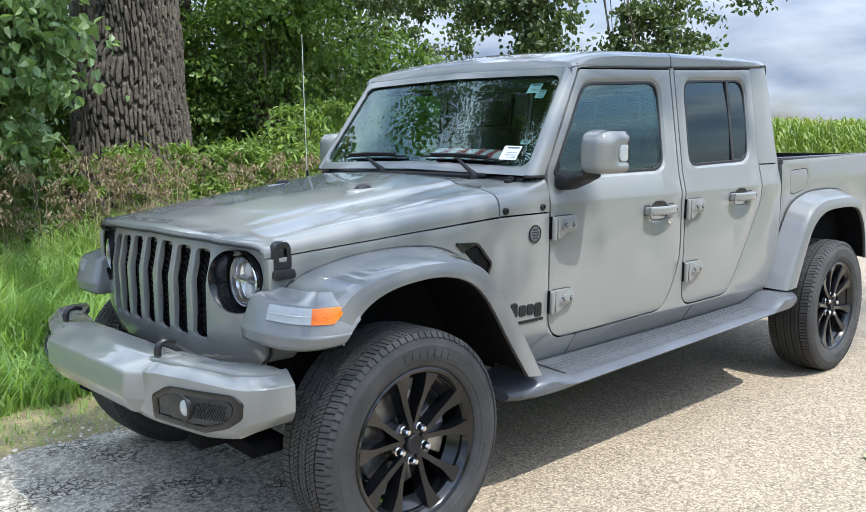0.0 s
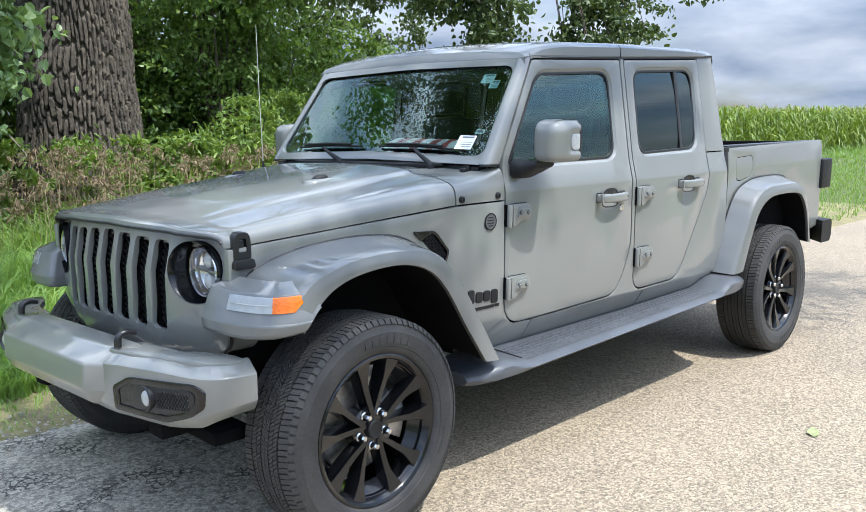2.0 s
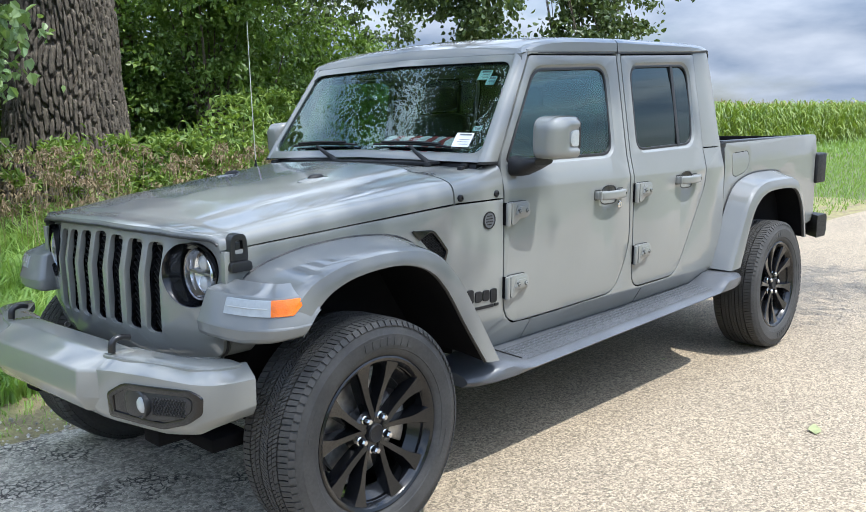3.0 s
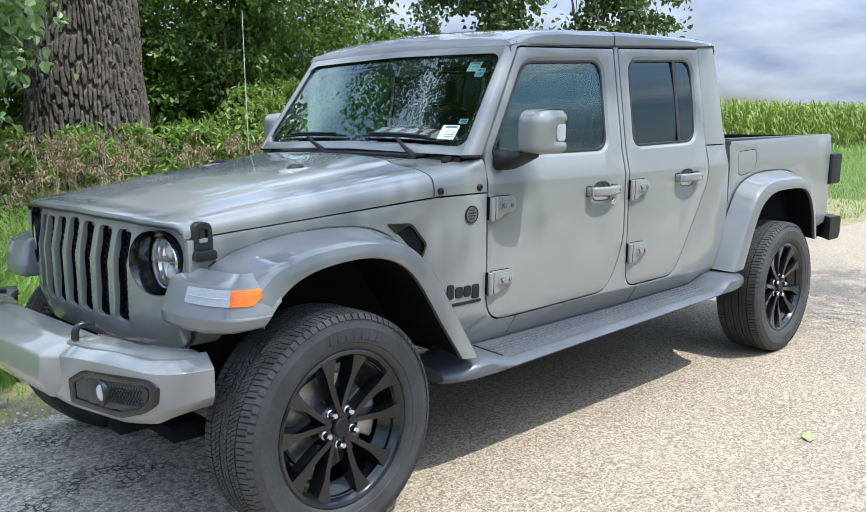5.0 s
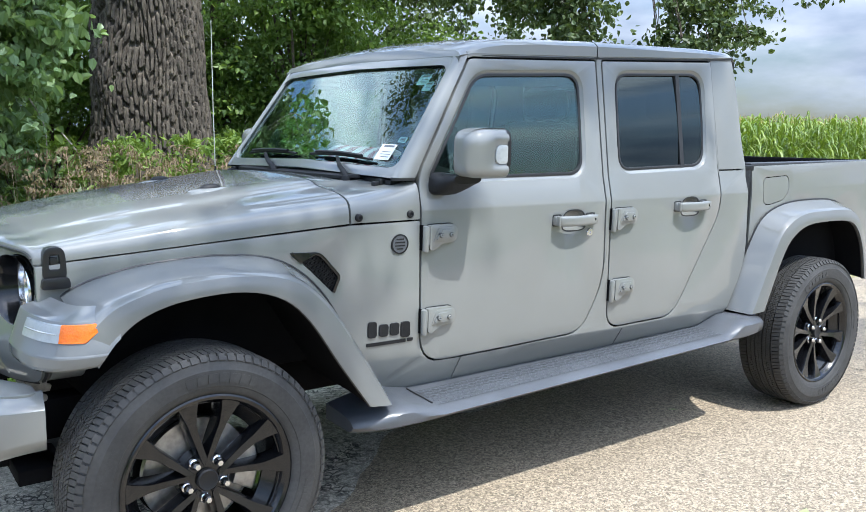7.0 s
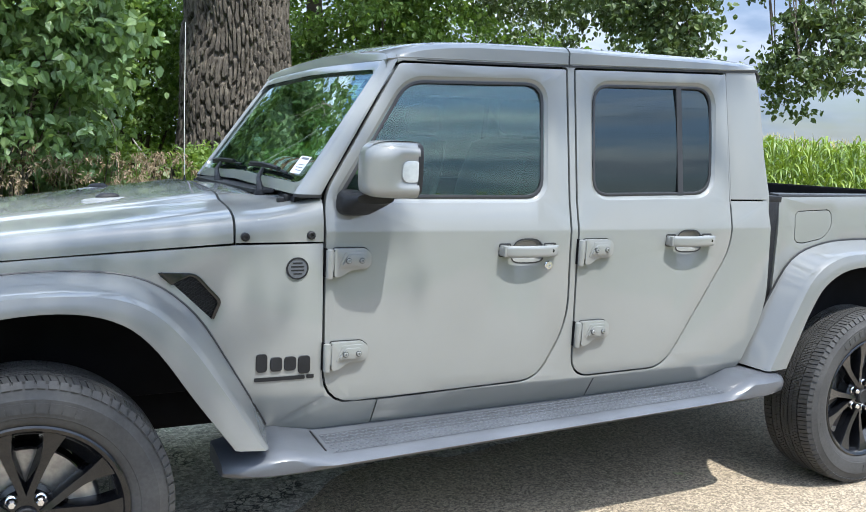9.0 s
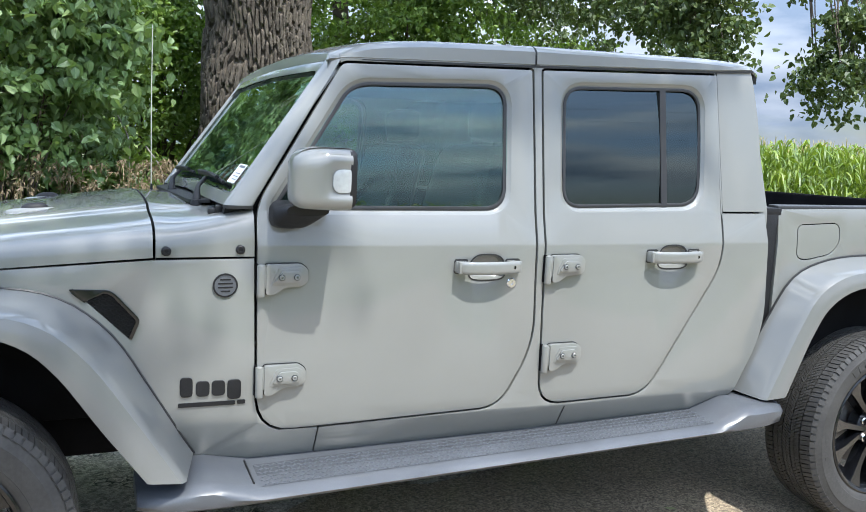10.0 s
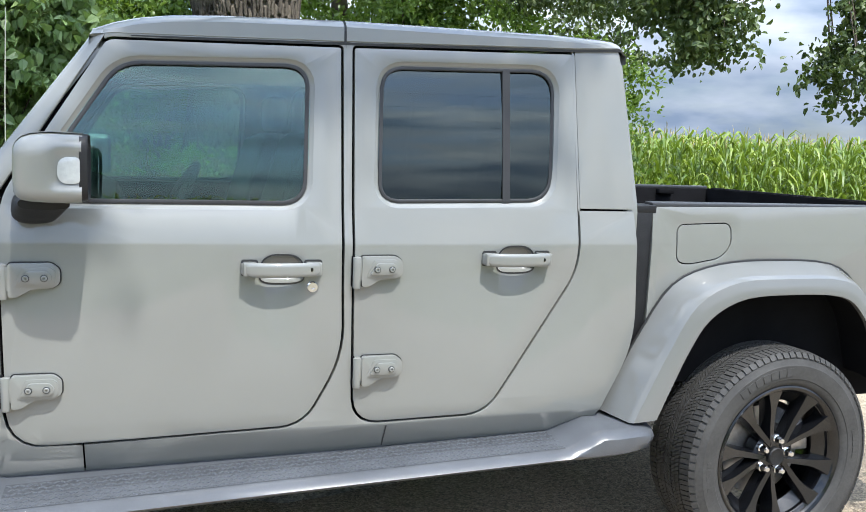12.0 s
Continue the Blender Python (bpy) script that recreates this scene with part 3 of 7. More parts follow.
WS_OUT = rounded([(-0.700, 1.310), (-0.628, 1.805), (0.628, 1.805), (0.700, 1.310)], [0.02, 0.05, 0.05, 0.02])
WS_IN = rounded([(-0.662, 1.352), (-0.600, 1.768), (0.600, 1.768), (0.662, 1.352)], [0.05, 0.05, 0.05, 0.05])
YC = tuple(np.linspace(-0.6, 0.6, 9))
bm = sheet(WS_OUT, [grown(WS_IN, 0.006)], lambda a, b, d: screen(a, b, d - 0.012), 0.05, YC, (1.4, 1.5, 1.6, 1.7))
part("windscreen_frame", bm, PAINT, truck, bevel=0.012, sharp=32, seg=3)
for s in (-1, 1):
    bm = bmesh.new()
    ring = []
    for z in np.linspace(1.312, 1.812, 24):
        xd = 0.8955 + (z - 1.309) * 0.572
        yf = flank(xd, z)
        yg = lerp([(1.312, 0.664), (1.352, 0.660), (1.768, 0.598), (1.812, 0.592)], z)
        xs = lambda y: screen(y, z, 0)[0]
        base = [(xs(yg) - 0.004, yg), (xs(yg) - 0.016, yg + 0.008), (xs(yf - 0.024) - 0.016, yf - 0.026), (xs(yf - 0.010) - 0.006, yf - 0.010), (xs(yf) + 0.018, yf - 0.001), (xd - 0.004, yf), (xd - 0.002, yf - 0.02)]
        ring.append([(p.x, s * p.y, z) for p in smooth_path([(a, b, 0) for a, b in base], 19)])
    loft(bm, ring)
    loft(bm, [ring[0], [(x + 0.02, y * 0.97, z) for x, y, z in ring[0]]])
    part("pillar", bm, PAINT, truck, sharp=50)
    bm = bmesh.new()
    loft(bm, [[(x, y * 1.001, z + dz) for x, y, z in ring[0]] for dz in (-0.010, 0.001)])
    part("pillar_seam", bm, GASKET, truck)
bm = sheet(grown(WS_IN, 0.004), [rounded([(-0.622, 1.366), (-0.578, 1.742), (0.578, 1.742), (0.622, 1.366)], 0.05)], lambda a, b, d: screen(a, b, d + 0.009), 0.004, YC, (1.4, 1.5, 1.6, 1.7))
part("glass_border", bm, GLOSS, truck, "black printed edge of the windscreen")
bm = sheet(grown(WS_IN, 0.005), [], lambda a, b, d: screen(a, b, d + 0.002), 0.004, YC, (1.4, 1.5, 1.6, 1.7))
g = part("windscreen", bm, GLASS, truck, "raked windscreen mirroring leaves and sky")
g.visible_shadow = False


# hood and cowl
def hood_ring(x, half_w, z0, rise, crown):
    h = [(half_w, z0), (half_w - 0.004, z0 + rise * 0.45), (half_w - 0.018, z0 + rise * 0.8), (half_w - 0.05, z0 + rise), (half_w - 0.12, z0 + rise + crown * 0.30),
         (half_w * 0.66, z0 + rise + crown * 0.52), (half_w * 0.57, z0 + rise + crown * 0.85), (half_w * 0.35, z0 + rise + crown * 0.97), (0.0, z0 + rise + crown)]
    h = [(p.x, p.y) for p in smooth_path([(a, b, 0) for a, b in h], 33)]
    return [(x, -a, b) for a, b in h] + [(x, a, b) for a, b in h[-2::-1]]


def hood_at(x):
    w = lerp([(-0.45, 0.630), (-0.37, 0.645), (0.0, 0.684), (0.61, 0.7305)], x)
    z0 = lerp([(-0.45, 1.076), (-0.37, 1.085), (0.1, 1.120), (0.61, 1.1565)], x)
    rise = lerp([(-0.45, 0.042), (-0.37, 0.053), (0.0, 0.072), (0.61, 0.0905)], x)
    crown = lerp([(-0.45, 0.012), (-0.2, 0.030), (0.61, 0.0505)], x)
    return w, z0, rise, crown


bm = bmesh.new()
rings = []
for x in np.linspace(-0.40, 0.603, 60):
    rings.append(hood_ring(x, *hood_at(x)))
nose = rings[0]
front = []
for f, dz in ((0.072, -0.001), (0.094, -0.006), (0.104, -0.014), (0.107, -0.030)):
    row = []
    for x, y, z in nose:
        k = max(0.0, 1 - (y / 0.66) ** 2)
        row.append((x - f * k - 0.02 * f / 0.148, y * (1 - 0.02 * f / 0.148), max(z + dz * (0.45 + 0.45 * k) * (1.0 if z > 1.1 else 0.5), 1.080 + 0.010 * k)))
    front.append(row)
loft(bm, front[::-1] + rings)
loft(bm, [rings[-1], [(x + 0.001, y, z - 0.05) for x, y, z in rings[-1]]])
part("hood", bm, PAINT, truck, "long grey hood with a raised middle", sharp=28)
# Dark tube added along the lip to paint the shaded gap above the grille.
bm = bmesh.new()
tube(bm, [Vector((x - 0.001, y, z - 0.003)) for x, y, z in front[-1] if z > 1.094], 0.0055, 6)
part("hood_gap_shade", bm, GASKET, truck)

bm = bmesh.new()
rings = []
for x in np.linspace(0.611, 0.897, 24):
    k = (x - 0.611) / 0.286
    rings.append(hood_ring(x, 0.7305 + 0.0155 * k, 1.1565 + 0.002 * k, 0.0905 + 0.052 * k ** 1.7, 0.0505 - 0.048 * k))
loft(bm, [[(x - 0.001, y, z - 0.05) for x, y, z in rings[0]]] + rings)
part("cowl", bm, PAINT, truck, sharp=28)
bm = sheet(rounded([(-0.42, 0.725), (0.42, 0.725), (0.47, 0.79), (-0.47, 0.79)], 0.02), [], lambda a, b, d: (b + 0.03 * (a / 0.6) ** 2, a, 1.301 + (b - 0.70) * 0.10 - d), 0.012)
part("cowl_grille", bm, BLACK, truck, bevel=0.003)

# cowl bolts and hood stops
for s in (-1, 1):
    for x, z in ((0.640, 1.176), (0.855, 1.180)):
        bm = bmesh.new()
        y0 = half(x) - 0.006
        lathe(bm, [(0.015, s * y0), (0.014, s * (y0 + 0.011)), (0.010, s * (y0 + 0.014)), (0.006, s * (y0 + 0.014)), (0.005, s * (y0 + 0.010)), (0.0, s * (y0 + 0.010))], 16, (x, 0, z), "y")
        part("cowl_bolt", bm, BLACK, truck)
    bm = bmesh.new()
    box(bm, 0.776, 0.802, s * 0.600 - 0.014, s * 0.600 + 0.014, 1.270, 1.294)
    box(bm, 0.798, 0.832, s * 0.600 - 0.018, s * 0.600 + 0.018, 1.276, 1.304)
    part("windscreen_stop", bm, BLACK, truck, bevel=0.006)
    # washer nozzles: a low painted blister with a black oval set into it
    xn, yn = (0.27, -0.26) if s < 0 else (0.31, 0.30)
    zn = 1.2475 if s < 0 else 1.2465
    blister = None
    for nm, lx, ly, high, mat in (("washer_blister", 0.090, 0.042, 0.012, PAINT), ("washer_nozzle", 0.045, 0.022, 0.026, BLACK)):
        bm = bmesh.new()
        rows = []
        for g, h in ((1.0, -0.012), (0.97, 0.25), (0.86, 0.62), (0.62, 0.90), (0.3, 1.0), (0.02, 1.0)):
            rows.append([(xn + lx * g * math.cos(q), yn + ly * g * math.sin(q), zn + 0.045 * lx * g * math.cos(q) + (high * h if h > 0 else h)) for q in np.linspace(0, 2 * math.pi, 28, endpoint=False)])
        loft(bm, rows, closed=True, caps=True)
        blister = part(nm, bm, mat, blister or truck, sharp=50)


# wipers
for y0, y1 in ((-0.42, 0.02), (0.12, 0.56)):
    bm = bmesh.new()
    yb = y0
    p0 = Vector(screen(yb, 1.29, -0.03))
    p1 = Vector(screen(yb + 0.16, 1.372, -0.03))
    tube(bm, [p0, p0 + Vector((0.0, 0.01, 0.02)), p0 * 0.5 + p1 * 0.5 + Vector((-0.012, 0, 0.012)), p1], [0.015, 0.013, 0.009, 0.007], 8)
    lathe(bm, [(0.0, 0.012), (0.018, 0.012), (0.022, 0.0), (0.022, -0.03)], 14, p0, "z")
    w = part("wiper", bm, BLACK, truck, sharp=50)
    bm = bmesh.new()
    blade = [Vector(screen(yb - 0.07 + 0.44 * u, 1.372 + 0.008 * math.sin(3 * u), -0.014)) for u in np.linspace(0, 1, 9)]
    tube(bm, blade, 0.006, 6)
    tube(bm, [b + Vector((-0.012, 0, 0.010)) for b in blade[1:-1]], 0.0075, 6)
    part("wiper_blade", bm, BLACK, w)

# hood latches
for s in (-1, 1):
    bm = bmesh.new()
    x, z = -0.368, 1.072
    y0 = half(x) - 0.020
    surf = lambda a, b, d: (a, s * (y0 - 0.03 * max(0, b - 1.10) - 0.012 + d), b)
    sheet(rounded([(x - 0.034, z - 0.040), (x - 0.033, z + 0.02), (x - 0.027, z + 0.062), (x + 0.027, z + 0.062), (x + 0.033, z + 0.02), (x + 0.034, z - 0.040)], 0.02, 4),
          [rounded([(x - 0.016, z - 0.005), (x - 0.014, z + 0.040), (x + 0.014, z + 0.040), (x + 0.016, z - 0.005)], 0.006, 3)], surf, 0.036, (), (1.10,), bm=bm)
    sheet(rounded([(x - 0.042, z - 0.064), (x - 0.038, z - 0.030), (x + 0.038, z - 0.030), (x + 0.042, z - 0.064)], 0.010, 3), [], surf, 0.050, bm=bm)
    box(bm, x - 0.010, x + 0.010, min(s * y0, s * (y0 + 0.016)), max(s * y0, s * (y0 + 0.016)), z - 0.004, z + 0.030)
    part("hood_latch", bm, MESH, truck, "black rubber hood latch", bevel=0.005)


# grille
def face(y, z, d=0.0):
    return (-0.545 + 0.34 * y * y + max(0.0, z - 0.965) * 0.22 + max(0.0, 0.78 - z) * 0.25 + d, y, z)


slots = []
for k in range(7):
    y = (k - 3) * 0.1075
    top, bot = 1.094 - 0.010 * abs(k - 3) / 3, 0.760
    slots.append(rounded([(y - 0.0385, bot), (y - 0.0385, top), (y + 0.0385, top), (y + 0.0385, bot)], 0.021, 5))
ring = [[Vector((s * 0.495 + 0.111 * math.cos(a), 0.984 + 0.111 * math.sin(a))) for a in np.linspace(0, 2 * math.pi, 40, endpoint=False)] for s in (-1, 1)]
GR = rounded([(-0.606, 0.70), (-0.652, 0.95), (-0.640, 1.112), (-0.30, 1.120), (0.30, 1.120), (0.640, 1.112), (0.652, 0.95), (0.606, 0.70), (0.40, 0.672), (-0.40, 0.672)],
             [0.06, 0.10, 0.07, 0.1, 0.1, 0.07, 0.10, 0.06, 0.1, 0.1])
GY = tuple(np.linspace(-0.6, 0.6, 13))
bm = sheet(GR, slots + ring, lambda a, b, d: face(a, b, d), 0.022, GY, (0.78, 0.87, 0.965))
grille = part("grille", bm, PAINT, truck, "upright grey grille with seven slots", bevel=0.006, sharp=34, seg=2)
bm = sheet(rounded([(-0.375, 0.73), (-0.375, 1.105), (0.375, 1.105), (0.375, 0.73)], 0.02), [], lambda a, b, d: face(a, b, d + 0.075), 0.01, GY)
part("grille_backing", bm, DARK, grille)
for k in range(7):
    bm = bmesh.new()
    y = (k - 3) * 0.1075
    for j in range(14):
        z = 0.780 + j * 0.0225
        for q in (-1, 1):
            x, _, _ = face(y, z, 0.036)
            m = Matrix.Translation((x, y + q * 0.018, z)) @ Matrix.Rotation(radians(38 * q), 4, "X")
            box(bm, -0.006, 0.006, -0.023, 0.023, -0.0022, 0.0022, m)
    part("grille_mesh", bm, MESH, grille, "black honeycomb insert")
    bm = bmesh.new()
    sheet(grown(slots[k], 0.003), [grown(slots[k], -0.003)], lambda a, b, d: face(a, b, d + 0.016), 0.02, bm=bm)
    part("slot_liner", bm, GLOSS, grille)
# Dark tube round the grille paints the shadow gap at its edge.
bm = bmesh.new()
gap = [Vector(face(p.x, p.y, 0.012)) for p in grown(GR, 0.003)]
tube(bm, gap + gap[:1], 0.0055, 6)
part("grille_gap_shade", bm, GASKET, truck)
bm = bmesh.new()
shell = sheet(grown(GR, 0.004), [grown(GR, -0.05)], lambda a, b, d: face(a * 0.99, b, d + 0.03), 0.10, GY, bm=bm)
part("grille_surround", bm, PAINT, truck)

for s in (-1, 1):
    c = Vector((-0.462, s * 0.495, 0.984))
    bm = bmesh.new()
    lathe(bm, [(0.1115, -0.002), (0.1095, 0.000), (0.108, 0.022), (0.103, 0.060), (0.092, 0.085), (0.0, 0.15)], 44, c, "x")
    for v in bm.verts:
        v.co.x += 0.337 * (abs(v.co.y) - 0.495) * max(0.0, 1 - (v.co.x - c.x) / 0.08)
    hl = part("headlight", bm, GLOSS, truck, "round LED headlight deep in a black ring")
    bm = bmesh.new()
    lathe(bm, [(0.093, 0.078), (0.093, 0.040), (0.089, 0.032), (0.083, 0.034), (0.081, 0.050)], 44, c, "x")
    part("lamp_ring", bm, CHROME, hl, "thin bright ring")
    bm = bmesh.new()
    lathe(bm, [(0.083, 0.046), (0.076, 0.066), (0.05, 0.080), (0.0, 0.086)], 36, c, "x")
    part("lamp_reflector", bm, CHROME, hl, "bright bowl reflector")
    for q in (-1, 1):
        bm = bmesh.new()
        lathe(bm, [(0.0, 0.042), (0.014, 0.045), (0.026, 0.054), (0.030, 0.080)], 26, c + Vector((0, 0, q * 0.036)), "x")
        part("projector", bm, LENS, hl, "clear projector lens")
    bm = bmesh.new()
    box(bm, c.x + 0.050, c.x + 0.08, c.y - 0.079, c.y + 0.079, c.z - 0.005, c.z + 0.005)
    part("lamp_divider", bm, STEEL, hl, bevel=0.003)

# front fender sides with the vent behind the wheel
FENDER = [Vector(p) for p in ((0.607, 1.1485), (0.8965, 1.152))] + FENDER_REAR + [Vector(p) for p in ((1.1115, 0.5864), (1.1115, 0.452))]
FENDER += rounded([(0.720, 0.452), (0.56, 0.74), (0.46, 0.90), (0.30, 1.00), (0.0, 1.03), (-0.25, 0.99), (-0.42, 0.95), (-0.42, 1.074), (-0.37, 1.080), (0.1, 1.1155)], [0.03, 0.1, 0.1, 0.1, 0.1, 0.1, 0.03, 0.0, 0.0, 0.0])
VENT = rounded([(0.372, 1.066), (0.488, 1.062), (0.568, 0.970), (0.540, 0.902), (0.430, 1.012)], [0.006, 0.02, 0.014, 0.008, 0.02], 4)
for s in (-1, 1):
    bm = sheet(FENDER, [grown(VENT, -0.004)], on_side(s), 0.03, (0.0, 0.2, 0.4, 0.6), (0.62, 0.72))
    f = part("fender_side", bm, PAINT, truck, bevel=0.003, sharp=30)
    bm = sheet(VENT, [grown(VENT, -0.010)], on_side(s, 0.006), 0.02)
    part("vent_rim", bm, GLOSS, f, bevel=0.003)
    bm = bmesh.new()
    for j in range(10):
        for i in range(13):
            x, z = 0.380 + i * 0.0155 + (j % 2) * 0.0078, 0.915 + j * 0.0155
            if z > 1.052 - max(0, (x - 0.480)) * 1.1 or z < 1.078 - (x - 0.335) * 0.86:
                continue
            lathe(bm, [(0.0082, s * (flank(x, z) - 0.010)), (0.0082, s * (flank(x, z) - 0.001)), (0.0056, s * (flank(x, z) - 0.001)), (0.0056, s * (flank(x, z) - 0.010))], 6, (x, 0, z), "y")
    sheet(grown(VENT, -0.003), [], on_side(s, -0.012), 0.004, bm=bm)
    part("vent_mesh", bm, BLACK, f)
    # round emblem and plain lettering bars
    bm = bmesh.new()
    y0 = flank(0.811, 1.07)
    lathe(bm, [(0.034, s * y0), (0.034, s * (y0 + 0.0025)), (0.0, s * (y0 + 0.0025))], 32, (0.811, 0, 1.070), "y")
    part("round_badge", bm, STEP, f, "round grey badge with plain dark bars")
    bm = bmesh.new()
    lathe(bm, [(0.0375, s * y0), (0.0375, s * (y0 + 0.004)), (0.0325, s * (y0 + 0.0045)), (0.0325, s * y0)], 32, (0.811, 0, 1.070), "y")
    for dz, w in ((0.018, 0.016), (0.006, 0.022), (-0.006, 0.022), (-0.018, 0.014)):
        yy = sorted((s * y0, s * (y0 + 0.004)))
        box(bm, 0.811 - w, 0.811 + w, *yy, 1.07 + dz - 0.0022, 1.07 + dz + 0.0022)
    part("badge_rim", bm, BLACK, f, "thin dark rim and bars")
    bm = bmesh.new()
    yy = sorted((s * flank(0.74, 0.76), s * (flank(0.74, 0.76) + 0.006)))
    for x0, x1, z0, z1 in ((0.680, 0.717, 0.722, 0.784), (0.727, 0.767, 0.722, 0.770), (0.774, 0.814, 0.722, 0.770), (0.821, 0.862, 0.708, 0.770)):
        sheet(rounded([(x0, z0), (x0, z1), (x1, z1), (x1, z0)], 0.012, 4), [],
              lambda a, b, d: (a, s * (flank(a, b) + 0.005 - d), b), 0.008, bm=bm)
    part("nameplate", bm, BLACK, f, "black raised emblem drawn as plain bars", bevel=0.0012, seg=1)
    bm = bmesh.new()
    sheet(rounded([(0.675, 0.689), (0.675, 0.702), (0.845, 0.702), (0.845, 0.689)], 0.003, 2), [], on_side(s, 0.003), 0.005, bm=bm)
    sheet(rounded([(0.851, 0.690), (0.851, 0.703), (0.876, 0.703), (0.876, 0.690)], 0.003, 2), [], on_side(s, 0.003), 0.005, bm=bm)
    part("model_plate", bm, BLACK, f, "thin dark lettering bar")


def bed_side(a, b):
    return 0.750 - max(0.0, b - 1.19) * 0.10 - max(0.0, 0.72 - b) ** 1.3 * 0.2


# fender flares
def flare(name, s, lip, crease, root, skin, out):
    n = 34
    L, C, R = smooth_path([(a, 0, b) for a, b in lip], n), smooth_path([(a, 0, b) for a, b in crease], n), smooth_path([(a, 0, b) for a, b in root], n)
    bm = bmesh.new()
    rings, inner = [], []
    for l, c, r in zip(L, C, R):
        q = lambda p, y: Vector((p.x, s * y, p.z))
        r3, c3, l3 = q(r, skin(r.x, r.z) - 0.004), q(c, out), q(l, out + 0.021)
        rings.append([r3, r3.lerp(c3, 0.45), r3.lerp(c3, 0.85), r3.lerp(c3, 0.96), c3.lerp(l3, 0.12) + Vector((0, s * 0.006, 0)), c3.lerp(l3, 0.45) + Vector((0, s * 0.006, 0)), c3.lerp(l3, 0.88) + Vector((0, s * 0.004, 0)), l3, l3 + Vector((0, -s * 0.014, 0)) + (c3 - l3) * 0.05])
        inner.append([l3 + Vector((0, -s * 0.012, 0)) + (c3 - l3) * 0.02, q(l, 0.80) + Vector((0, 0, 0.015)), q(l, 0.42) + Vector((0, 0, 0.02))])
    loft(bm, rings)
    f = part(name, bm, FLARE, truck, sharp=32)
    bm = bmesh.new()
    loft(bm, inner)
    part("wheel_liner", bm, DARK, f)
    bm = bmesh.new()
    tube(bm, [ring[-1] for ring in rings], 0.006, 6)
    part("flare_edge", bm, GASKET, f, "thin black rubber edge")
    bm = bmesh.new()
    tube(bm, [ring[0] + Vector((0, s * 0.002, 0.0)) for ring in rings], 0.005, 6)
    part("flare_gasket", bm, GASKET, f)
    return f


LIP_F = [(-0.322, 0.822), (-0.275, 0.888), (-0.20, 0.950), (-0.08, 0.988), (0.10, 0.998), (0.24, 0.962), (0.340, 0.875), (0.455, 0.705), (0.572, 0.540)]
CRE_F = [(-0.352, 0.915), (-0.325, 0.950), (-0.255, 1.000), (-0.10, 1.042), (0.13, 1.050), (0.30, 1.015), (0.430, 0.905), (0.550, 0.730), (0.680, 0.522)]
ROOT_F = [(-0.355, 0.980), (-0.33, 0.998), (-0.25, 1.030), (-0.10, 1.062), (0.13, 1.075), (0.33, 1.045), (0.480, 0.935), (0.598, 0.750), (0.728, 0.520)]
LIP_R = [(2.963, 0.584), (3.013, 0.699), (3.073, 0.829), (3.148, 0.939), (3.278, 1.006), (3.47, 1.020), (3.71, 1.008), (3.815, 0.94), (3.880, 0.83), (3.93, 0.66)]
CRE_R = [(2.868, 0.572), (2.923, 0.684), (2.993, 0.829), (3.093, 0.994), (3.248, 1.072), (3.47, 1.084), (3.74, 1.072), (3.87, 0.98), (3.945, 0.83), (4.00, 0.65)]
ROOT_R = [(2.818, 0.584), (2.868, 0.709), (2.953, 0.874), (3.068, 1.040), (3.238, 1.108), (3.47, 1.126), (3.76, 1.110), (3.90, 1.02), (3.975, 0.86), (4.03, 0.65)]
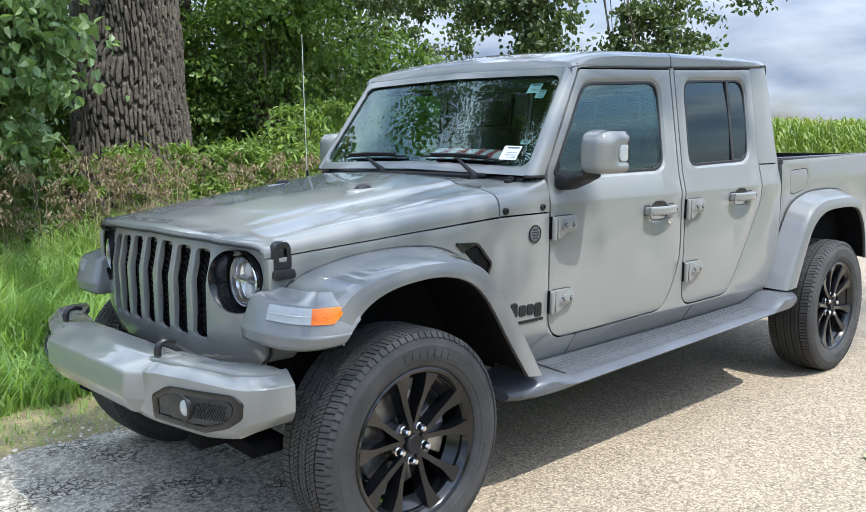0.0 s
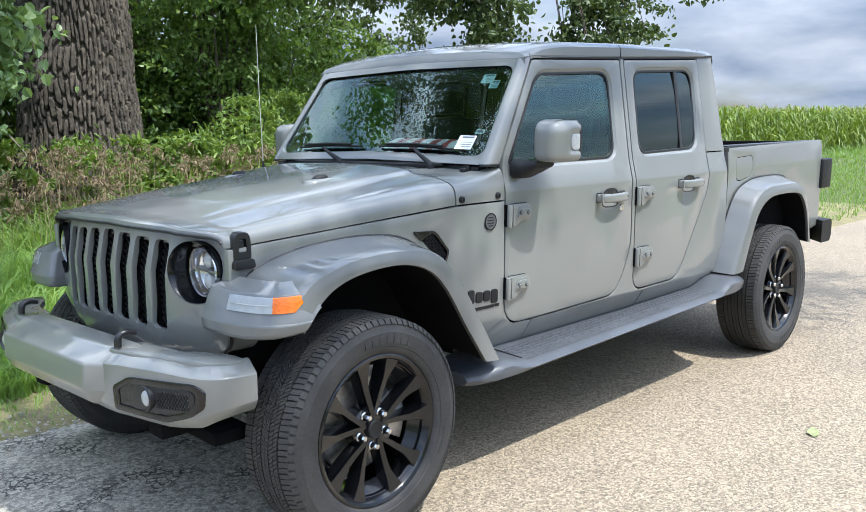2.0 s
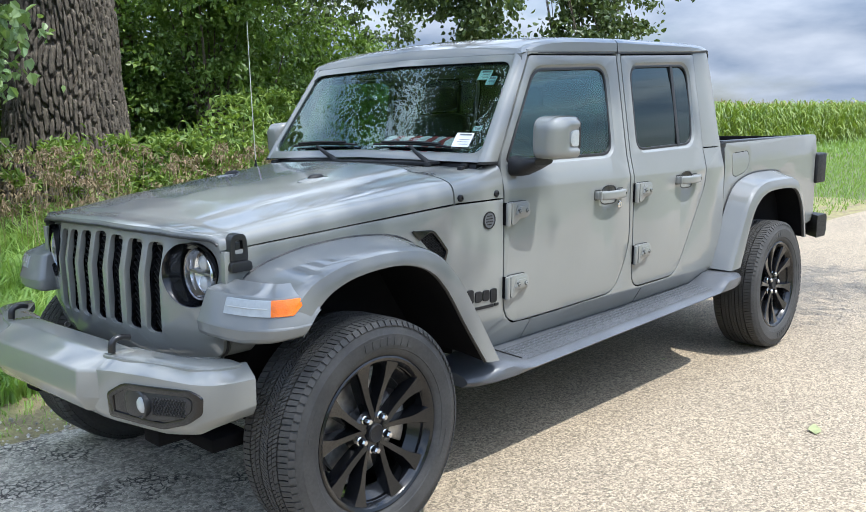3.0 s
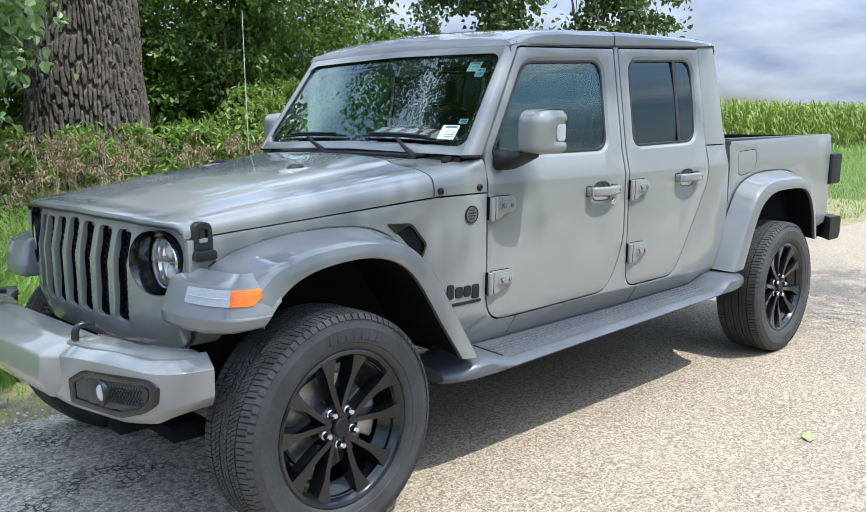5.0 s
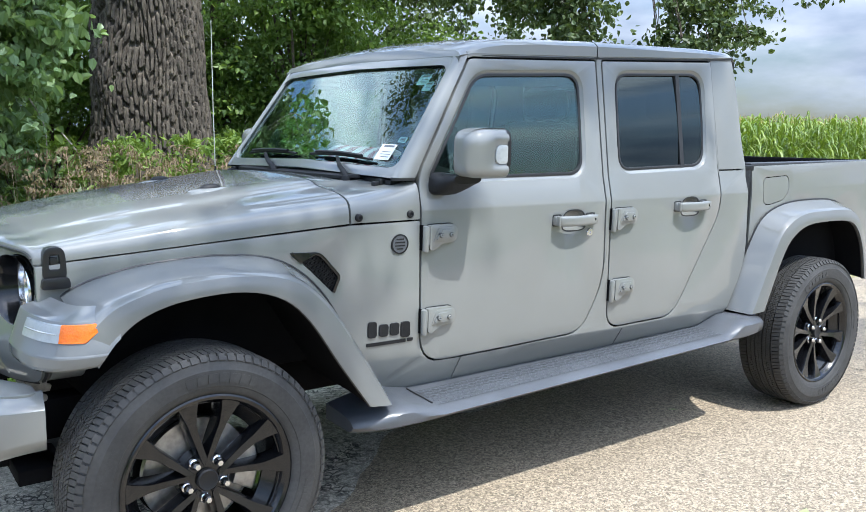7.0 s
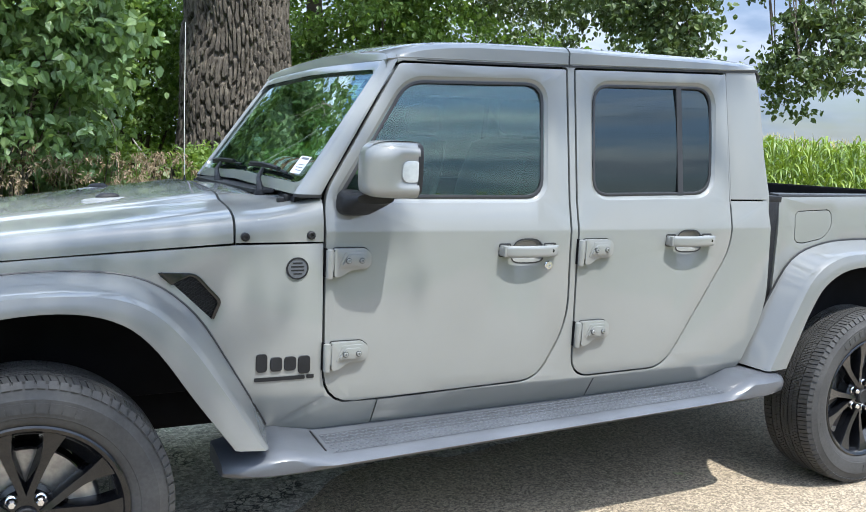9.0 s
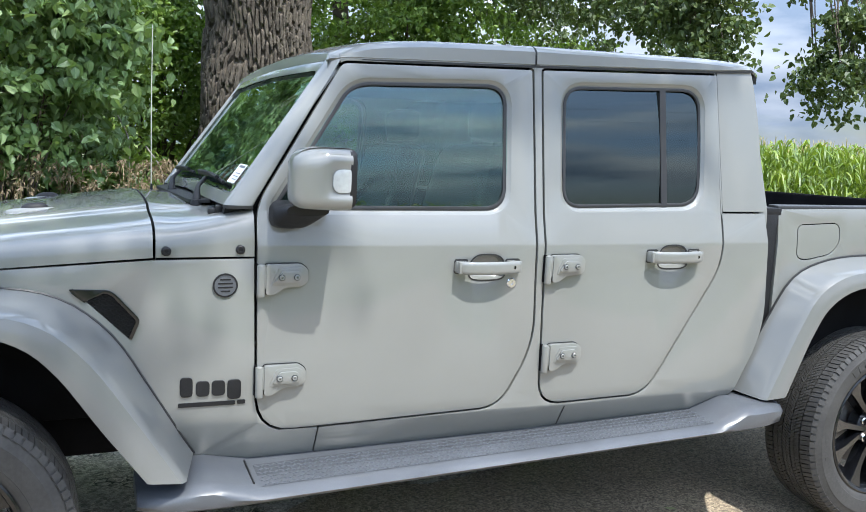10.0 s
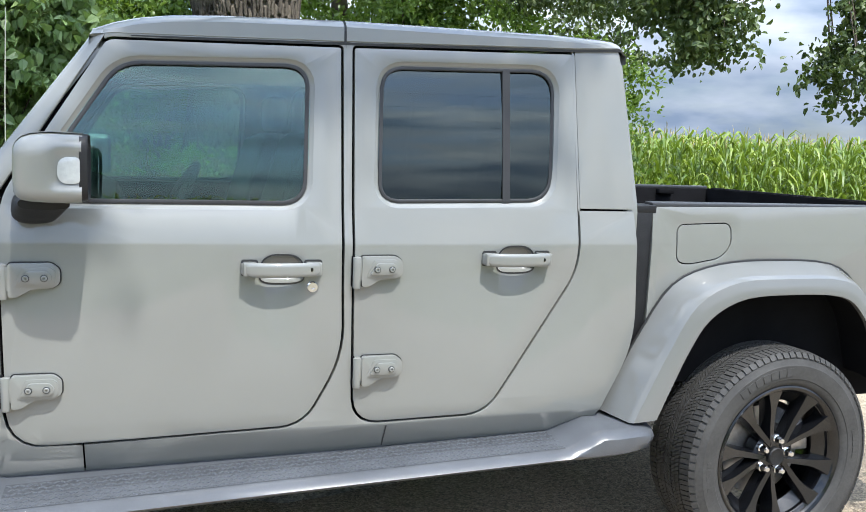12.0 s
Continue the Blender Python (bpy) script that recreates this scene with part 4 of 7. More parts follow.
for s in (-1, 1):
    ff = flare("front_flare", s, LIP_F, CRE_F, ROOT_F, flank, 0.922)
    # the flare's nose, with the long lamp let into its sloping face
    plan_n = smooth_path([(-0.40, 0.572, 0), (-0.455, 0.570, 0), (-0.487, 0.580, 0), (-0.496, 0.620, 0), (-0.493, 0.70, 0), (-0.483, 0.77, 0), (-0.462, 0.845, 0), (-0.428, 0.905, 0), (-0.385, 0.936, 0), (-0.335, 0.952, 0), (-0.262, 0.957, 0)], 110)
    rows_n = [(0.806, 0.12), (0.801, 0.04), (0.803, 0.016), (0.810, 0.006), (0.820, 0.002), (0.850, 0.0), (0.856, 0.0015), (0.862, 0.005), (0.948, 0.034), (0.954, 0.038), (0.958, 0.046), (0.972, 0.085), (0.984, 0.115)]

    def nose_at(p, z, out=0.0):
        d = (Vector((-0.20, 0.70, 0)) - p).normalized()
        inset = lerp([(a, b) for a, b in rows_n[4:]], z) - out
        return Vector((p.x + d.x * inset, s * (p.y + d.y * inset), z))

    bm = bmesh.new()
    rows = []
    for z, inset in rows_n:
        row = []
        for k, p in enumerate(plan_n):
            u = k / (len(plan_n) - 1)
            d = (Vector((-0.20, 0.70, 0)) - p).normalized()
            lift = 0.030 * max(0.0, u - 0.55) / 0.45 * max(0.0, 1 - max(0.0, z - 0.82) / 0.05)
            arch = lerp([(-0.40, 0.79), (-0.345, 0.806), (-0.322, 0.830), (-0.275, 0.892), (-0.25, 0.915)], p.x)
            row.append((p.x + d.x * inset, s * (p.y + d.y * inset), max(z + lift, arch + (z - 0.80) * 0.02)))
        rows.append(row)
    loft(bm, rows)
    part("flare_nose", bm, FLARE, ff, sharp=17)
    first = next(k for k, p in enumerate(plan_n) if p.y > 0.725)
    cut = next(k for k, p in enumerate(plan_n) if p.y > 0.907)
    last = next(k for k, p in enumerate(plan_n) if p.x > -0.312)
    for i0, i1, mat, nm in ((first, cut, DRL, "running_lamp"), (cut, last, AMBER, "turn_signal")):
        bm = bmesh.new()
        rows = []
        for k in range(i0, i1 + 1):
            u = (k - first) / (last - first)
            zb = 0.893 + 0.004 * u + 0.040 * max(0.0, u - 0.84) / 0.16
            zt = 0.947 + 0.004 * u - 0.010 * max(0.0, u - 0.92) / 0.08
            h = zt - zb
            rows.append([nose_at(plan_n[k], zb, -0.004), nose_at(plan_n[k], zb + h * 0.06, 0.005), nose_at(plan_n[k], zb + h * 0.48, 0.006), nose_at(plan_n[k], zb + h * 0.52, 0.0064), nose_at(plan_n[k], zb + h * 0.94, 0.005), nose_at(plan_n[k], zt, -0.004)])
        loft(bm, rows, closed=True, caps=True)
        lens = part(nm, bm, mat, ff, "orange side marker lens" if mat is AMBER else "long clear lamp lens", sharp=30)
        if mat is DRL:
            bm = bmesh.new()
            tube(bm, [r[2] + (r[3] - r[2]) * 0.5 for r in rows[2:-2]], 0.0022, 5)
            part("lens_rib", bm, LENS, lens)
        bm = bmesh.new()
        tube(bm, [r[0] for r in rows] + [r[5] for r in rows[::-1]] + [rows[0][0]], 0.0028, 5)
        part("lamp_edge", bm, GASKET, ff)
    flare("rear_flare", s, LIP_R, CRE_R, ROOT_R, lambda x, z: bed_side(x, z) + 0.006, 0.868)


# front bumper
half_plan = [(-0.765, 0.0), (-0.762, 0.30), (-0.752, 0.41), (-0.729, 0.485), (-0.692, 0.60), (-0.642, 0.735), (-0.622, 0.778), (-0.596, 0.812), (-0.560, 0.835), (-0.51, 0.848), (-0.45, 0.855)]
plan = smooth_path([(x, -y, 0) for x, y in half_plan[::-1]] + [(x, y, 0) for x, y in half_plan[1:]], 61)
FRONT_LINE = [(p.y, p.x) for p in plan if 0 <= p.y < 0.84 and p.x < -0.55]


def bump_front(y):
    return lerp(FRONT_LINE, abs(y))


def bumper_sweep(path, profile):
    """Sweep a profile of (depth inwards, height) along a plan path."""
    bm = bmesh.new()
    rows = []
    for i, p in enumerate(path):
        t = (path[min(i + 1, len(path) - 1)] - path[max(i - 1, 0)]).normalized()
        inward = Vector((t.y, -t.x, 0))
        top, bot = lerp([(0, 0.732), (0.35, 0.734), (0.45, 0.744), (0.6, 0.746), (0.95, 0.736)], abs(p.y)), lerp([(0, 0.522), (0.40, 0.520), (0.66, 0.508), (0.78, 0.526), (0.84, 0.556), (0.86, 0.570)], abs(p.y))
        end = 1.0
        rows.append([(p.x + inward.x * d * end, p.y + inward.y * d * end, bot + (top - bot) * h + off) for d, h, off in profile])
    loft(bm, rows, closed=True, caps=True)
    return bm


bm = bumper_sweep(plan, [(0.066, 1, 0.0), (0.056, 1, -0.001), (0.050, 1, -0.004), (0.005, 1, -0.036), (0.001, 1, -0.041), (0.0, 1, -0.047), (0.0, 0, 0.046), (0.002, 0, 0.038), (0.020, 0, 0.010), (0.027, 0, 0.004), (0.056, 0, 0.0), (0.066, 0, 0.02)])
bumper = part("front_bumper", bm, PAINT, truck, "grey moulded bumper with black fog lamp pockets", sharp=24)
bm = bmesh.new()
rows = []
for y, k in ((-0.415, 0.0), (-0.335, 1.0), (0.335, 1.0), (0.415, 0.0)):
    f = -0.742 - 0.062 * k
    rows.append([(-0.62, y, 0.742), (-0.690 - 0.022 * k, y, 0.741), (f + 0.004, y, 0.694), (f, y, 0.602), (f + 0.030, y, 0.548), (f + 0.08, y, 0.530), (-0.62, y, 0.530)])
loft(bm, rows, closed=True, caps=True)
part("bumper_centre", bm, PAINT, bumper, bevel=0.009, seg=3, sharp=18)


def on_bumper(off):
    def f(a, b, d):
        return (bump_front(a) + 0.002 - off + d, a, b)
    return f


for s in (-1, 1):
    q = lambda pts: [(s * a, b) for a, b in pts] if s > 0 else [(-a, b) for a, b in pts]
    FOG = rounded(q([(0.446, 0.632), (0.512, 0.672), (0.768, 0.682), (0.802, 0.662), (0.798, 0.604), (0.756, 0.570), (0.67, 0.541), (0.452, 0.552)]), 0.012, 4)
    bm = sheet(FOG, [grown(FOG, -0.020)], on_bumper(0.010), 0.03, tuple(s * y for y in np.arange(0.48, 0.80, 0.032)))
    fb = part("fog_pocket", bm, GLOSS, bumper, "gloss black fog lamp surround", bevel=0.004)
    bm = sheet(grown(FOG, -0.014), [], on_bumper(0.0045), 0.010, tuple(s * y for y in np.arange(0.48, 0.80, 0.032)))
    part("pocket_back", bm, GLOSS, bumper)
    PANEL = rounded(q([(0.518, 0.638), (0.545, 0.657), (0.752, 0.662), (0.774, 0.646), (0.768, 0.610), (0.732, 0.586), (0.62, 0.562), (0.528, 0.570)]), 0.012, 4)
    bm = sheet(PANEL, [], on_bumper(0.0085), 0.008, tuple(s * y for y in np.arange(0.55, 0.77, 0.032)))
    part("fog_panel", bm, FOG_GREY, bumper, bevel=0.003)
    c = Vector((bump_front(0.578) - 0.002, s * 0.578, 0.610))
    bm = bmesh.new()
    lathe(bm, [(0.046, 0.02), (0.046, -0.004), (0.041, -0.008), (0.033, 0.006)], 28, c, "x")
    part("fog_ring", bm, FOG_GREY, bumper)
    bm = bmesh.new()
    lathe(bm, [(0.033, 0.004), (0.026, -0.004), (0.014, -0.008), (0.0, -0.009)], 28, c, "x")
    part("fog_lamp", bm, LENS, bumper, "small round clear fog lamp")
    bm = bmesh.new()
    for j in range(6):
        for i in range(11):
            y, z = 0.632 + i * 0.0112 + (j % 2) * 0.0056, 0.590 + j * 0.0098 + i * 0.0006
            lathe(bm, [(0.0062, 0.002), (0.0062, -0.0020), (0.0048, -0.0020), (0.0048, 0.002)], 6, (bump_front(y) - 0.0068, s * y, z), "x")
    part("fog_mesh", bm, GASKET, bumper)
    # tow hook
    bm = bmesh.new()
    hp = smooth_path([(-0.700, s * 0.392, 0.745), (-0.698, s * 0.392, 0.772), (-0.686, s * 0.392, 0.787), (-0.662, s * 0.392, 0.790), (-0.635, s * 0.392, 0.784)], 14)
    tube(bm, hp, [0.0135] * 5 + [0.012] * 5 + [0.010] * 4, 8)
    part("tow_hook", bm, MESH, truck, "black steel tow hook", sharp=60)
for s in (-1, 1):
    shelf = [(-0.725, 0.36), (-0.700, 0.47), (-0.655, 0.585), (-0.604, 0.735), (-0.560, 0.788), (-0.51, 0.806), (-0.46, 0.810), (-0.46, 0.72), (-0.56, 0.56), (-0.60, 0.36)]
    bm = sheet(rounded([(a, s * b) for a, b in shelf], 0.02, 3), [], lambda a, b, d: (a, b, 0.7385 - d), 0.03)
    part("bumper_shelf", bm, PAINT, bumper, bevel=0.004)
# dark splash guard behind the bumper
bm = bmesh.new()
sheet(rounded([(-0.62, -0.50), (-0.40, -0.62), (-0.40, 0.62), (-0.62, 0.50)], 0.03), [], lambda a, b, d: (a, b, 0.50 - d), 0.02, bm=bm)
part("splash_guard", bm, DARK, truck)
for s in (-1, 1):
    bm = bmesh.new()
    box(bm, -0.50, -0.36, min(s * 0.45, s * 0.66), max(s * 0.45, s * 0.66), 0.40, 0.45)
    box(bm, -0.62, -0.44, min(s * 0.42, s * 0.52), max(s * 0.42, s * 0.52), 0.42, 0.50)
    part("air_deflector", bm, DARK, truck, bevel=0.008)


# wheels
def make_wheel():
    w = new("wheel")
    w.empty_display_size = 0.1
    bm = bmesh.new()
    prof = [(0.255, -0.095), (0.268, -0.108), (0.277, -0.120), (0.287, -0.128), (0.30, -0.131), (0.302, -0.1335), (0.33, -0.137), (0.352, -0.136), (0.356, -0.133), (0.372, -0.129), (0.388, -0.120), (0.396, -0.108), (0.3945, -0.102)]
    prof = prof + [(0.3925, h) for h in (-0.08, -0.04, 0.0, 0.04, 0.08)] + [(r, -h) for r, h in prof[::-1]]
    lathe(bm, prof, 96)
    part("tyre", bm, RUBBER, w, "black road tyre with blocked tread", sharp=30, recalc=True)
    bm = bmesh.new()
    # tread: ribs cut into blocks
    for h0, h1, n, skew in ((-0.117, -0.074, 126, 0.35), (-0.066, -0.045, 170, 0.8), (-0.042, -0.024, 170, 0.8), (-0.0165, -0.001, 190, -0.7), (0.001, 0.0165, 190, -0.7), (0.024, 0.042, 170, 0.8), (0.045, 0.066, 170, 0.8), (0.074, 0.117, 126, 0.35)):
        for k in range(n):
            a0, a1 = 2 * math.pi * (k + 0.04 + 0.05 * (k % 3)) / n, 2 * math.pi * (k + 0.86 + 0.05 * (k % 2)) / n
            sk = 2 * math.pi / n * skew
            pts = []
            for r_i in (0.390, 0.4045):
                for a, h, e in ((a0, h0, 0), (a1, h0, 0), (a1, h1, 1), (a0, h1, 1)):
                    r = r_i - (0.006 if (abs(h) > 0.116 and r_i > 0.391) else 0.0)
                    aa = a + sk * e
                    pts.append((r * math.cos(aa), h, r * math.sin(aa)))
            vs = [bm.verts.new(p) for p in pts]
            for f in ((4, 5, 6, 7), (0, 1, 5, 4), (1, 2, 6, 5), (2, 3, 7, 6), (3, 0, 4, 7)):
                bm.faces.new([vs[i] for i in f])
    # raised shoulder lugs and sidewall bars
    for k in range(84):
        a0 = 2 * math.pi * (k + 0.12) / 84
        a1 = 2 * math.pi * (k + 0.84) / 84
        for q in (-1, 1):
            pts = [(r * math.cos(a), q * h, r * math.sin(a)) for r, h in ((0.397, 0.114), (0.378, 0.1295)) for a in (a0, a1)]
            top = [(r * math.cos(a), q * h, r * math.sin(a)) for r, h in ((0.3985, 0.1175), (0.381, 0.1310)) for a in (a0, a1)]
            vs = [bm.verts.new(p) for p in pts + top]
            for f in ((4, 5, 7, 6), (0, 1, 5, 4), (1, 3, 7, 5), (3, 2, 6, 7), (2, 0, 4, 6)):
                bm.faces.new([vs[i] for i in f])
    tagged(part("tread", bm, RUBBER, w, sharp=30), kind="stuff")
    bm = bmesh.new()

    def arc_bar(a0, a1, r0, r1, h):
        n = max(2, int((a1 - a0) / 0.05))
        rows = []
        for i in range(n + 1):
            a = a0 + (a1 - a0) * i / n
            rows.append([(r * math.cos(a), hh, r * math.sin(a)) for r, hh in ((r0, -h + 0.006), (r0, -h), (r1, -h + 0.0005), (r1, -h + 0.006))])
        loft(bm, rows, closed=True, caps=True)
    for base in (radians(62), radians(242)):
        for k in range(7):
            arc_bar(base + k * 0.105, base + k * 0.105 + 0.085, 0.314, 0.342, 0.1385)
    for base in (radians(150), radians(-30)):
        for k in range(5):
            arc_bar(base + k * 0.07, base + k * 0.07 + 0.05, 0.320, 0.336, 0.1382)
    tagged(part("sidewall_print", bm, RUBBER, w, sharp=30), kind="stuff")
    # rim: barrel, lip and ten blades in pairs, each flaring into the rim with bevelled flanks
    bm = bmesh.new()
    lathe(bm, [(0.256, 0.10), (0.238, 0.08), (0.232, 0.0), (0.236, -0.06), (0.242, -0.094), (0.252, -0.104), (0.264, -0.111), (0.272, -0.114), (0.274, -0.120), (0.268, -0.123), (0.258, -0.118), (0.248, -0.106), (0.240, -0.085)], 72)
    for k in range(5):
        mid = radians(-92 + 72 * k)
        for q in (-1, 1):
            rows = []
            p0 = Vector((math.cos(mid + q * radians(36)), math.sin(mid + q * radians(36)))) * 0.042
            p1 = Vector((math.cos(mid + q * radians(18.5)), math.sin(mid + q * radians(18.5)))) * 0.256
            along = (p1 - p0).normalized()
            side = Vector((-along.y, along.x)) * q
            for u in np.linspace(0, 1, 13):
                c0 = p0.lerp(p1, u)
                w_in = 0.0078 + 0.0050 * u + 0.045 * max(0.0, u - 0.66) ** 1.4
                w_out = 0.0078 + 0.0075 * u + 0.095 * max(0.0, u - 0.60) ** 1.4
                yy = -0.092 - 0.022 * u + 0.010 * math.sin(u * math.pi)

                def at(o, h):
                    return (c0.x + side.x * o, h, c0.y + side.y * o)
                bev = 0.005 + 0.008 * u
                rows.append([at(-w_in - bev * 0.6, yy + 0.052), at(-w_in - bev * 0.4, yy + 0.014), at(-w_in, yy + 0.002), at(w_out, yy - 0.001), at(w_out + bev * 0.5, yy + 0.014), at(w_out + bev, yy + 0.052)])
            loft(bm, rows, closed=True, caps=True)
    for k in range(5):
        # deep webs between the two blades of a pair, pierced near the rim
        mid = radians(-92 + 72 * k)
        rows = []
        for a in np.linspace(-0.27, 0.27, 7):
            c, sn = math.cos(mid + a), math.sin(mid + a)
            rows.append([(c * r, h, sn * r) for r, h in ((0.205, -0.050), (0.222, -0.066), (0.244, -0.086), (0.246, -0.060), (0.206, -0.040))])
        loft(bm, rows, closed=True, caps=True)
    lathe(bm, [(0.0, -0.084), (0.044, -0.084), (0.070, -0.080), (0.080, -0.066), (0.082, -0.02)], 40)
    part("rim", bm, GLOSS, w, "gloss black ten-spoke alloy rim", sharp=22)
    bm = bmesh.new()
    lathe(bm, [(0.034, -0.07), (0.034, -0.098), (0.030, -0.102), (0.026, -0.100), (0.0, -0.100)], 32)
    part("centre_cap", bm, BLACK, w)
    for k in range(5):
        a = radians(-92 + 72 * k)
        bm = bmesh.new()
        c = (0.0615 * math.cos(a), 0, 0.0615 * math.sin(a))
        lathe(bm, [(0.0125, -0.065), (0.0125, -0.104), (0.009, -0.110), (0.0, -0.111)], 6, c)
        lathe(bm, [(0.017, -0.068), (0.017, -0.082), (0.0135, -0.085)], 16, c)
        part("lug_nut", bm, CHROME, w, "bright steel wheel nut", sharp=25)
    bm = bmesh.new()
    lathe(bm, [(0.06, -0.01), (0.172, -0.01), (0.172, 0.015), (0.06, 0.015)], 48, closed=True)
    part("brake_disc", bm, STEEL, w, "dull steel brake disc")
    bm = bmesh.new()
    lathe(bm, [(0.0, 0.03), (0.165, 0.03), (0.176, 0.05), (0.176, 0.07)], 32)
    part("dust_shield", bm, DARK, w)
    bm = bmesh.new()
    rows = []
    for a in np.linspace(radians(-28), radians(30), 8):
        rows.append([(r * math.cos(a), h, r * math.sin(a)) for r, h in ((0.115, -0.045), (0.19, -0.045), (0.20, -0.03), (0.20, 0.05), (0.115, 0.05))])
    loft(bm, rows, closed=True, caps=True)
    part("caliper", bm, STEEL, w, bevel=0.004)
    return w


wheel = make_wheel()
wheel.parent = truck
wheel.matrix_basis = pose(0, -0.830, 0.405)
copy_thing(wheel, pose(3.487, -0.830, 0.405, 0, -27, 0))
copy_thing(wheel, pose(0, 0.830, 0.405, 0, 40, 180))
copy_thing(wheel, pose(3.487, 0.830, 0.405, 0, 15, 180))


# side steps
def step_ring(s, x):
    zt = lerp([(0.55, 0.462), (0.64, 0.482), (0.74, 0.502), (0.90, 0.466), (2.62, 0.506), (2.74, 0.562), (2.92, 0.560), (2.96, 0.552)], x)
    zb = lerp([(0.55, 0.414), (0.66, 0.417), (2.90, 0.476), (2.96, 0.496)], x)
    yo = lerp([(0.55, 0.860), (0.58, 0.892), (0.68, 0.925), (0.80, 0.935), (2.80, 0.935), (2.92, 0.918), (2.96, 0.885)], x)
    yi = 0.66
    return [(x, s * yi, zt + 0.012), (x, s * 0.74, zt + 0.008), (x, s * (yo - 0.055), zt + 0.004), (x, s * (yo - 0.02), zt - 0.004), (x, s * (yo - 0.003), zt - 0.020), (x, s * yo, (zt + zb) / 2), (x, s * (yo - 0.006), zb + 0.014), (x, s * (yo - 0.03), zb), (x, s * yi, zb)]


for s in (-1, 1):
    bm = bmesh.new()
    loft(bm, [step_ring(s, x) for x in (0.55, 0.565, 0.60, 0.64, 0.68, 0.72, 0.76, 0.80, 0.85, 0.90, 1.1, 1.4, 1.7, 2.0, 2.3, 2.55, 2.62, 2.66, 2.70, 2.74, 2.80, 2.86, 2.92, 2.95, 2.96)], closed=True, caps=True)
    st = part("side_step", bm, STEP, truck, "long grey plastic running board", sharp=35)
    bm = bmesh.new()
    nx, ny = 96, 6
    for i in range(nx):
        for j in range(ny):
            x = 0.915 + i * 0.0178 + (j % 2) * 0.0089
            y = 0.744 + j * 0.0262
            z = lerp([(0.90, 0.466), (2.62, 0.506)], x) + 0.008 - 0.006 * j / ny
            m = Matrix.Translation((x, s * y, z)) @ Matrix.Rotation(radians(45 if (i + j) % 2 else -45), 4, "Z")
            vs = [m @ Vector((a, b, h)) for h, a1, b1 in ((-0.001, 0.0105, 0.0050), (0.0026, 0.0090, 0.0036)) for a, b in ((-a1, -b1), (a1, -b1), (a1, b1), (-a1, b1))]
            vs = [bm.verts.new(v) for v in vs]
            for f in ((4, 5, 6, 7), (0, 1, 5, 4), (1, 2, 6, 5), (2, 3, 7, 6), (3, 0, 4, 7)):
                bm.faces.new([vs[k] for k in f])
    part("tread_pad", bm, STEP, st, "studded grip surface", sharp=8)
    # Darker sheet under the studs: the grooves' shade put into the colour.
    bm = bmesh.new()
    loft(bm, [[(x, s * y, lerp([(0.90, 0.466), (2.62, 0.506)], x) + 0.0088 - 0.006 * (y - 0.742) / 0.147) for y in (0.728, 0.80, 0.890)] for x in np.linspace(0.905, 2.615, 20)])
    part("pad_groove", bm, GROOVE, st, "grooves between the studs with their shade painted dark")
    bm = bmesh.new()
    tube(bm, [(0.884, s * y, 0.4705 + dz) for y, dz in ((0.70, 0.012), (0.80, 0.0085), (0.875, 0.0055))], 0.003, 6)
    part("step_seam", bm, GASKET, st)
    bm = bmesh.new()
    box(bm, 0.90, 2.76, min(s * 0.60, s * 0.68), max(s * 0.60, s * 0.68), 0.42, 0.47)
    part("step_mount", bm, DARK, truck)

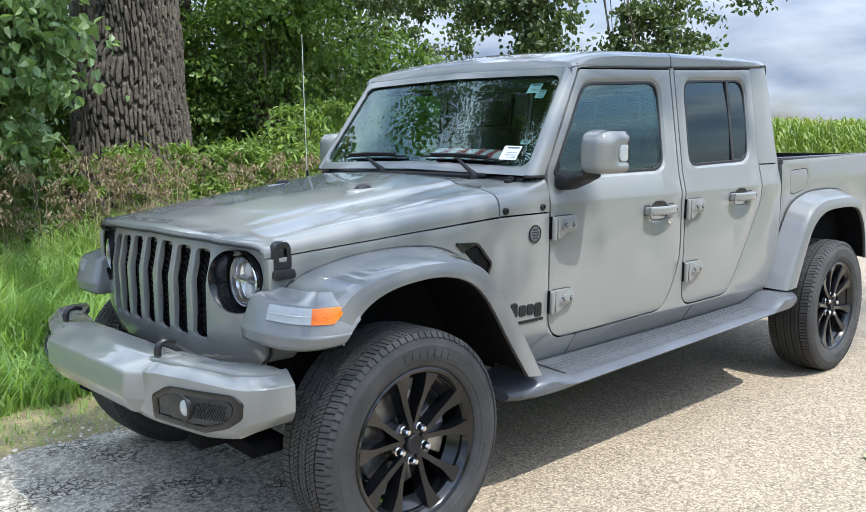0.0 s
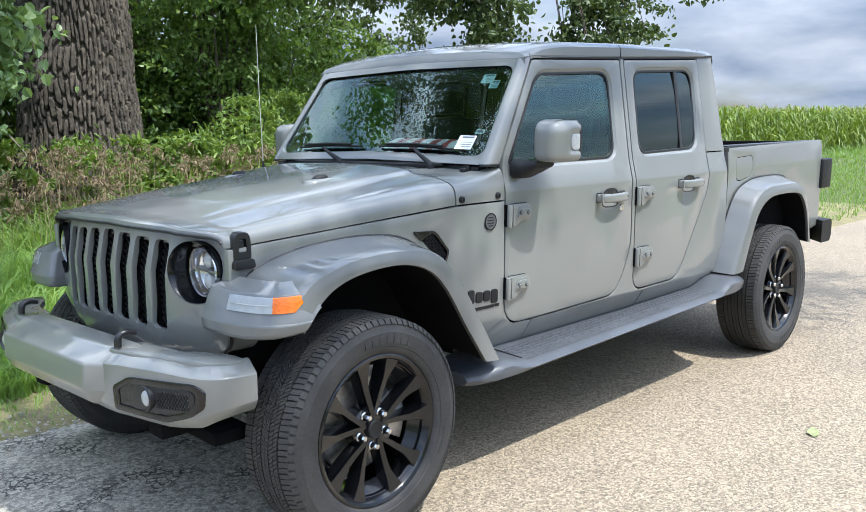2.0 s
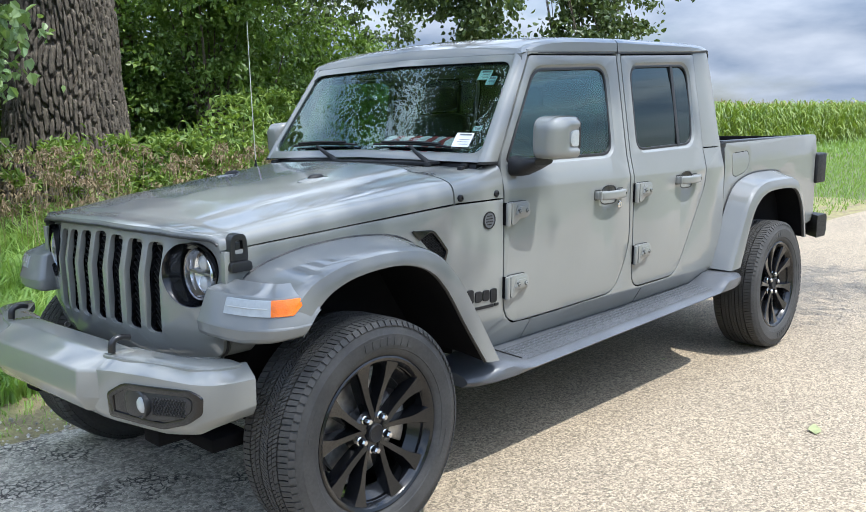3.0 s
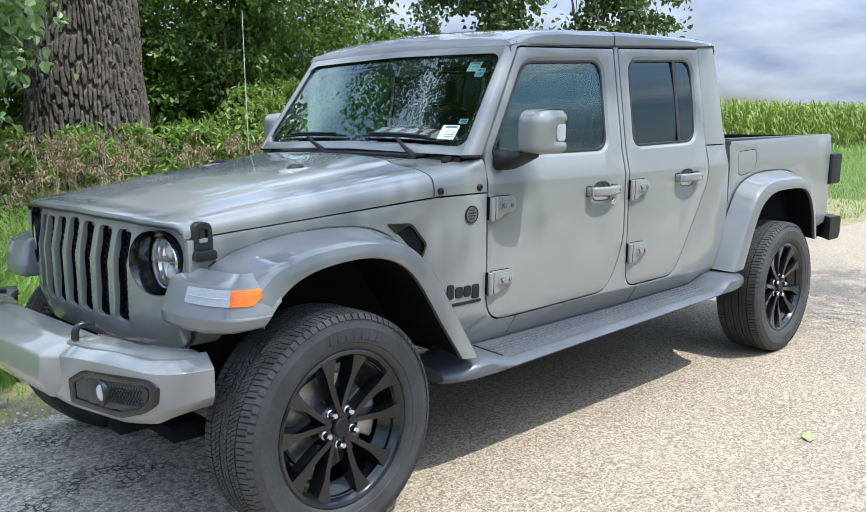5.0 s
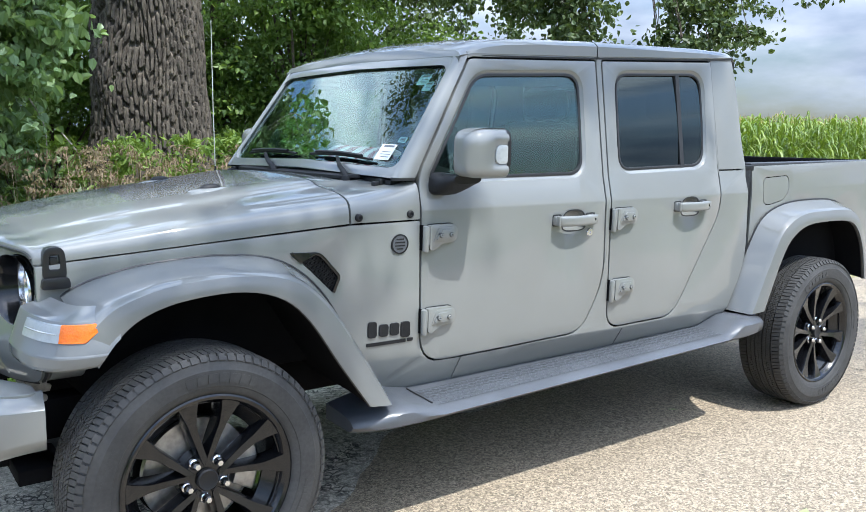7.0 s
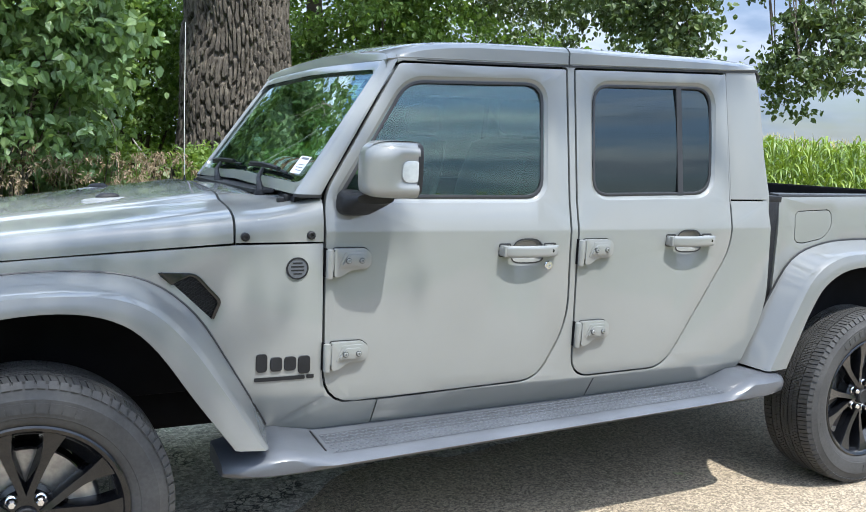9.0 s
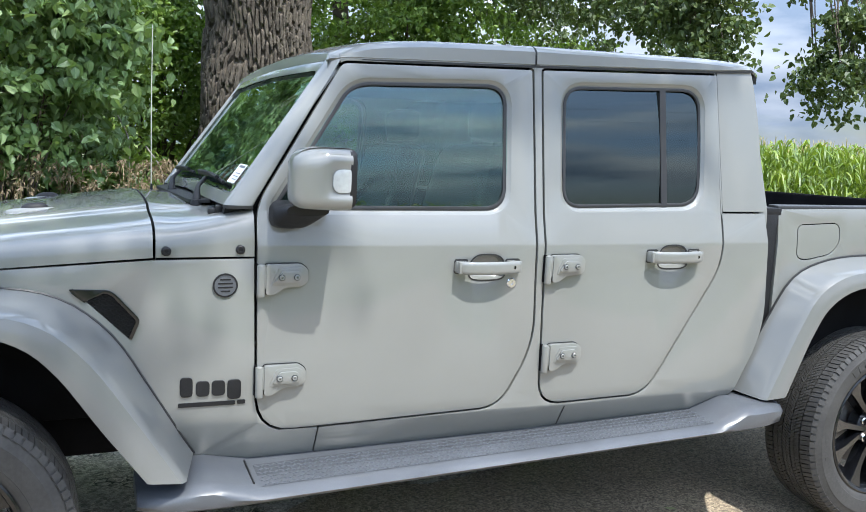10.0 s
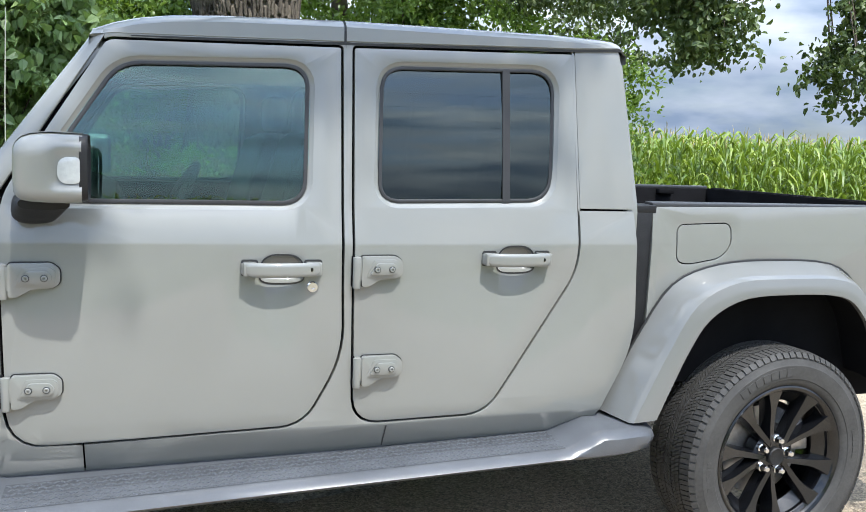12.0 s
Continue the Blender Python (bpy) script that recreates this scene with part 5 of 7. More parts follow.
# mirrors
for s in (-1, 1):
    bm = bmesh.new()
    rings = []
    back = 0.04 * (s > 0)
    for x, gy, gz, lean in ((0.968, 0.34, 0.50, -0.012), (0.971, 0.52, 0.66, -0.010), (0.978, 0.68, 0.79, -0.008), (0.992, 0.82, 0.90, -0.005), (1.012, 0.92, 0.96, -0.002), (1.040, 0.98, 0.99, 0.0), (1.062, 1.0, 1.0, 0.0), (1.072, 1.0, 1.0, 0.0), (1.082, 1.0, 1.0, 0.0), (1.105, 1.0, 1.0, 0.0), (1.136, 0.985, 0.985, 0.0)):
        ring = []
        for k in range(64):
            a = 2 * math.pi * (k + 0.5) / 64
            ca, sa = math.cos(a), math.sin(a)
            y = 0.888 + 0.074 * gy * math.copysign(abs(ca) ** 0.40, ca)
            z = 1.420 + lean + 0.099 * gz * math.copysign(abs(sa) ** 0.40, sa)
            y += 0.010 * (x - 1.02) / 0.1 * (ca > 0)
            if ca > 0.3:
                y -= 0.012 * min(1.0, max(0.0, (x - 1.050) / 0.03)) * min(1.0, max(0.0, (0.062 - abs(z - 1.418)) / 0.022))
            if ca > 0.3 and z > 1.465:
                y -= 0.30 * (z - 1.465)
            ring.append((x + back, s * y, z))
        rings.append(ring)
    loft(bm, rings, closed=True, caps=True)
    mr = part("mirror", bm, PAINT, truck, "grey door mirror on a black arm", sharp=40)
    bm = bmesh.new()
    rings = []
    for x, g in ((1.130, 0.975), (1.144, 0.965), (1.150, 0.93), (1.145, 0.86)):
        rings.append([(x + back, s * 0.893 + g * 0.074 * math.copysign(abs(math.cos(a)) ** 0.42, math.cos(a)), 1.420 + g * 0.097 * math.copysign(abs(math.sin(a)) ** 0.42, math.sin(a))) for a in np.linspace(0, 2 * math.pi, 28, endpoint=False)])
    loft(bm, rings, closed=True)
    part("mirror_bezel", bm, BLACK, mr)
    bm = bmesh.new()
    vs = [bm.verts.new(p) for p in rings[-1]]
    bm.faces.new(vs)
    part("mirror_glass", bm, MIRROR, mr, recalc=False)
    bm = bmesh.new()
    sheet(rounded([(1.086, 1.384), (1.078, 1.400), (1.080, 1.438), (1.094, 1.452), (1.132, 1.452), (1.132, 1.380), (1.098, 1.378)], 0.010, 3), [], lambda a, b, d: (a + back, s * (0.963 + 0.05 * (a - 1.08) - d), b), 0.018, bm=bm)
    part("mirror_lamp", bm, LENS, mr, "bright side lamp", bevel=0.003)
    bm = bmesh.new()
    rows = []
    for u in np.linspace(0, 1, 11):
        y = 0.735 + 0.120 * u
        hh = lerp([(0, 0.044), (0.25, 0.042), (0.7, 0.030), (1, 0.016)], u)
        zc = lerp([(0, 1.290), (0.4, 1.288), (1, 1.312)], u)
        xc = lerp([(0, 0.985), (1, 1.035)], u)
        ww = lerp([(0, 0.045), (0.4, 0.060), (1, 0.064)], u)
        rows.append([(xc + back + ww * math.copysign(abs(math.cos(a)) ** 0.7, math.cos(a)), s * y, zc + hh * math.copysign(abs(math.sin(a)) ** 0.7, math.sin(a))) for a in np.linspace(0, 2 * math.pi, 20, endpoint=False)])
    loft(bm, rows, closed=True, caps=True)
    part("mirror_arm", bm, BLACK, mr, sharp=50)


# bed
BED = rounded([(2.976, 0.70), (2.972, 1.318), (4.42, 1.335), (4.43, 0.72), (4.04, 0.66), (3.93, 0.96), (3.74, 1.09), (3.47, 1.11), (3.22, 1.09), (3.08, 1.01), (2.990, 0.83)],
              [0.01, 0.01, 0.03, 0.03, 0.03, 0.08, 0.1, 0.1, 0.1, 0.08, 0.03])
FUEL = rounded([(3.078, 1.122), (3.072, 1.256), (3.300, 1.264), (3.306, 1.182), (3.262, 1.134), (3.13, 1.112)], 0.03, 5)
bed_x = tuple(np.linspace(3.0, 4.4, 5))
for s in (-1, 1):
    surf = lambda a, b, d, s=s: (a, s * (bed_side(a, b) - d), b)
    bm = sheet(BED, [grown(FUEL, 0.0025)] if s < 0 else [], surf, 0.03, bed_x, (0.72, 1.185, 1.195))
    bs = part("bed_side", bm, PAINT, truck, bevel=0.006, sharp=30)
    if s < 0:
        bm = sheet(grown(FUEL, -0.002), [], lambda a, b, d: (a, -(bed_side(a, b) - d), b), 0.02, (), (1.185, 1.195))
        part("fuel_door", bm, PAINT, bs, bevel=0.0012, sharp=4)
        bm = sheet(grown(FUEL, 0.006), [], lambda a, b, d: (a, -(bed_side(a, b) - 0.008 - d), b), 0.004)
        part("fuel_gap", bm, DARK, bs)
    # black gap trim between cab and bed
    bm = bmesh.new()
    box(bm, 2.900, 2.972, min(s * 0.66, s * 0.742), max(s * 0.66, s * 0.742), 0.60, 1.300)
    box(bm, 2.908, 2.985, min(s * 0.66, s * 0.742), max(s * 0.66, s * 0.742), 1.296, 1.324)
    part("bed_gap_trim", bm, BLACK, truck, bevel=0.004)
    bm = bmesh.new()
    box(bm, 2.975, 4.41, min(s * 0.670, s * 0.730), max(s * 0.670, s * 0.730), 1.316, 1.334)
    part("rail_cap", bm, SEAL, truck, bevel=0.006)
    bm = bmesh.new()
    box(bm, 2.96, 4.43, min(s * 0.655, s * 0.690), max(s * 0.655, s * 0.690), 0.90, 1.318)
    for x in (3.42, 4.10):
        box(bm, x - 0.05, x + 0.05, min(s * 0.625, s * 0.665), max(s * 0.625, s * 0.665), 1.285, 1.312)
    part("bed_wall", bm, DARK, truck, "black lined bed wall with cleats", bevel=0.004)
    bm = bmesh.new()
    box(bm, 2.97, 4.40, min(s * 0.690, s * 0.712), max(s * 0.690, s * 0.712), 0.66, 1.0)
    part("bed_inner", bm, DARK, truck)
    # tail light
    bm = bmesh.new()
    yy = sorted((s * 0.60, s * 0.770))
    box(bm, 4.40, 4.575, *yy, 0.985, 1.200)
    tl = part("tail_light", bm, BLACK, truck, "black square tail light with a red lens", bevel=0.014, seg=3)
    bm = bmesh.new()
    box(bm, 4.57, 4.585, *sorted((s * 0.62, s * 0.755)), 1.0, 1.185)
    part("tail_lens", bm, RED, tl, bevel=0.008)
bm = bmesh.new()
box(bm, 2.96, 4.42, -0.68, 0.68, 0.84, 0.90)
for k in range(14):
    box(bm, 2.98, 4.40, -0.65 + k * 0.096, -0.60 + k * 0.096, 0.90, 0.912)
part("bed_floor", bm, DARK, truck, bevel=0.003)
bm = bmesh.new()
box(bm, 2.95, 2.985, -0.68, 0.68, 0.9, 1.312)
part("bed_front", bm, DARK, truck, bevel=0.006)
bm = bmesh.new()
box(bm, 4.41, 4.46, -0.63, 0.63, 0.76, 1.315)
tg = part("tailgate", bm, PAINT, truck, bevel=0.014)
bm = bmesh.new()
box(bm, 4.392, 4.414, -0.655, 0.655, 0.90, 1.320)
box(bm, 4.396, 4.452, -0.630, 0.630, 1.312, 1.324)
part("tailgate_liner", bm, DARK, tg, "black plastic liner", bevel=0.004)
bm = bmesh.new()
rows = []
for y in np.linspace(-0.82, 0.82, 15):
    x = 4.66 - 0.14 * max(0, abs(y) - 0.50) / 0.32
    rows.append([(4.34 if abs(y) > 0.74 else 4.46, y, 0.60), (x - 0.02, y, 0.60), (x, y, 0.64), (x, y, 0.735), (x - 0.02, y, 0.76), (4.34 if abs(y) > 0.74 else 4.46, y, 0.76)])
loft(bm, rows, closed=True, caps=True)
part("rear_bumper", bm, BLACK, truck, "dark grey rear bumper", sharp=35)

# antenna on the far side of the cowl
bm = bmesh.new()
tube(bm, [(0.76, 0.715, 1.30), (0.763, 0.715, 1.66), (0.772, 0.718, 2.06)], [0.0026, 0.0022, 0.0017], 6)
whip = part("antenna", bm, WHIP, truck, "thin steel whip antenna")
bm = bmesh.new()
lathe(bm, [(0.024, 1.22), (0.021, 1.250), (0.012, 1.262), (0.005, 1.290), (0.0035, 1.305)], 16, (0.76, 0.715, 0), "z")
part("antenna_base", bm, BLACK, whip)

# chassis and axles
bm = bmesh.new()
for s in (-1, 1):
    box(bm, -0.62, 4.4, min(s * 0.36, s * 0.46), max(s * 0.36, s * 0.46), 0.46, 0.60)
box(bm, 0.72, 2.80, -0.62, 0.62, 0.47, 0.60)
for x in (0.45, 1.2, 2.1, 2.9, 4.3):
    box(bm, x, x + 0.10, -0.40, 0.40, 0.46, 0.56)
box(bm, 3.98, 4.4, -0.60, 0.60, 0.62, 0.84)
part("chassis", bm, DARK, truck, bevel=0.01)
for x, off in ((0.0, -0.22), (3.487, 0.0)):
    bm = bmesh.new()
    tube(bm, [(x, -0.76, 0.40), (x, 0.76, 0.40)], 0.042, 14)
    lathe(bm, [(0.0, -0.14), (0.08, -0.12), (0.135, -0.05), (0.135, 0.05), (0.08, 0.12), (0.0, 0.14)], 20, (x, off, 0.40), "x")
    part("axle", bm, DARK, truck)
    for s in (-1, 1):
        bm = bmesh.new()
        tube(bm, [(x + 0.16, s * 0.52, 0.40), (x + 0.16, s * 0.50, 0.86)], 0.030, 12)
        tube(bm, [(x + 0.02, s * 0.42, 0.46), (x + 0.02, s * 0.42, 0.80)], 0.055, 12)
        part("spring", bm, DARK, truck)
bm = bmesh.new()
box(bm, -0.28, 0.6, -0.56, 0.56, 0.62, 1.05)
part("engine_bay", bm, DARK, truck, bevel=0.01)
for s in (-1, 1):
    for z in (0.70, 0.645):
        bm = bmesh.new()
        lathe(bm, [(0.0, s * 0.578), (0.011, s * 0.578), (0.011, s * 0.565)], 12, (-0.40, 0, z), "y")
        part("liner_clip", bm, STEEL, truck)

# cabin
bm = bmesh.new()
rows = []
for y in np.linspace(-0.66, 0.66, 13):
    bulge = 0.05 * math.exp(-((y + 0.36) / 0.2) ** 2)
    rows.append([(0.80, y, 1.22), (0.82, y, 1.30), (0.95, y, 1.315 + bulge * 0.3), (1.12, y, 1.325 + bulge), (1.20, y, 1.29 + bulge), (1.22, y, 1.20), (1.16, y, 0.98), (0.85, y, 0.9)])
loft(bm, rows, closed=True, caps=True)
part("dashboard", bm, BLACK, truck, sharp=50)
bm = bmesh.new()
rows = []
cen, tilt = Vector((1.36, -0.36, 1.24)), Matrix.Rotation(radians(-62), 4, "Y")
for a in np.linspace(0, 2 * math.pi, 33):
    rows.append([cen + tilt @ Vector(((0.185 + 0.015 * math.cos(b)) * math.cos(a), (0.185 + 0.015 * math.cos(b)) * math.sin(a), 0.015 * math.sin(b))) for b in np.linspace(0, 2 * math.pi, 8, endpoint=False)])
loft(bm, rows, closed=True)
box(bm, -0.17, 0.17, -0.018, 0.018, -0.012, 0.012, Matrix.Translation(cen) @ tilt @ Matrix.Rotation(radians(90), 4, "Z"))
lathe(bm, [(0.0, 0.03), (0.05, 0.028), (0.07, 0.0), (0.0, -0.02)], 20, cen, "z")
part("steering_wheel", bm, BLACK, truck, sharp=60)


def seat(x, y, w):
    bm = bmesh.new()
    rows = []
    for u in np.linspace(0, 1, 10):
        z = 0.92 + 0.58 * u
        xx = x + 0.22 + 0.16 * u
        ww = w * (0.5 - 0.07 * u * u)
        t = 0.07
        rows.append([(xx + t * 1.1 * math.copysign(abs(math.cos(a)) ** 0.6, math.cos(a)) - 0.04 * abs(math.sin(a)) ** 3, y + ww * math.copysign(abs(math.sin(a)) ** 0.6, math.sin(a)), z) for a in np.linspace(0, 2 * math.pi, 18, endpoint=False)])
    rows.append([(sum(p[0] for p in rows[-1]) / 18 * 0.5 + p[0] * 0.5, y + (p[1] - y) * 0.7, p[2] + 0.03) for p in rows[-1]])
    loft(bm, rows, closed=True, caps=True)
    rows = []
    for u in np.linspace(0, 1, 6):
        rows.append([(x - 0.28 + 0.5 * u, y + w * 0.5 * math.copysign(abs(math.sin(a)) ** 0.5, math.sin(a)), 0.86 + 0.08 * math.copysign(abs(math.cos(a)) ** 0.5, math.cos(a))) for a in np.linspace(0, 2 * math.pi, 16, endpoint=False)])
    loft(bm, rows, closed=True, caps=True)
    rows = [[(x + 0.40 + 0.048 * g * math.copysign(abs(math.cos(a)) ** 0.6, math.cos(a)), y + 0.135 * g * math.copysign(abs(math.sin(a)) ** 0.6, math.sin(a)), z) for a in np.linspace(0, 2 * math.pi, 16, endpoint=False)] for g, z in ((0.65, 1.545), (0.95, 1.565), (1.0, 1.62), (0.95, 1.675), (0.6, 1.695))]
    loft(bm, rows, closed=True, caps=True)
    for q in (-0.06, 0.06):
        tube(bm, [(x + 0.385, y + q, 1.48), (x + 0.40, y + q, 1.56)], 0.008, 8)
    part("seat", bm, SEAT, truck, "dark leather seat with headrest", sharp=55)


for x, y, w in ((1.45, -0.37, 0.52), (1.45, 0.37, 0.52), (2.32, -0.37, 0.60), (2.32, 0.37, 0.60)):
    seat(x, y, w)
bm = bmesh.new()
rows = [[(1.115 + 0.012 * math.cos(a), 0.12 * math.copysign(abs(math.cos(b)) ** 0.6, math.cos(b)), 1.715 + 0.04 * math.copysign(abs(math.sin(b)) ** 0.6, math.sin(b))) for b in np.linspace(0, 2 * math.pi, 18, endpoint=False)] for a in (0, 1.5, 3.1)]
loft(bm, rows, closed=True, caps=True)
part("rear_view_mirror", bm, BLACK, truck, sharp=60)

# papers on the windscreen
for y0, y1, z0, z1, mat, lab in ((-0.575, -0.480, 1.374, 1.438, PAPER, "white printed paper card on the windscreen"), (-0.588, -0.540, 1.446, 1.468, TEAL, "pale teal sticker"),
                                 (-0.498, -0.428, 1.690, 1.736, TEAL, "pale teal sticker"), (-0.538, -0.488, 1.664, 1.704, TEAL, "pale teal sticker")):
    lay = -0.0025 if mat is PAPER else 0.0160
    bm = sheet(rounded([(y0, z0), (y0, z1), (y1, z1), (y1, z0)], 0.004, 2), [], lambda a, b, d: screen(a, b, d + lay), 0.0015)
    st = part("sticker", bm, mat, truck, lab)
    bm = bmesh.new()
    for k in range(4):
        zz, tall, wide = z0 + (z1 - z0) * (0.18 + 0.16 * k), 0.0024, (0.62, 0.75, 0.70, 0.55)[k]
        if k == 3:
            zz, tall, wide = z1 - 0.012, 0.008, 0.80
        sheet([Vector(p) for p in ((y0 + 0.1 * (y1 - y0), zz), (y0 + 0.1 * (y1 - y0), zz + tall), (y0 + wide * (y1 - y0), zz + tall), (y0 + wide * (y1 - y0), zz))], [], lambda a, b, d: screen(a, b, d + lay - 0.0010), 0.0005, bm=bm)
    part("print", bm, PRINT, st)

# a folded striped cloth on the dashboard
cloth = thing("folded_cloth", "folded red and white striped cloth lying on the dashboard", "cloth")
for k in range(9):
    bm = bmesh.new()
    y0 = -0.42 + k * 0.045
    rows = []
    for u in np.linspace(0, 1, 7):
        x = 0.90 + 0.16 * u
        z = 1.356 + 0.05 * math.sin(math.pi * u) ** 0.6
        rows.append([(x, y0, z + 0.004 * math.sin(k + 5 * u)), (x, y0 + 0.0225, z + 0.008), (x, y0 + 0.045, z + 0.004 * math.sin(k + 1 + 5 * u)), (x, y0 + 0.045, z - 0.02), (x, y0, z - 0.02)])
    loft(bm, rows, closed=True, caps=True)
    part("stripe", bm, STRIPE if k % 2 else CLOTH, cloth, sharp=60)


# ---------------------------------------------------------------- ground
def ground_material():
    m = material("field_soil", (0.115, 0.125, 0.045), rough=0.95, color2=(0.07, 0.085, 0.028), var_scale=1.3, bump=0.5, bump_scale=30, fine=0.3, fine_scale=45)
    return m


def gravel_material(name, base, dark, sizes=(95, 230), patch=0.9, cracks=False, grain=0.50):
    """Chip-seal: small stones in two sizes, each with a tone of its own."""
    m = bpy.data.materials.new(name)
    m.use_nodes = True
    n, l = m.node_tree.nodes, m.node_tree.links
    b = n["Principled BSDF"]
    b.inputs["Roughness"].default_value = 0.88
    tc = n.new("ShaderNodeTexCoord")
    v1, v2 = n.new("ShaderNodeTexVoronoi"), n.new("ShaderNodeTexVoronoi")
    for v, sc in ((v1, sizes[0]), (v2, sizes[1])):
        v.inputs["Scale"].default_value = sc
        l.new(tc.outputs["Object"], v.inputs["Vector"])
    big = n.new("ShaderNodeTexNoise")
    big.inputs["Scale"].default_value, big.inputs["Detail"].default_value = patch, 8
    l.new(tc.outputs["Object"], big.inputs["Vector"])
    tone = n.new("ShaderNodeValToRGB")
    tone.color_ramp.elements[0].position, tone.color_ramp.elements[1].position = 0.3, 0.7
    tone.color_ramp.elements[0].color, tone.color_ramp.elements[1].color = (*dark, 1), (*base, 1)
    l.new(big.outputs["Fac"], tone.inputs["Fac"])
    sep = n.new("ShaderNodeSeparateColor")
    l.new(v1.outputs["Color"], sep.inputs["Color"])
    r1 = n.new("ShaderNodeMapRange")
    r1.inputs["To Min"].default_value, r1.inputs["To Max"].default_value = 1 - grain, 1 + grain
    l.new(sep.outputs["Red"], r1.inputs["Value"])
    sep2 = n.new("ShaderNodeSeparateColor")
    l.new(v2.outputs["Color"], sep2.inputs["Color"])
    r2 = n.new("ShaderNodeMapRange")
    r2.inputs["To Min"].default_value, r2.inputs["To Max"].default_value = 1 - 0.7 * grain, 1 + 0.7 * grain
    l.new(sep2.outputs["Green"], r2.inputs["Value"])
    mul = n.new("ShaderNodeMath")
    mul.operation = "MULTIPLY"
    l.new(r1.outputs["Result"], mul.inputs[0])
    l.new(r2.outputs["Result"], mul.inputs[1])
    mx = n.new("ShaderNodeMix")
    mx.data_type, mx.blend_type = "RGBA", "MULTIPLY"
    mx.inputs["Factor"].default_value = 1
    l.new(tone.outputs["Color"], mx.inputs["A"])
    l.new(mul.outputs["Value"], mx.inputs["B"])
    colour = mx.outputs["Result"]
    if cracks:
        # short dark cracks where the surface has broken up
        wn = n.new("ShaderNodeTexNoise")
        wn.inputs["Scale"].default_value, wn.inputs["Detail"].default_value = 14, 4
        l.new(tc.outputs["Object"], wn.inputs["Vector"])
        mv = n.new("ShaderNodeMix")
        mv.data_type, mv.blend_type = "RGBA", "ADD"
        mv.inputs["Factor"].default_value = 0.12
        l.new(tc.outputs["Object"], mv.inputs["A"])
        l.new(wn.outputs["Color"], mv.inputs["B"])
        vc = n.new("ShaderNodeTexVoronoi")
        vc.feature = "DISTANCE_TO_EDGE"
        vc.inputs["Scale"].default_value = 21
        l.new(mv.outputs["Result"], vc.inputs["Vector"])
        rc = n.new("ShaderNodeMapRange")
        rc.inputs["From Min"].default_value, rc.inputs["From Max"].default_value = 0.03, 0.13
        rc.inputs["To Min"].default_value = 0.12
        l.new(vc.outputs["Distance"], rc.inputs["Value"])
        where = n.new("ShaderNodeTexNoise")
        where.inputs["Scale"].default_value, where.inputs["Detail"].default_value = 3.4, 6
        l.new(tc.outputs["Object"], where.inputs["Vector"])
        rw = n.new("ShaderNodeMapRange")
        rw.inputs["From Min"].default_value, rw.inputs["From Max"].default_value = 0.46, 0.60
        l.new(where.outputs["Fac"], rw.inputs["Value"])
        mc = n.new("ShaderNodeMix")
        mc.data_type, mc.blend_type = "RGBA", "MULTIPLY"
        l.new(rw.outputs["Result"], mc.inputs["Factor"])
        l.new(colour, mc.inputs["A"])
        l.new(rc.outputs["Result"], mc.inputs["B"])
        colour = mc.outputs["Result"]
    l.new(colour, b.inputs["Base Color"])
    bp = n.new("ShaderNodeBump")
    bp.invert = True
    bp.inputs["Strength"].default_value, bp.inputs["Distance"].default_value = 0.45, 0.005
    l.new(v1.outputs["Distance"], bp.inputs["Height"])
    l.new(bp.outputs["Normal"], b.inputs["Normal"])
    return m


def bark_material():
    """Grey-brown bark with a grain that runs up the trunk, paler dry plates and lichen."""
    m = material("cottonwood_bark", (0.132, 0.111, 0.085), rough=0.95, color2=(0.054, 0.045, 0.035), var_scale=9, bump=0.6, bump_scale=70, fine=0.35, fine_scale=60)
    for n in m.node_tree.nodes:
        if n.type == "TEX_NOISE" and n.inputs["Scale"].default_value > 20:
            mp = m.node_tree.nodes.new("ShaderNodeMapping")
            mp.inputs["Scale"].default_value = (1.0, 1.0, 0.22)
            m.node_tree.links.new(n.inputs["Vector"].links[0].from_socket, mp.inputs["Vector"])
            m.node_tree.links.new(mp.outputs["Vector"], n.inputs["Vector"])
    return m


SOIL = ground_material()
ROAD = gravel_material("chip_seal", (0.312, 0.253, 0.177), (0.255, 0.209, 0.149), (110, 260))
EDGE = gravel_material("broken_shoulder", (0.42, 0.385, 0.320), (0.31, 0.283, 0.230), (60, 190), 1.6, True, 0.42)
BARK = bark_material()
STONE = material("loose_stone", (0.40, 0.37, 0.31), rough=0.9, island=0.5, fine=0.2, fine_scale=120)
TWIG = material("twig_bark", (0.12, 0.095, 0.07), rough=0.9, var=0.4, var_scale=10)
FALLEN = material("fallen_leaf_green", (0.33, 0.36, 0.16), rough=0.6, var=0.3, var_scale=40)
DRY = material("dry_twig", (0.42, 0.37, 0.30), rough=0.9, var=0.3, var_scale=12)
LEAF = material("leaf_green", (0.130, 0.205, 0.070), rough=0.42, translucent=0.32, island=0.42)
LEAF_Y = material("young_leaf", (0.190, 0.285, 0.122), rough=0.40, translucent=0.32, island=0.35)
# Leaf green copied darker: the hanging boughs' shaded undersides put into the colour.
LEAF_H = material("shaded_bough_leaf", (0.074, 0.114, 0.037), rough=0.5, translucent=0.22, island=0.40)
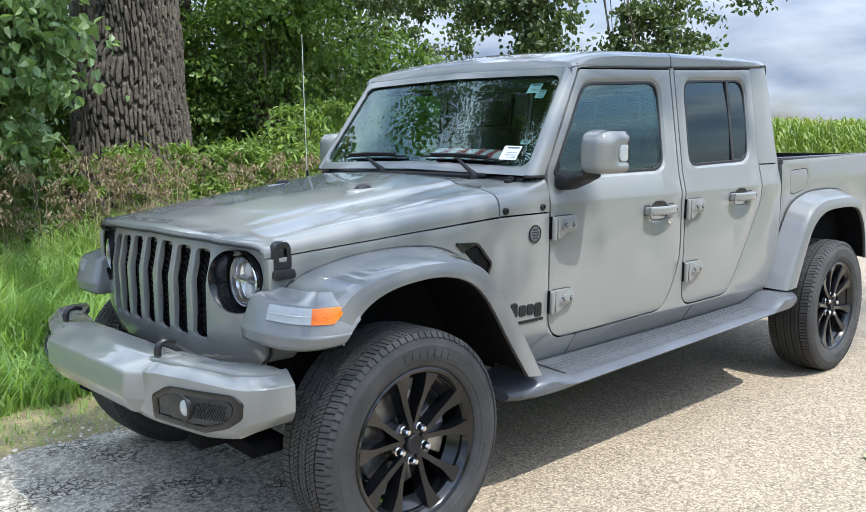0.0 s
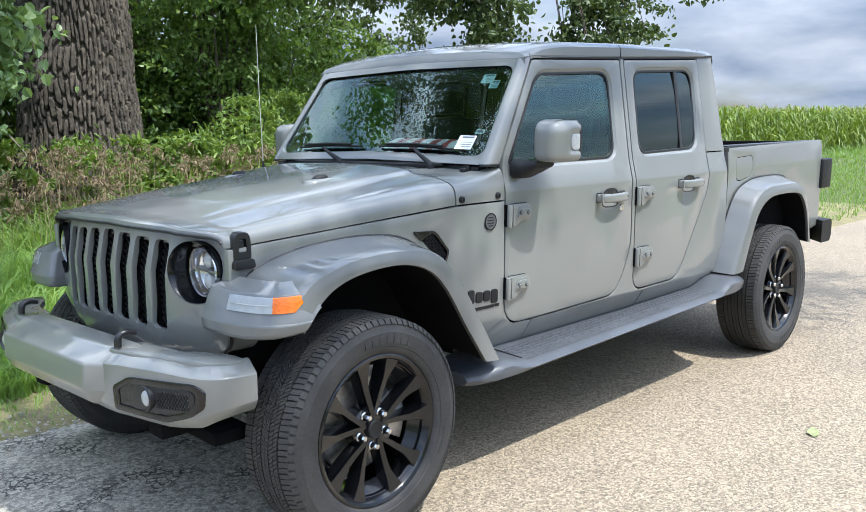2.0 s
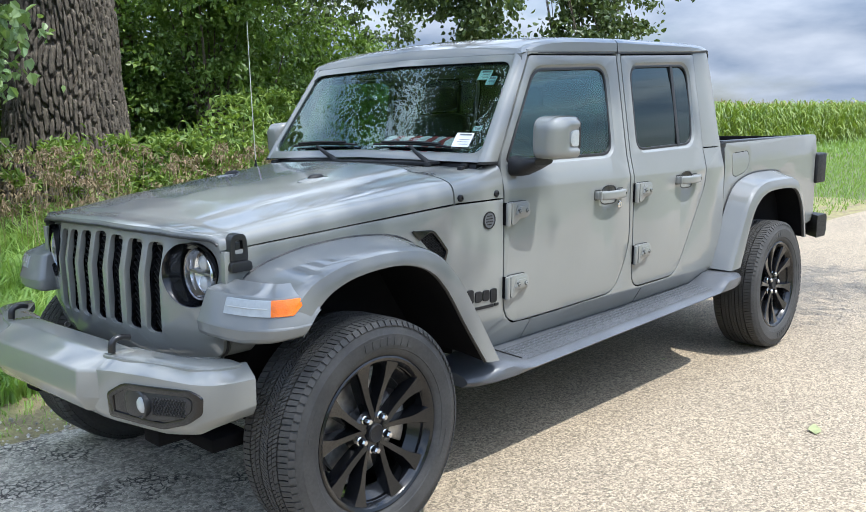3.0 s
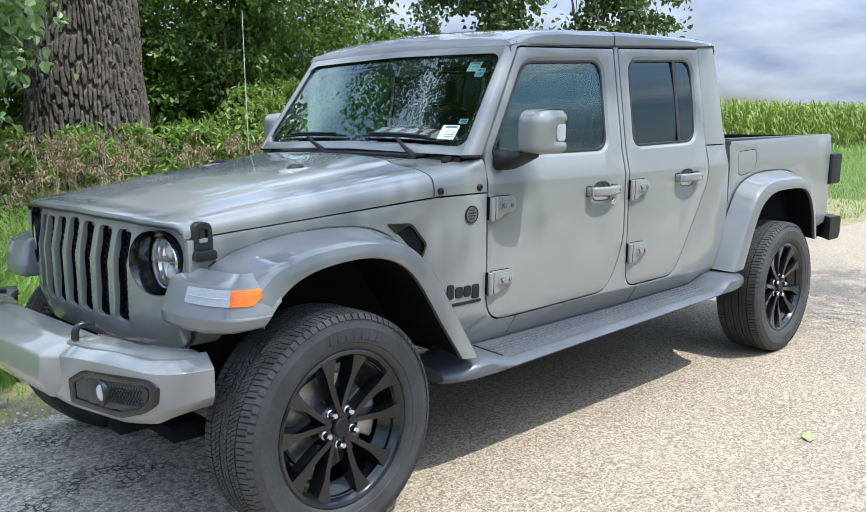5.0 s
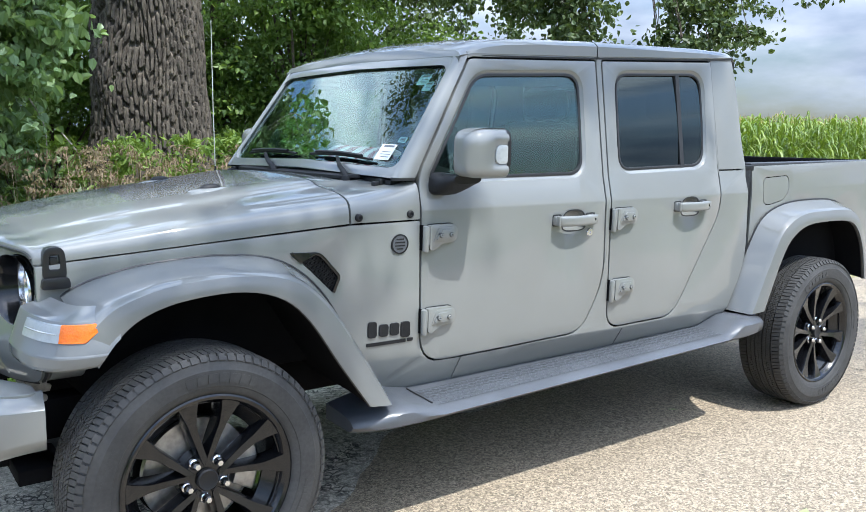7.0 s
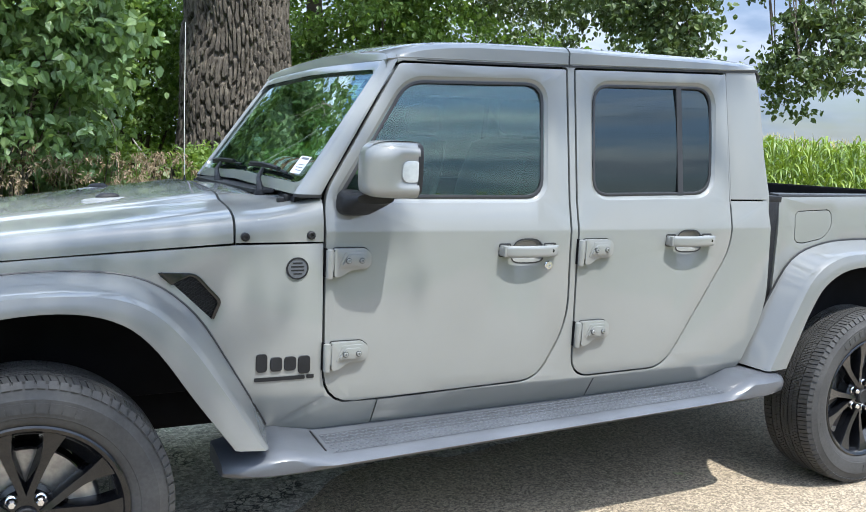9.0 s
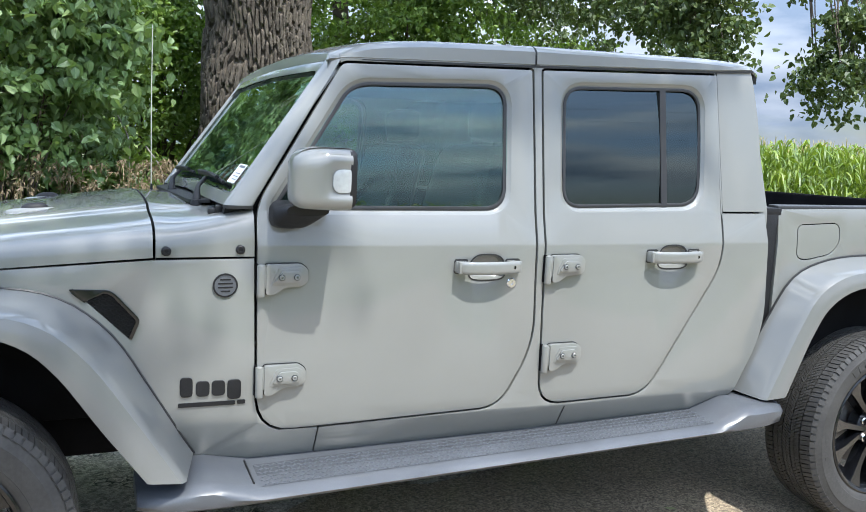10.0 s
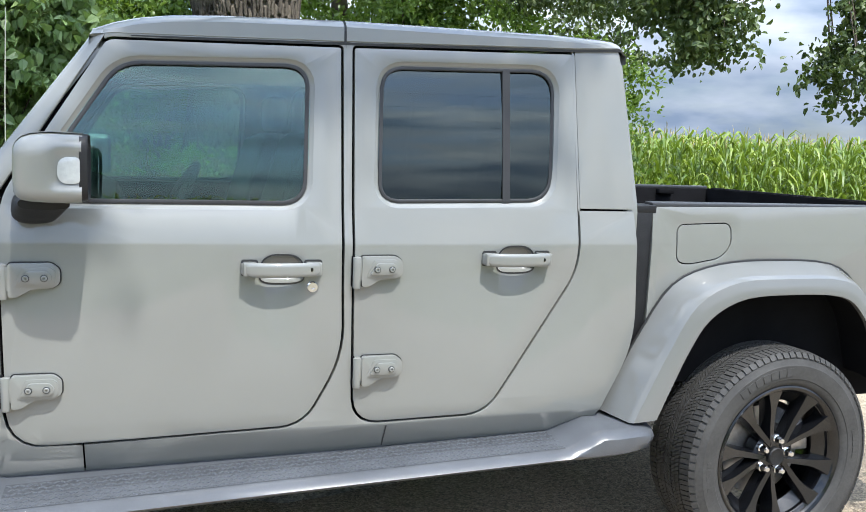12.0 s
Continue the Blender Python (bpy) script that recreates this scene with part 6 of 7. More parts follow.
LEAF_B = material("shrub_leaf", (0.155, 0.240, 0.050), rough=0.5, translucent=0.35, island=0.30)
LEAF_D = material("thicket_leaf", (0.135, 0.225, 0.055), rough=0.42, translucent=0.42, island=0.50)
FIELD = material("mown_grass_blade", (0.165, 0.270, 0.070), rough=0.55, translucent=0.42, island=0.35)
GRASS = material("grass_blade", (0.225, 0.360, 0.100), rough=0.55, translucent=0.42, island=0.35)
STRAW = material("dry_seed_head", (0.225, 0.175, 0.105), rough=0.9, translucent=0.15, island=0.35)
CORN = material("corn_leaf", (0.150, 0.225, 0.036), rough=0.45, translucent=0.30, island=0.35)
TASSEL = material("corn_tassel", (0.42, 0.36, 0.14), rough=0.8, island=0.3)
MOSS = material("mossy_soil", (0.27, 0.245, 0.10), rough=0.95, color2=(0.17, 0.135, 0.08), var_scale=5, bump=0.7, bump_scale=60, fine=0.3, fine_scale=70)


def plane_grid(x0, x1, y0, y1, nx, ny, height):
    xs, ys = np.linspace(x0, x1, nx), np.linspace(y0, y1, ny)
    X, Y = np.meshgrid(xs, ys)
    Z = np.vectorize(height)(X, Y)
    idx = np.arange(nx * ny).reshape(ny, nx)
    F = np.stack([idx[:-1, :-1], idx[:-1, 1:], idx[1:, 1:], idx[1:, :-1]], -1).reshape(-1, 4)
    return np.stack([X, Y, Z], -1).reshape(-1, 3), F


# one ground sheet to the horizon, under the road
v, f = plane_grid(-1500, 1500, -1500, 1500, 61, 61, lambda x, y: -0.03)
tagged(mesh_np("ground", v, f, SOIL), "flat farmland with soil and short grass", "ground", kind="structure")
v, f = plane_grid(-60, 220, -5.6, 1.12, 281, 36, lambda x, y: 0.0)
edge = np.array([0.10 * noise.noise((x * 0.9, 3.0, 0)) + 0.05 * noise.noise((x * 4, 9.0, 0)) for x in v[:, 0]])
v[:, 1] += np.where(v[:, 1] > 1.05, edge, 0)
tagged(mesh_np("road", v, f, ROAD), "tan chip-seal country road", "road", kind="structure")


def vnoise(x, y, z=0.0):
    return noise.noise((x, y, z))


xs = np.linspace(-12, 3.4, 150)
rows_v, rows_f = [], []
for x in xs:
    e = 0.10 * vnoise(x * 0.9, 3.0) + 0.05 * vnoise(x * 4, 9.0)
    # Inner edge pushed onto the road near the nose, its pale colour lightening the shade.
    a = -0.70 + 0.75 * min(1.0, max(0.0, (x - 0.3) / 1.4)) + max(0.0, x - 2.4) * 1.0 + 0.35 * vnoise(x * 1.1, 20.0) + 0.06 * vnoise(x * 5, 27.0)
    b = 1.10 + 0.12 * vnoise(x * 0.8, 40.0) + 0.06 * vnoise(x * 4, 47.0)
    a = min(a, b - 0.08)
    for k, y in enumerate((a, a + 0.03, (a + b) / 2, b - 0.06, b)):
        rows_v.append((x, y, (0.004, 0.008, 0.014, 0.012, -0.03)[k] + 0.006 * vnoise(x * 6, y * 6)))
for i in range(len(xs) - 1):
    for k in range(4):
        rows_f.append((i * 5 + k, i * 5 + 5 + k, i * 5 + 6 + k, i * 5 + 1 + k))
tagged(mesh_np("shoulder", rows_v, rows_f, EDGE), "broken grey gravel shoulder, widened under the truck's front to lighten the shade", "road shoulder", kind="structure")
v, f = plane_grid(-14, 14, 0.98, 3.0, 160, 20, lambda x, y: -0.012 + 0.03 * min(1, max(0, y - 1.15)) + 0.015 * noise.noise((x * 3, y * 3, 0)))
tagged(mesh_np("verge_soil", v, f, MOSS), "mossy bare soil beside the road", "verge", kind="structure")


# ---------------------------------------------------------------- plants
rng = np.random.default_rng(7)


def leaf_cloud(name, pts, size, mats, parent=None, droop=0.5, index=None, aspect=0.75, face_up=0.9):
    """Leaves folded along the midrib, one at each point, their faces turned more or less to the sky."""
    n = len(pts)
    d = rng.normal(size=(n, 3))
    d[:, 2] -= droop
    d /= np.linalg.norm(d, axis=1, keepdims=True)
    r = rng.normal(size=(n, 3)) * 0.75
    r[:, 2] += face_up
    s = np.cross(d, r)
    s /= np.linalg.norm(s, axis=1, keepdims=True) + 1e-9
    up = np.cross(s, d)
    L = size * rng.uniform(0.6, 1.3, (n, 1))
    W = L * aspect * 0.5
    p0, p1 = pts, pts + d * L - up * L * 0.10
    m1, m2 = pts + d * L * 0.26, pts + d * L * 0.66
    a1, b1 = m1 + s * W * 0.92 + up * W * 0.3, m1 - s * W * 0.92 + up * W * 0.3
    a2, b2 = m2 + s * W * 0.72 + up * W * 0.2, m2 - s * W * 0.72 + up * W * 0.2
    V = np.stack([p0, a1, a2, p1, b2, b1], 1).reshape(-1, 3)
    i = np.arange(n)[:, None] * 6
    F = np.concatenate([i + np.array([[0, 1, 2, 3]]), i + np.array([[0, 3, 4, 5]])], 1).reshape(-1, 4)
    return mesh_np(name, V, F, mats, parent, smooth=False)


def clumps(centre, radii, n_clumps, per, clump_r, seed, shell=0.55):
    """Leaf places gathered in uneven clumps within an ellipsoid, with gaps between the clumps."""
    g = np.random.default_rng(seed)
    c = g.normal(size=(n_clumps, 3))
    c /= np.linalg.norm(c, axis=1, keepdims=True)
    c *= (shell + (1 - shell) * g.uniform(0, 1, (n_clumps, 1)) ** 0.6)
    c = np.array(centre) + c * np.array(radii)
    k = g.integers(0, n_clumps, n_clumps * per)
    rr = clump_r * g.uniform(0.5, 1.3, n_clumps)
    # each clump is a flat spray that hangs a little towards its outer side
    o = g.normal(size=(len(k), 3)) * rr[k][:, None] * np.array([1.15, 1.15, 0.36])
    out = c - np.array(centre)
    out = out / (np.linalg.norm(out, axis=1, keepdims=True) + 1e-6)
    o[:, 2] -= 0.55 * (o * out[k] * np.array([1, 1, 0])).sum(1)
    return c[k] + o, c


def branch_mesh(name, lines, mat, parent, n=7):
    bm = bmesh.new()
    for pts, r0, r1 in lines:
        path = smooth_path(pts, max(6, len(pts) * 3))
        tube(bm, path, [r0 + (r1 - r0) * i / (len(path) - 1) for i in range(len(path))], n)
    return part(name, bm, mat, parent, sharp=70)


# the big cottonwood
tree = thing("tree", "old cottonwood with thick furrowed bark and hanging leafy boughs", "tree", at=(2.607, 7.0, 0))
T0 = Vector((2.607, 7.0, 0))


def trunk_mesh():
    """A trunk clad in upright, uneven plates of bark with deep furrows between them."""
    z0, z1 = -0.1, 6.2
    zs = np.concatenate([np.linspace(z0, 0.5, 14), np.linspace(0.51, 3.3, 270), np.linspace(3.33, z1, 50)])
    an = np.concatenate([np.linspace(math.pi - 0.3, 2 * math.pi + 0.3, 520), np.linspace(2 * math.pi + 0.33, 3 * math.pi - 0.33, 60)])
    nz, na = len(zs), len(an)
    g = np.random.default_rng(19)
    nc, nr = 84, 22
    cu = (np.arange(nc)[:, None] + 0.5 + g.uniform(-0.20, 0.20, (nc, nr))) / nc
    cz = (np.arange(nr)[None, :] + 0.5 + 0.5 * (np.arange(nc)[:, None] % 2) + g.uniform(-0.38, 0.38, (nc, nr))) / nr
    ch = g.uniform(-0.008, 0.010, (nc, nr))
    zz, aa = np.meshgrid(zs, an, indexing="ij")
    wob = np.sin(3 * aa + 1.7 * zz) * 0.4 + np.sin(5 * aa - 2.9 * zz + 1.0) * 0.3 + np.sin(2 * aa + 5.1 * zz + 2.0) * 0.25 + np.sin(9 * aa + 7.0 * zz) * 0.15
    u = (aa / (2 * np.pi) + 0.012 * wob + g.normal(0, 0.0006, aa.shape)) % 1.0
    v = (zz - z0) / (z1 - z0) + 0.010 * np.roll(wob, 60, 1) + g.normal(0, 0.0006, aa.shape)
    iu, iv = np.floor(u * nc).astype(int), np.floor(v * nr - 0.25).astype(int)
    best, second, height = np.full(u.shape, 9.0), np.full(u.shape, 9.0), np.zeros(u.shape)
    for du in (-1, 0, 1):
        for dv in (-2, -1, 0, 1, 2):
            ci, ri = (iu + du) % nc, np.clip(iv + dv, 0, nr - 1)
            dx = np.abs(u - cu[ci, ri])
            dx = np.minimum(dx, 1 - dx) * nc
            dz = np.abs(v - cz[ci, ri]) * nr * 0.95
            d = (dx ** 3.6 + dz ** 3.6) ** (1 / 3.6)
            closer = d < best
            second = np.where(closer, best, np.where((d < second) & (d > best + 1e-9), d, second))
            height = np.where(closer, ch[ci, ri], height)
            best = np.where(closer, d, best)
    gap = np.clip((second - best - 0.04) / 0.24, 0, 1)
    plate = gap * gap * (3 - 2 * gap)
    r0 = np.interp(zz, (-0.1, 0.4, 0.9, 1.5, 2.4, 2.9, 3.5, 4.6, 6.2), (0.98, 0.80, 0.70, 0.645, 0.60, 0.56, 0.58, 0.74, 0.70))
    burl = 0.16 * np.exp(-((zz - 3.05) / 0.28) ** 2) * np.exp(-((((aa - 3.75) + np.pi) % (2 * np.pi) - np.pi) / 0.42) ** 2)
    rr = r0 * (1 + 0.05 * wob) - 0.008 + 0.046 * plate + height * plate + burl * (1 + 0.7 * wob) + g.normal(0, 0.0022, u.shape)
    V = np.stack([rr * np.cos(aa) + 0.02 * zz - 0.02, rr * np.sin(aa), zz], -1)
    idx = np.arange(nz * na).reshape(nz, na)
    nxt = np.roll(idx, -1, axis=1)
    F = np.stack([idx[:-1], nxt[:-1], nxt[1:], idx[1:]], -1).reshape(-1, 4)
    return V.reshape(-1, 3), F


v, f = trunk_mesh()
mesh_np("trunk", v, f, BARK, tree)
limbs = [([(0.1, 0, 5.2), (-0.8, 0.8, 7.0), (-1.8, 1.6, 9.0), (-2.8, 2.0, 10.6)], 0.48, 0.10), ([(0.1, 0, 5.4), (0.8, 0.1, 7.5), (1.2, -0.4, 10.0), (1.4, -0.6, 12.5)], 0.50, 0.10),
         ([(0.2, 0, 4.9), (2.0, -0.6, 6.3), (4.6, -1.4, 6.9), (7.4, -2.6, 6.2)], 0.36, 0.07), ([(0.2, -0.1, 5.4), (1.6, -2.2, 7.2), (3.0, -4.8, 8.2), (4.2, -7.4, 8.0), (4.6, -10.3, 6.8)], 0.34, 0.06),
         ([(-0.2, 0.2, 5.4), (-1.6, 0.2, 7.6), (-3.2, -0.4, 9.6), (-4.8, -1.2, 11.0)], 0.16, 0.04), ([(0, 0.2, 5.0), (0.6, 1.8, 7.0), (1.0, 3.6, 9.0)], 0.34, 0.08),
         ([(0.2, -0.2, 5.6), (-0.4, -3.0, 7.6), (-1.4, -6.4, 8.4), (-2.3, -10.1, 7.8)], 0.30, 0.06)]
branch_mesh("limbs", limbs, BARK, tree, 10)
crown = []
seed = 100
for k, (pts, r0, r1) in enumerate(limbs):
    path = smooth_path(pts, 14)
    for p in path[5:]:
        seed += 1
        q, _ = clumps(p, (0.8, 0.8, 0.6) if k == 6 else (1.5, 1.5, 1.1), (2, 2, 2, 4, 2, 1, 3)[k], 60 if k == 2 else 130, 0.24, seed, 0.35)
        crown.append(q)
for centre, radii, nc, per, sd in (((-4.6, -1.7, 10.0), (2.3, 1.9, 1.5), 110, 110, 74), ((-3.2, -2.6, 8.1), (0.8, 0.7, 0.5), 12, 80, 76), ((-4.1, -1.0, 8.7), (0.85, 0.8, 0.7), 45, 100, 77), ((-3.05, -1.0, 6.6), (0.30, 0.5, 0.55), 14, 80, 78), ((3.5, -11.2, 6.8), (1.6, 0.50, 0.3), 20, 120, 73)):
    crown.append(clumps(centre, radii, nc, per, 0.22, sd, 0.3)[0])
# tight sprays added out of view over the road: they shade the hood but for one gap, and dapple the cab's front
g = np.random.default_rng(71)
for sx in np.arange(-0.62, 0.98, 0.135):
    for sy in np.arange(-1.40, 0.80, 0.135):
        hx, hy = sx + g.normal() * 0.035, sy + g.normal() * 0.035
        if ((hx + 0.04) / 0.44) ** 2 + ((hy + 0.34) / 0.40) ** 2 < 1.0 or g.random() < 0.10 or (hx < -0.1 and hy < -0.45 and g.random() < 0.4) or (hy < -0.85 and (hx > 0.72 - 0.25 * (hy < -1.15) or g.random() < 0.18)) or (hx > 0.78 and hy < -0.62):
            continue
        up = 6.3 + g.normal() * 0.25
        at = np.array((hx, hy, 1.2)) + np.array(SUN_DIR) * (up / SUN_DIR.z) - np.array(T0)
        crown.append(at + g.normal(size=(34, 3)) * np.array((0.075, 0.075, 0.05)))
# One more unseen spray, added only to shade the near door mirror.
crown.append(np.array((1.05, -0.80, 1.2)) + np.array(SUN_DIR) * (6.2 / SUN_DIR.z) - np.array(T0) + g.normal(size=(50, 3)) * np.array((0.085, 0.06, 0.05)))
crown.append(clumps((-0.35, -10.25, 7.7), (1.35, 0.50, 0.3), 24, 75, 0.12, 79, 0.3)[0])
crown.append(clumps((-0.20, -10.79, 7.6), (1.30, 0.08, 0.15), 26, 60, 0.075, 80, 0.1)[0])
leaf_cloud("crown", np.concatenate(crown), 0.070, LEAF, tree, droop=0.7)



def tuft_lines(start, centres, r0, seed):
    """Twigs from one bough's start to its clumps."""
    g = np.random.default_rng(seed)
    out = []
    for c in centres:
        mid = (Vector(start) + Vector(c)) / 2 + Vector((g.normal() * 0.15, g.normal() * 0.15, 0.25))
        out.append(([start, mid, tuple(c)], r0, 0.004))
    return out


# boughs that hang from the big tree into view
hang_pts, hang_lines = [], []
for start, centre, radii, nc, per, sd in (((7.0, 5.7, 6.8), (7.05, 4.40, 2.98), (0.46, 0.55, 0.62), 32, 50, 1), ((6.6, 5.6, 6.9), (6.85, 4.6, 3.35), (0.7, 0.7, 0.55), 26, 46, 2),
                                          ((6.8, 5.9, 6.8), (7.2, 5.3, 3.5), (0.8, 0.8, 0.6), 28, 46, 3), ((6.0, 6.2, 6.6), (6.3, 6.0, 3.55), (0.9, 0.8, 0.6), 30, 46, 4),
                                          ((5.8, 6.6, 6.6), (6.1, 7.1, 3.9), (1.0, 0.8, 0.7), 30, 46, 5), ((8.6, 5.0, 6.4), (8.78, 4.05, 2.72), (0.42, 0.5, 0.78), 34, 48, 6),
                                          ((9.0, 4.9, 6.3), (9.25, 3.75, 3.0), (0.55, 0.6, 0.62), 30, 46, 7), ((9.8, 4.4, 6.2), (10.6, 3.3, 3.65), (0.45, 0.4, 0.42), 12, 40, 11), ((9.4, 4.8, 6.2), (9.2, 4.6, 4.05), (1.0, 0.9, 0.55), 26, 42, 8), ((4.8, 6.4, 6.2), (5.2, 6.3, 4.0), (0.9, 0.7, 0.55), 26, 46, 9), ((7.6, 7.6, 6.6), (8.5, 8.3, 3.45), (1.9, 0.8, 0.75), 40, 60, 10)):
    q, c = clumps(centre, radii, nc, int(per * 1.2), 0.12, 300 + sd, 0.25)
    hang_pts.append(q)
    hang_lines += tuft_lines(start, c[::2], 0.022, sd)
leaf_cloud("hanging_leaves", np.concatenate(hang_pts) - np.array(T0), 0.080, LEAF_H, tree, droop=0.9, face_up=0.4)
tagged(branch_mesh("bough", [([Vector(p) - T0 for p in pts], r0, r1) for pts, r0, r1 in hang_lines], TWIG, tree, 5), kind="stuff")


def bush(name, label, category, centre, radii, nc, per, size, mat, sd, clump=0.16, stem=0.02, group="", shell=0.5, droop=0.5, aspect=0.75):
    """A leafy shrub or young tree: stems from the ground and uneven clumps of leaves."""
    centre = (centre[0] + 0.18, centre[1] * 0.90 + 0.05, centre[2])
    base = Vector((centre[0], centre[1], -0.02))
    t = thing(name, label, category, group, at=base)
    q, c = clumps(centre, radii, nc, per, clump, sd, shell)
    q = q[q[:, 2] > 0.02]
    leaf_cloud("leaves", q - np.array(base), size, mat, t, droop=droop, aspect=aspect)
    g = np.random.default_rng(sd)
    lines = []
    for k in range(0, nc, max(2, nc // 9)):
        e = Vector(c[k]) - base
        lines.append(([(g.normal() * 0.06, g.normal() * 0.06, 0), (e.x * 0.35, e.y * 0.35, e.z * 0.55), tuple(e)], stem, 0.004))
    tagged(branch_mesh("stem", lines, TWIG, t, 5), kind="stuff")
    return t


sd = 500
for c, r, nc, per in (((-0.12, 5.3, 2.6), (1.05, 0.75, 1.5), 96, 100), ((-1.7, 5.7, 2.5), (1.3, 0.9, 1.9), 80, 90), ((-0.25, 6.0, 3.4), (0.9, 0.8, 0.5), 34, 90), ((-3.4, 6.2, 2.5), (1.6, 1.0, 2.0), 50, 70), ((0.15, 6.6, 1.3), (0.95, 0.6, 1.1), 56, 90)):
    sd += 1
    t = bush("young_tree", "young cottonwood with broad pale green leaves", "young tree", c, r, int(nc * 1.15), per, 0.096, LEAF_Y, sd, 0.17, 0.02, "young trees beside the trunk", 0.35, 0.9)
    # bare pale twigs among the leaves
    g = np.random.default_rng(sd)
    lines = []
    for k in range(5):
        p = np.array((g.normal() * r[0] * 0.5, -r[1] * 1.05, c[2] + g.uniform(0, 0.6) * r[2]))
        q = p + np.array((g.normal() * 0.25, -0.05, -g.uniform(0.4, 0.8)))
        lines.append(([tuple(p), tuple((p + q) / 2 + np.array((0.06, -0.03, 0.12))), tuple(q)], 0.008, 0.003))
    tagged(branch_mesh("bare_twigs", lines, DRY, t, 5), kind="stuff")
for c, r, nc, per in (((2.65, 5.35, 0.72), (0.80, 0.40, 0.48), 46, 90), ((1.75, 5.85, 0.80), (0.70, 0.45, 0.45), 40, 90), ((3.5, 5.6, 0.90), (0.8, 0.5, 0.62), 46, 90), ((0.7, 6.0, 0.75), (0.7, 0.5, 0.5), 34, 90), ((4.5, 5.9, 0.9), (0.8, 0.5, 0.7), 40, 90), ((5.6, 6.2, 0.9), (0.8, 0.6, 0.8), 40, 90), ((3.15, 5.0, 0.62), (0.45, 0.35, 0.36), 30, 80)):
    sd += 1
    bush("shrub", "low bright green leafy shrub under the trees", "shrub", (c[0], c[1], c[2] * 1.12), (r[0], r[1], r[2] * 1.35), int(nc * (0.9 if c[0] > 2.4 else 0.55)), per, 0.085, LEAF_B, sd, 0.095, 0.012, "shrubs under the trees", 0.45, 0.2, aspect=0.42)
for c, r, nc, per in (((4.3, 9.6, 2.6), (1.5, 1.1, 2.6), 110, 120), ((6.0, 9.4, 2.2), (1.4, 1.2, 1.9), 92, 120), ((3.95, 8.5, 1.7), (0.75, 0.7, 1.6), 60, 110), ((5.2, 8.0, 1.6), (1.0, 0.7, 1.5), 70, 110), ((7.5, 9.0, 2.4), (1.0, 0.9, 0.8), 40, 110),
                      ((1.2, 10.2, 2.0), (1.5, 1.0, 2.0), 66, 90), ((-1.2, 9.6, 2.6), (1.7, 1.2, 2.6), 90, 90), ((-4.0, 9.5, 2.8), (2.0, 1.4, 2.8), 90, 70), ((3.0, 10.6, 3.2), (1.4, 1.0, 2.8), 80, 110), ((-0.2, 8.0, 1.8), (1.4, 0.7, 1.7), 66, 90), ((6.4, 7.2, 1.2), (0.9, 0.7, 1.1), 56, 100), ((4.5, 7.9, 3.3), (0.8, 0.6, 0.8), 46, 110), ((1.55, 9.3, 2.3), (1.0, 0.7, 1.9), 80, 110), ((0.3, 8.9, 2.9), (1.1, 0.7, 1.4), 70, 100)):
    sd += 1
    t = bush("thicket_tree", "dense dark green maple in the hedgerow", "tree", c, r, nc, int(per * 1.3), 0.074, LEAF_D, sd, 0.22, 0.05, "hedgerow thicket", 0.3, 0.5)
    if abs(c[0] - 3.95) < 0.01:
        branch_mesh("trunk", [([(-0.12, 0.4, -0.05), (-0.14, 0.42, 1.2), (-0.10, 0.4, 2.4), (-0.22, 0.42, 4.2)], 0.15, 0.10)], TWIG, t, 12)


def ribbons(paths, widths, sides):
    """Strips along paths (n, k, 3) with half widths (n, k) to the given sides (n, 3)."""
    n, k, _ = paths.shape
    off = sides[:, None, :] * widths[:, :, None]
    V = np.stack([paths - off, paths + off], 2).reshape(-1, 3)
    base = np.arange(n)[:, None] * (2 * k) + np.arange(k - 1)[None, :] * 2
    F = np.stack([base, base + 1, base + 3, base + 2], -1).reshape(-1, 4)
    return V, F


def blades(n, x0, x1, y0, y1, h_of, width, seed, power=1.0):
    """Grass blades that bend over at the tip."""
    g = np.random.default_rng(seed)
    x = g.uniform(x0, x1, n)
    y = y0 + (y1 - y0) * g.uniform(0, 1, n) ** power
    h = h_of(x, y) * g.uniform(0.55, 1.25, n)
    a = g.uniform(0, 2 * np.pi, n)
    lean = h * g.uniform(0.25, 1.05, n)
    d = np.stack([np.cos(a), np.sin(a), np.zeros(n)], 1)
    base = np.stack([x, y, np.full(n, -0.02)], 1)
    up = np.array([0, 0, 1.0])
    pts = np.stack([base, base + up * (h * 0.45)[:, None] + d * (lean * 0.15)[:, None], base + up * (h * 0.82)[:, None] + d * (lean * 0.5)[:, None], base + up * (h * 0.95)[:, None] + d * lean[:, None]], 1)
    w = width * g.uniform(0.6, 1.4, n)
    W = np.stack([w, w * 0.9, w * 0.55, w * 0.08], 1)
    b = a + np.pi / 2 + g.normal(0, 0.5, n)
    return ribbons(pts, W, np.stack([np.cos(b), np.sin(b), np.zeros(n)], 1))


def joined(parts_vf):
    V, F, o = [], [], 0
    for v, f in parts_vf:
        V.append(v)
        F.append(f + o)
        o += len(v)
    return np.concatenate(V), np.concatenate(F)


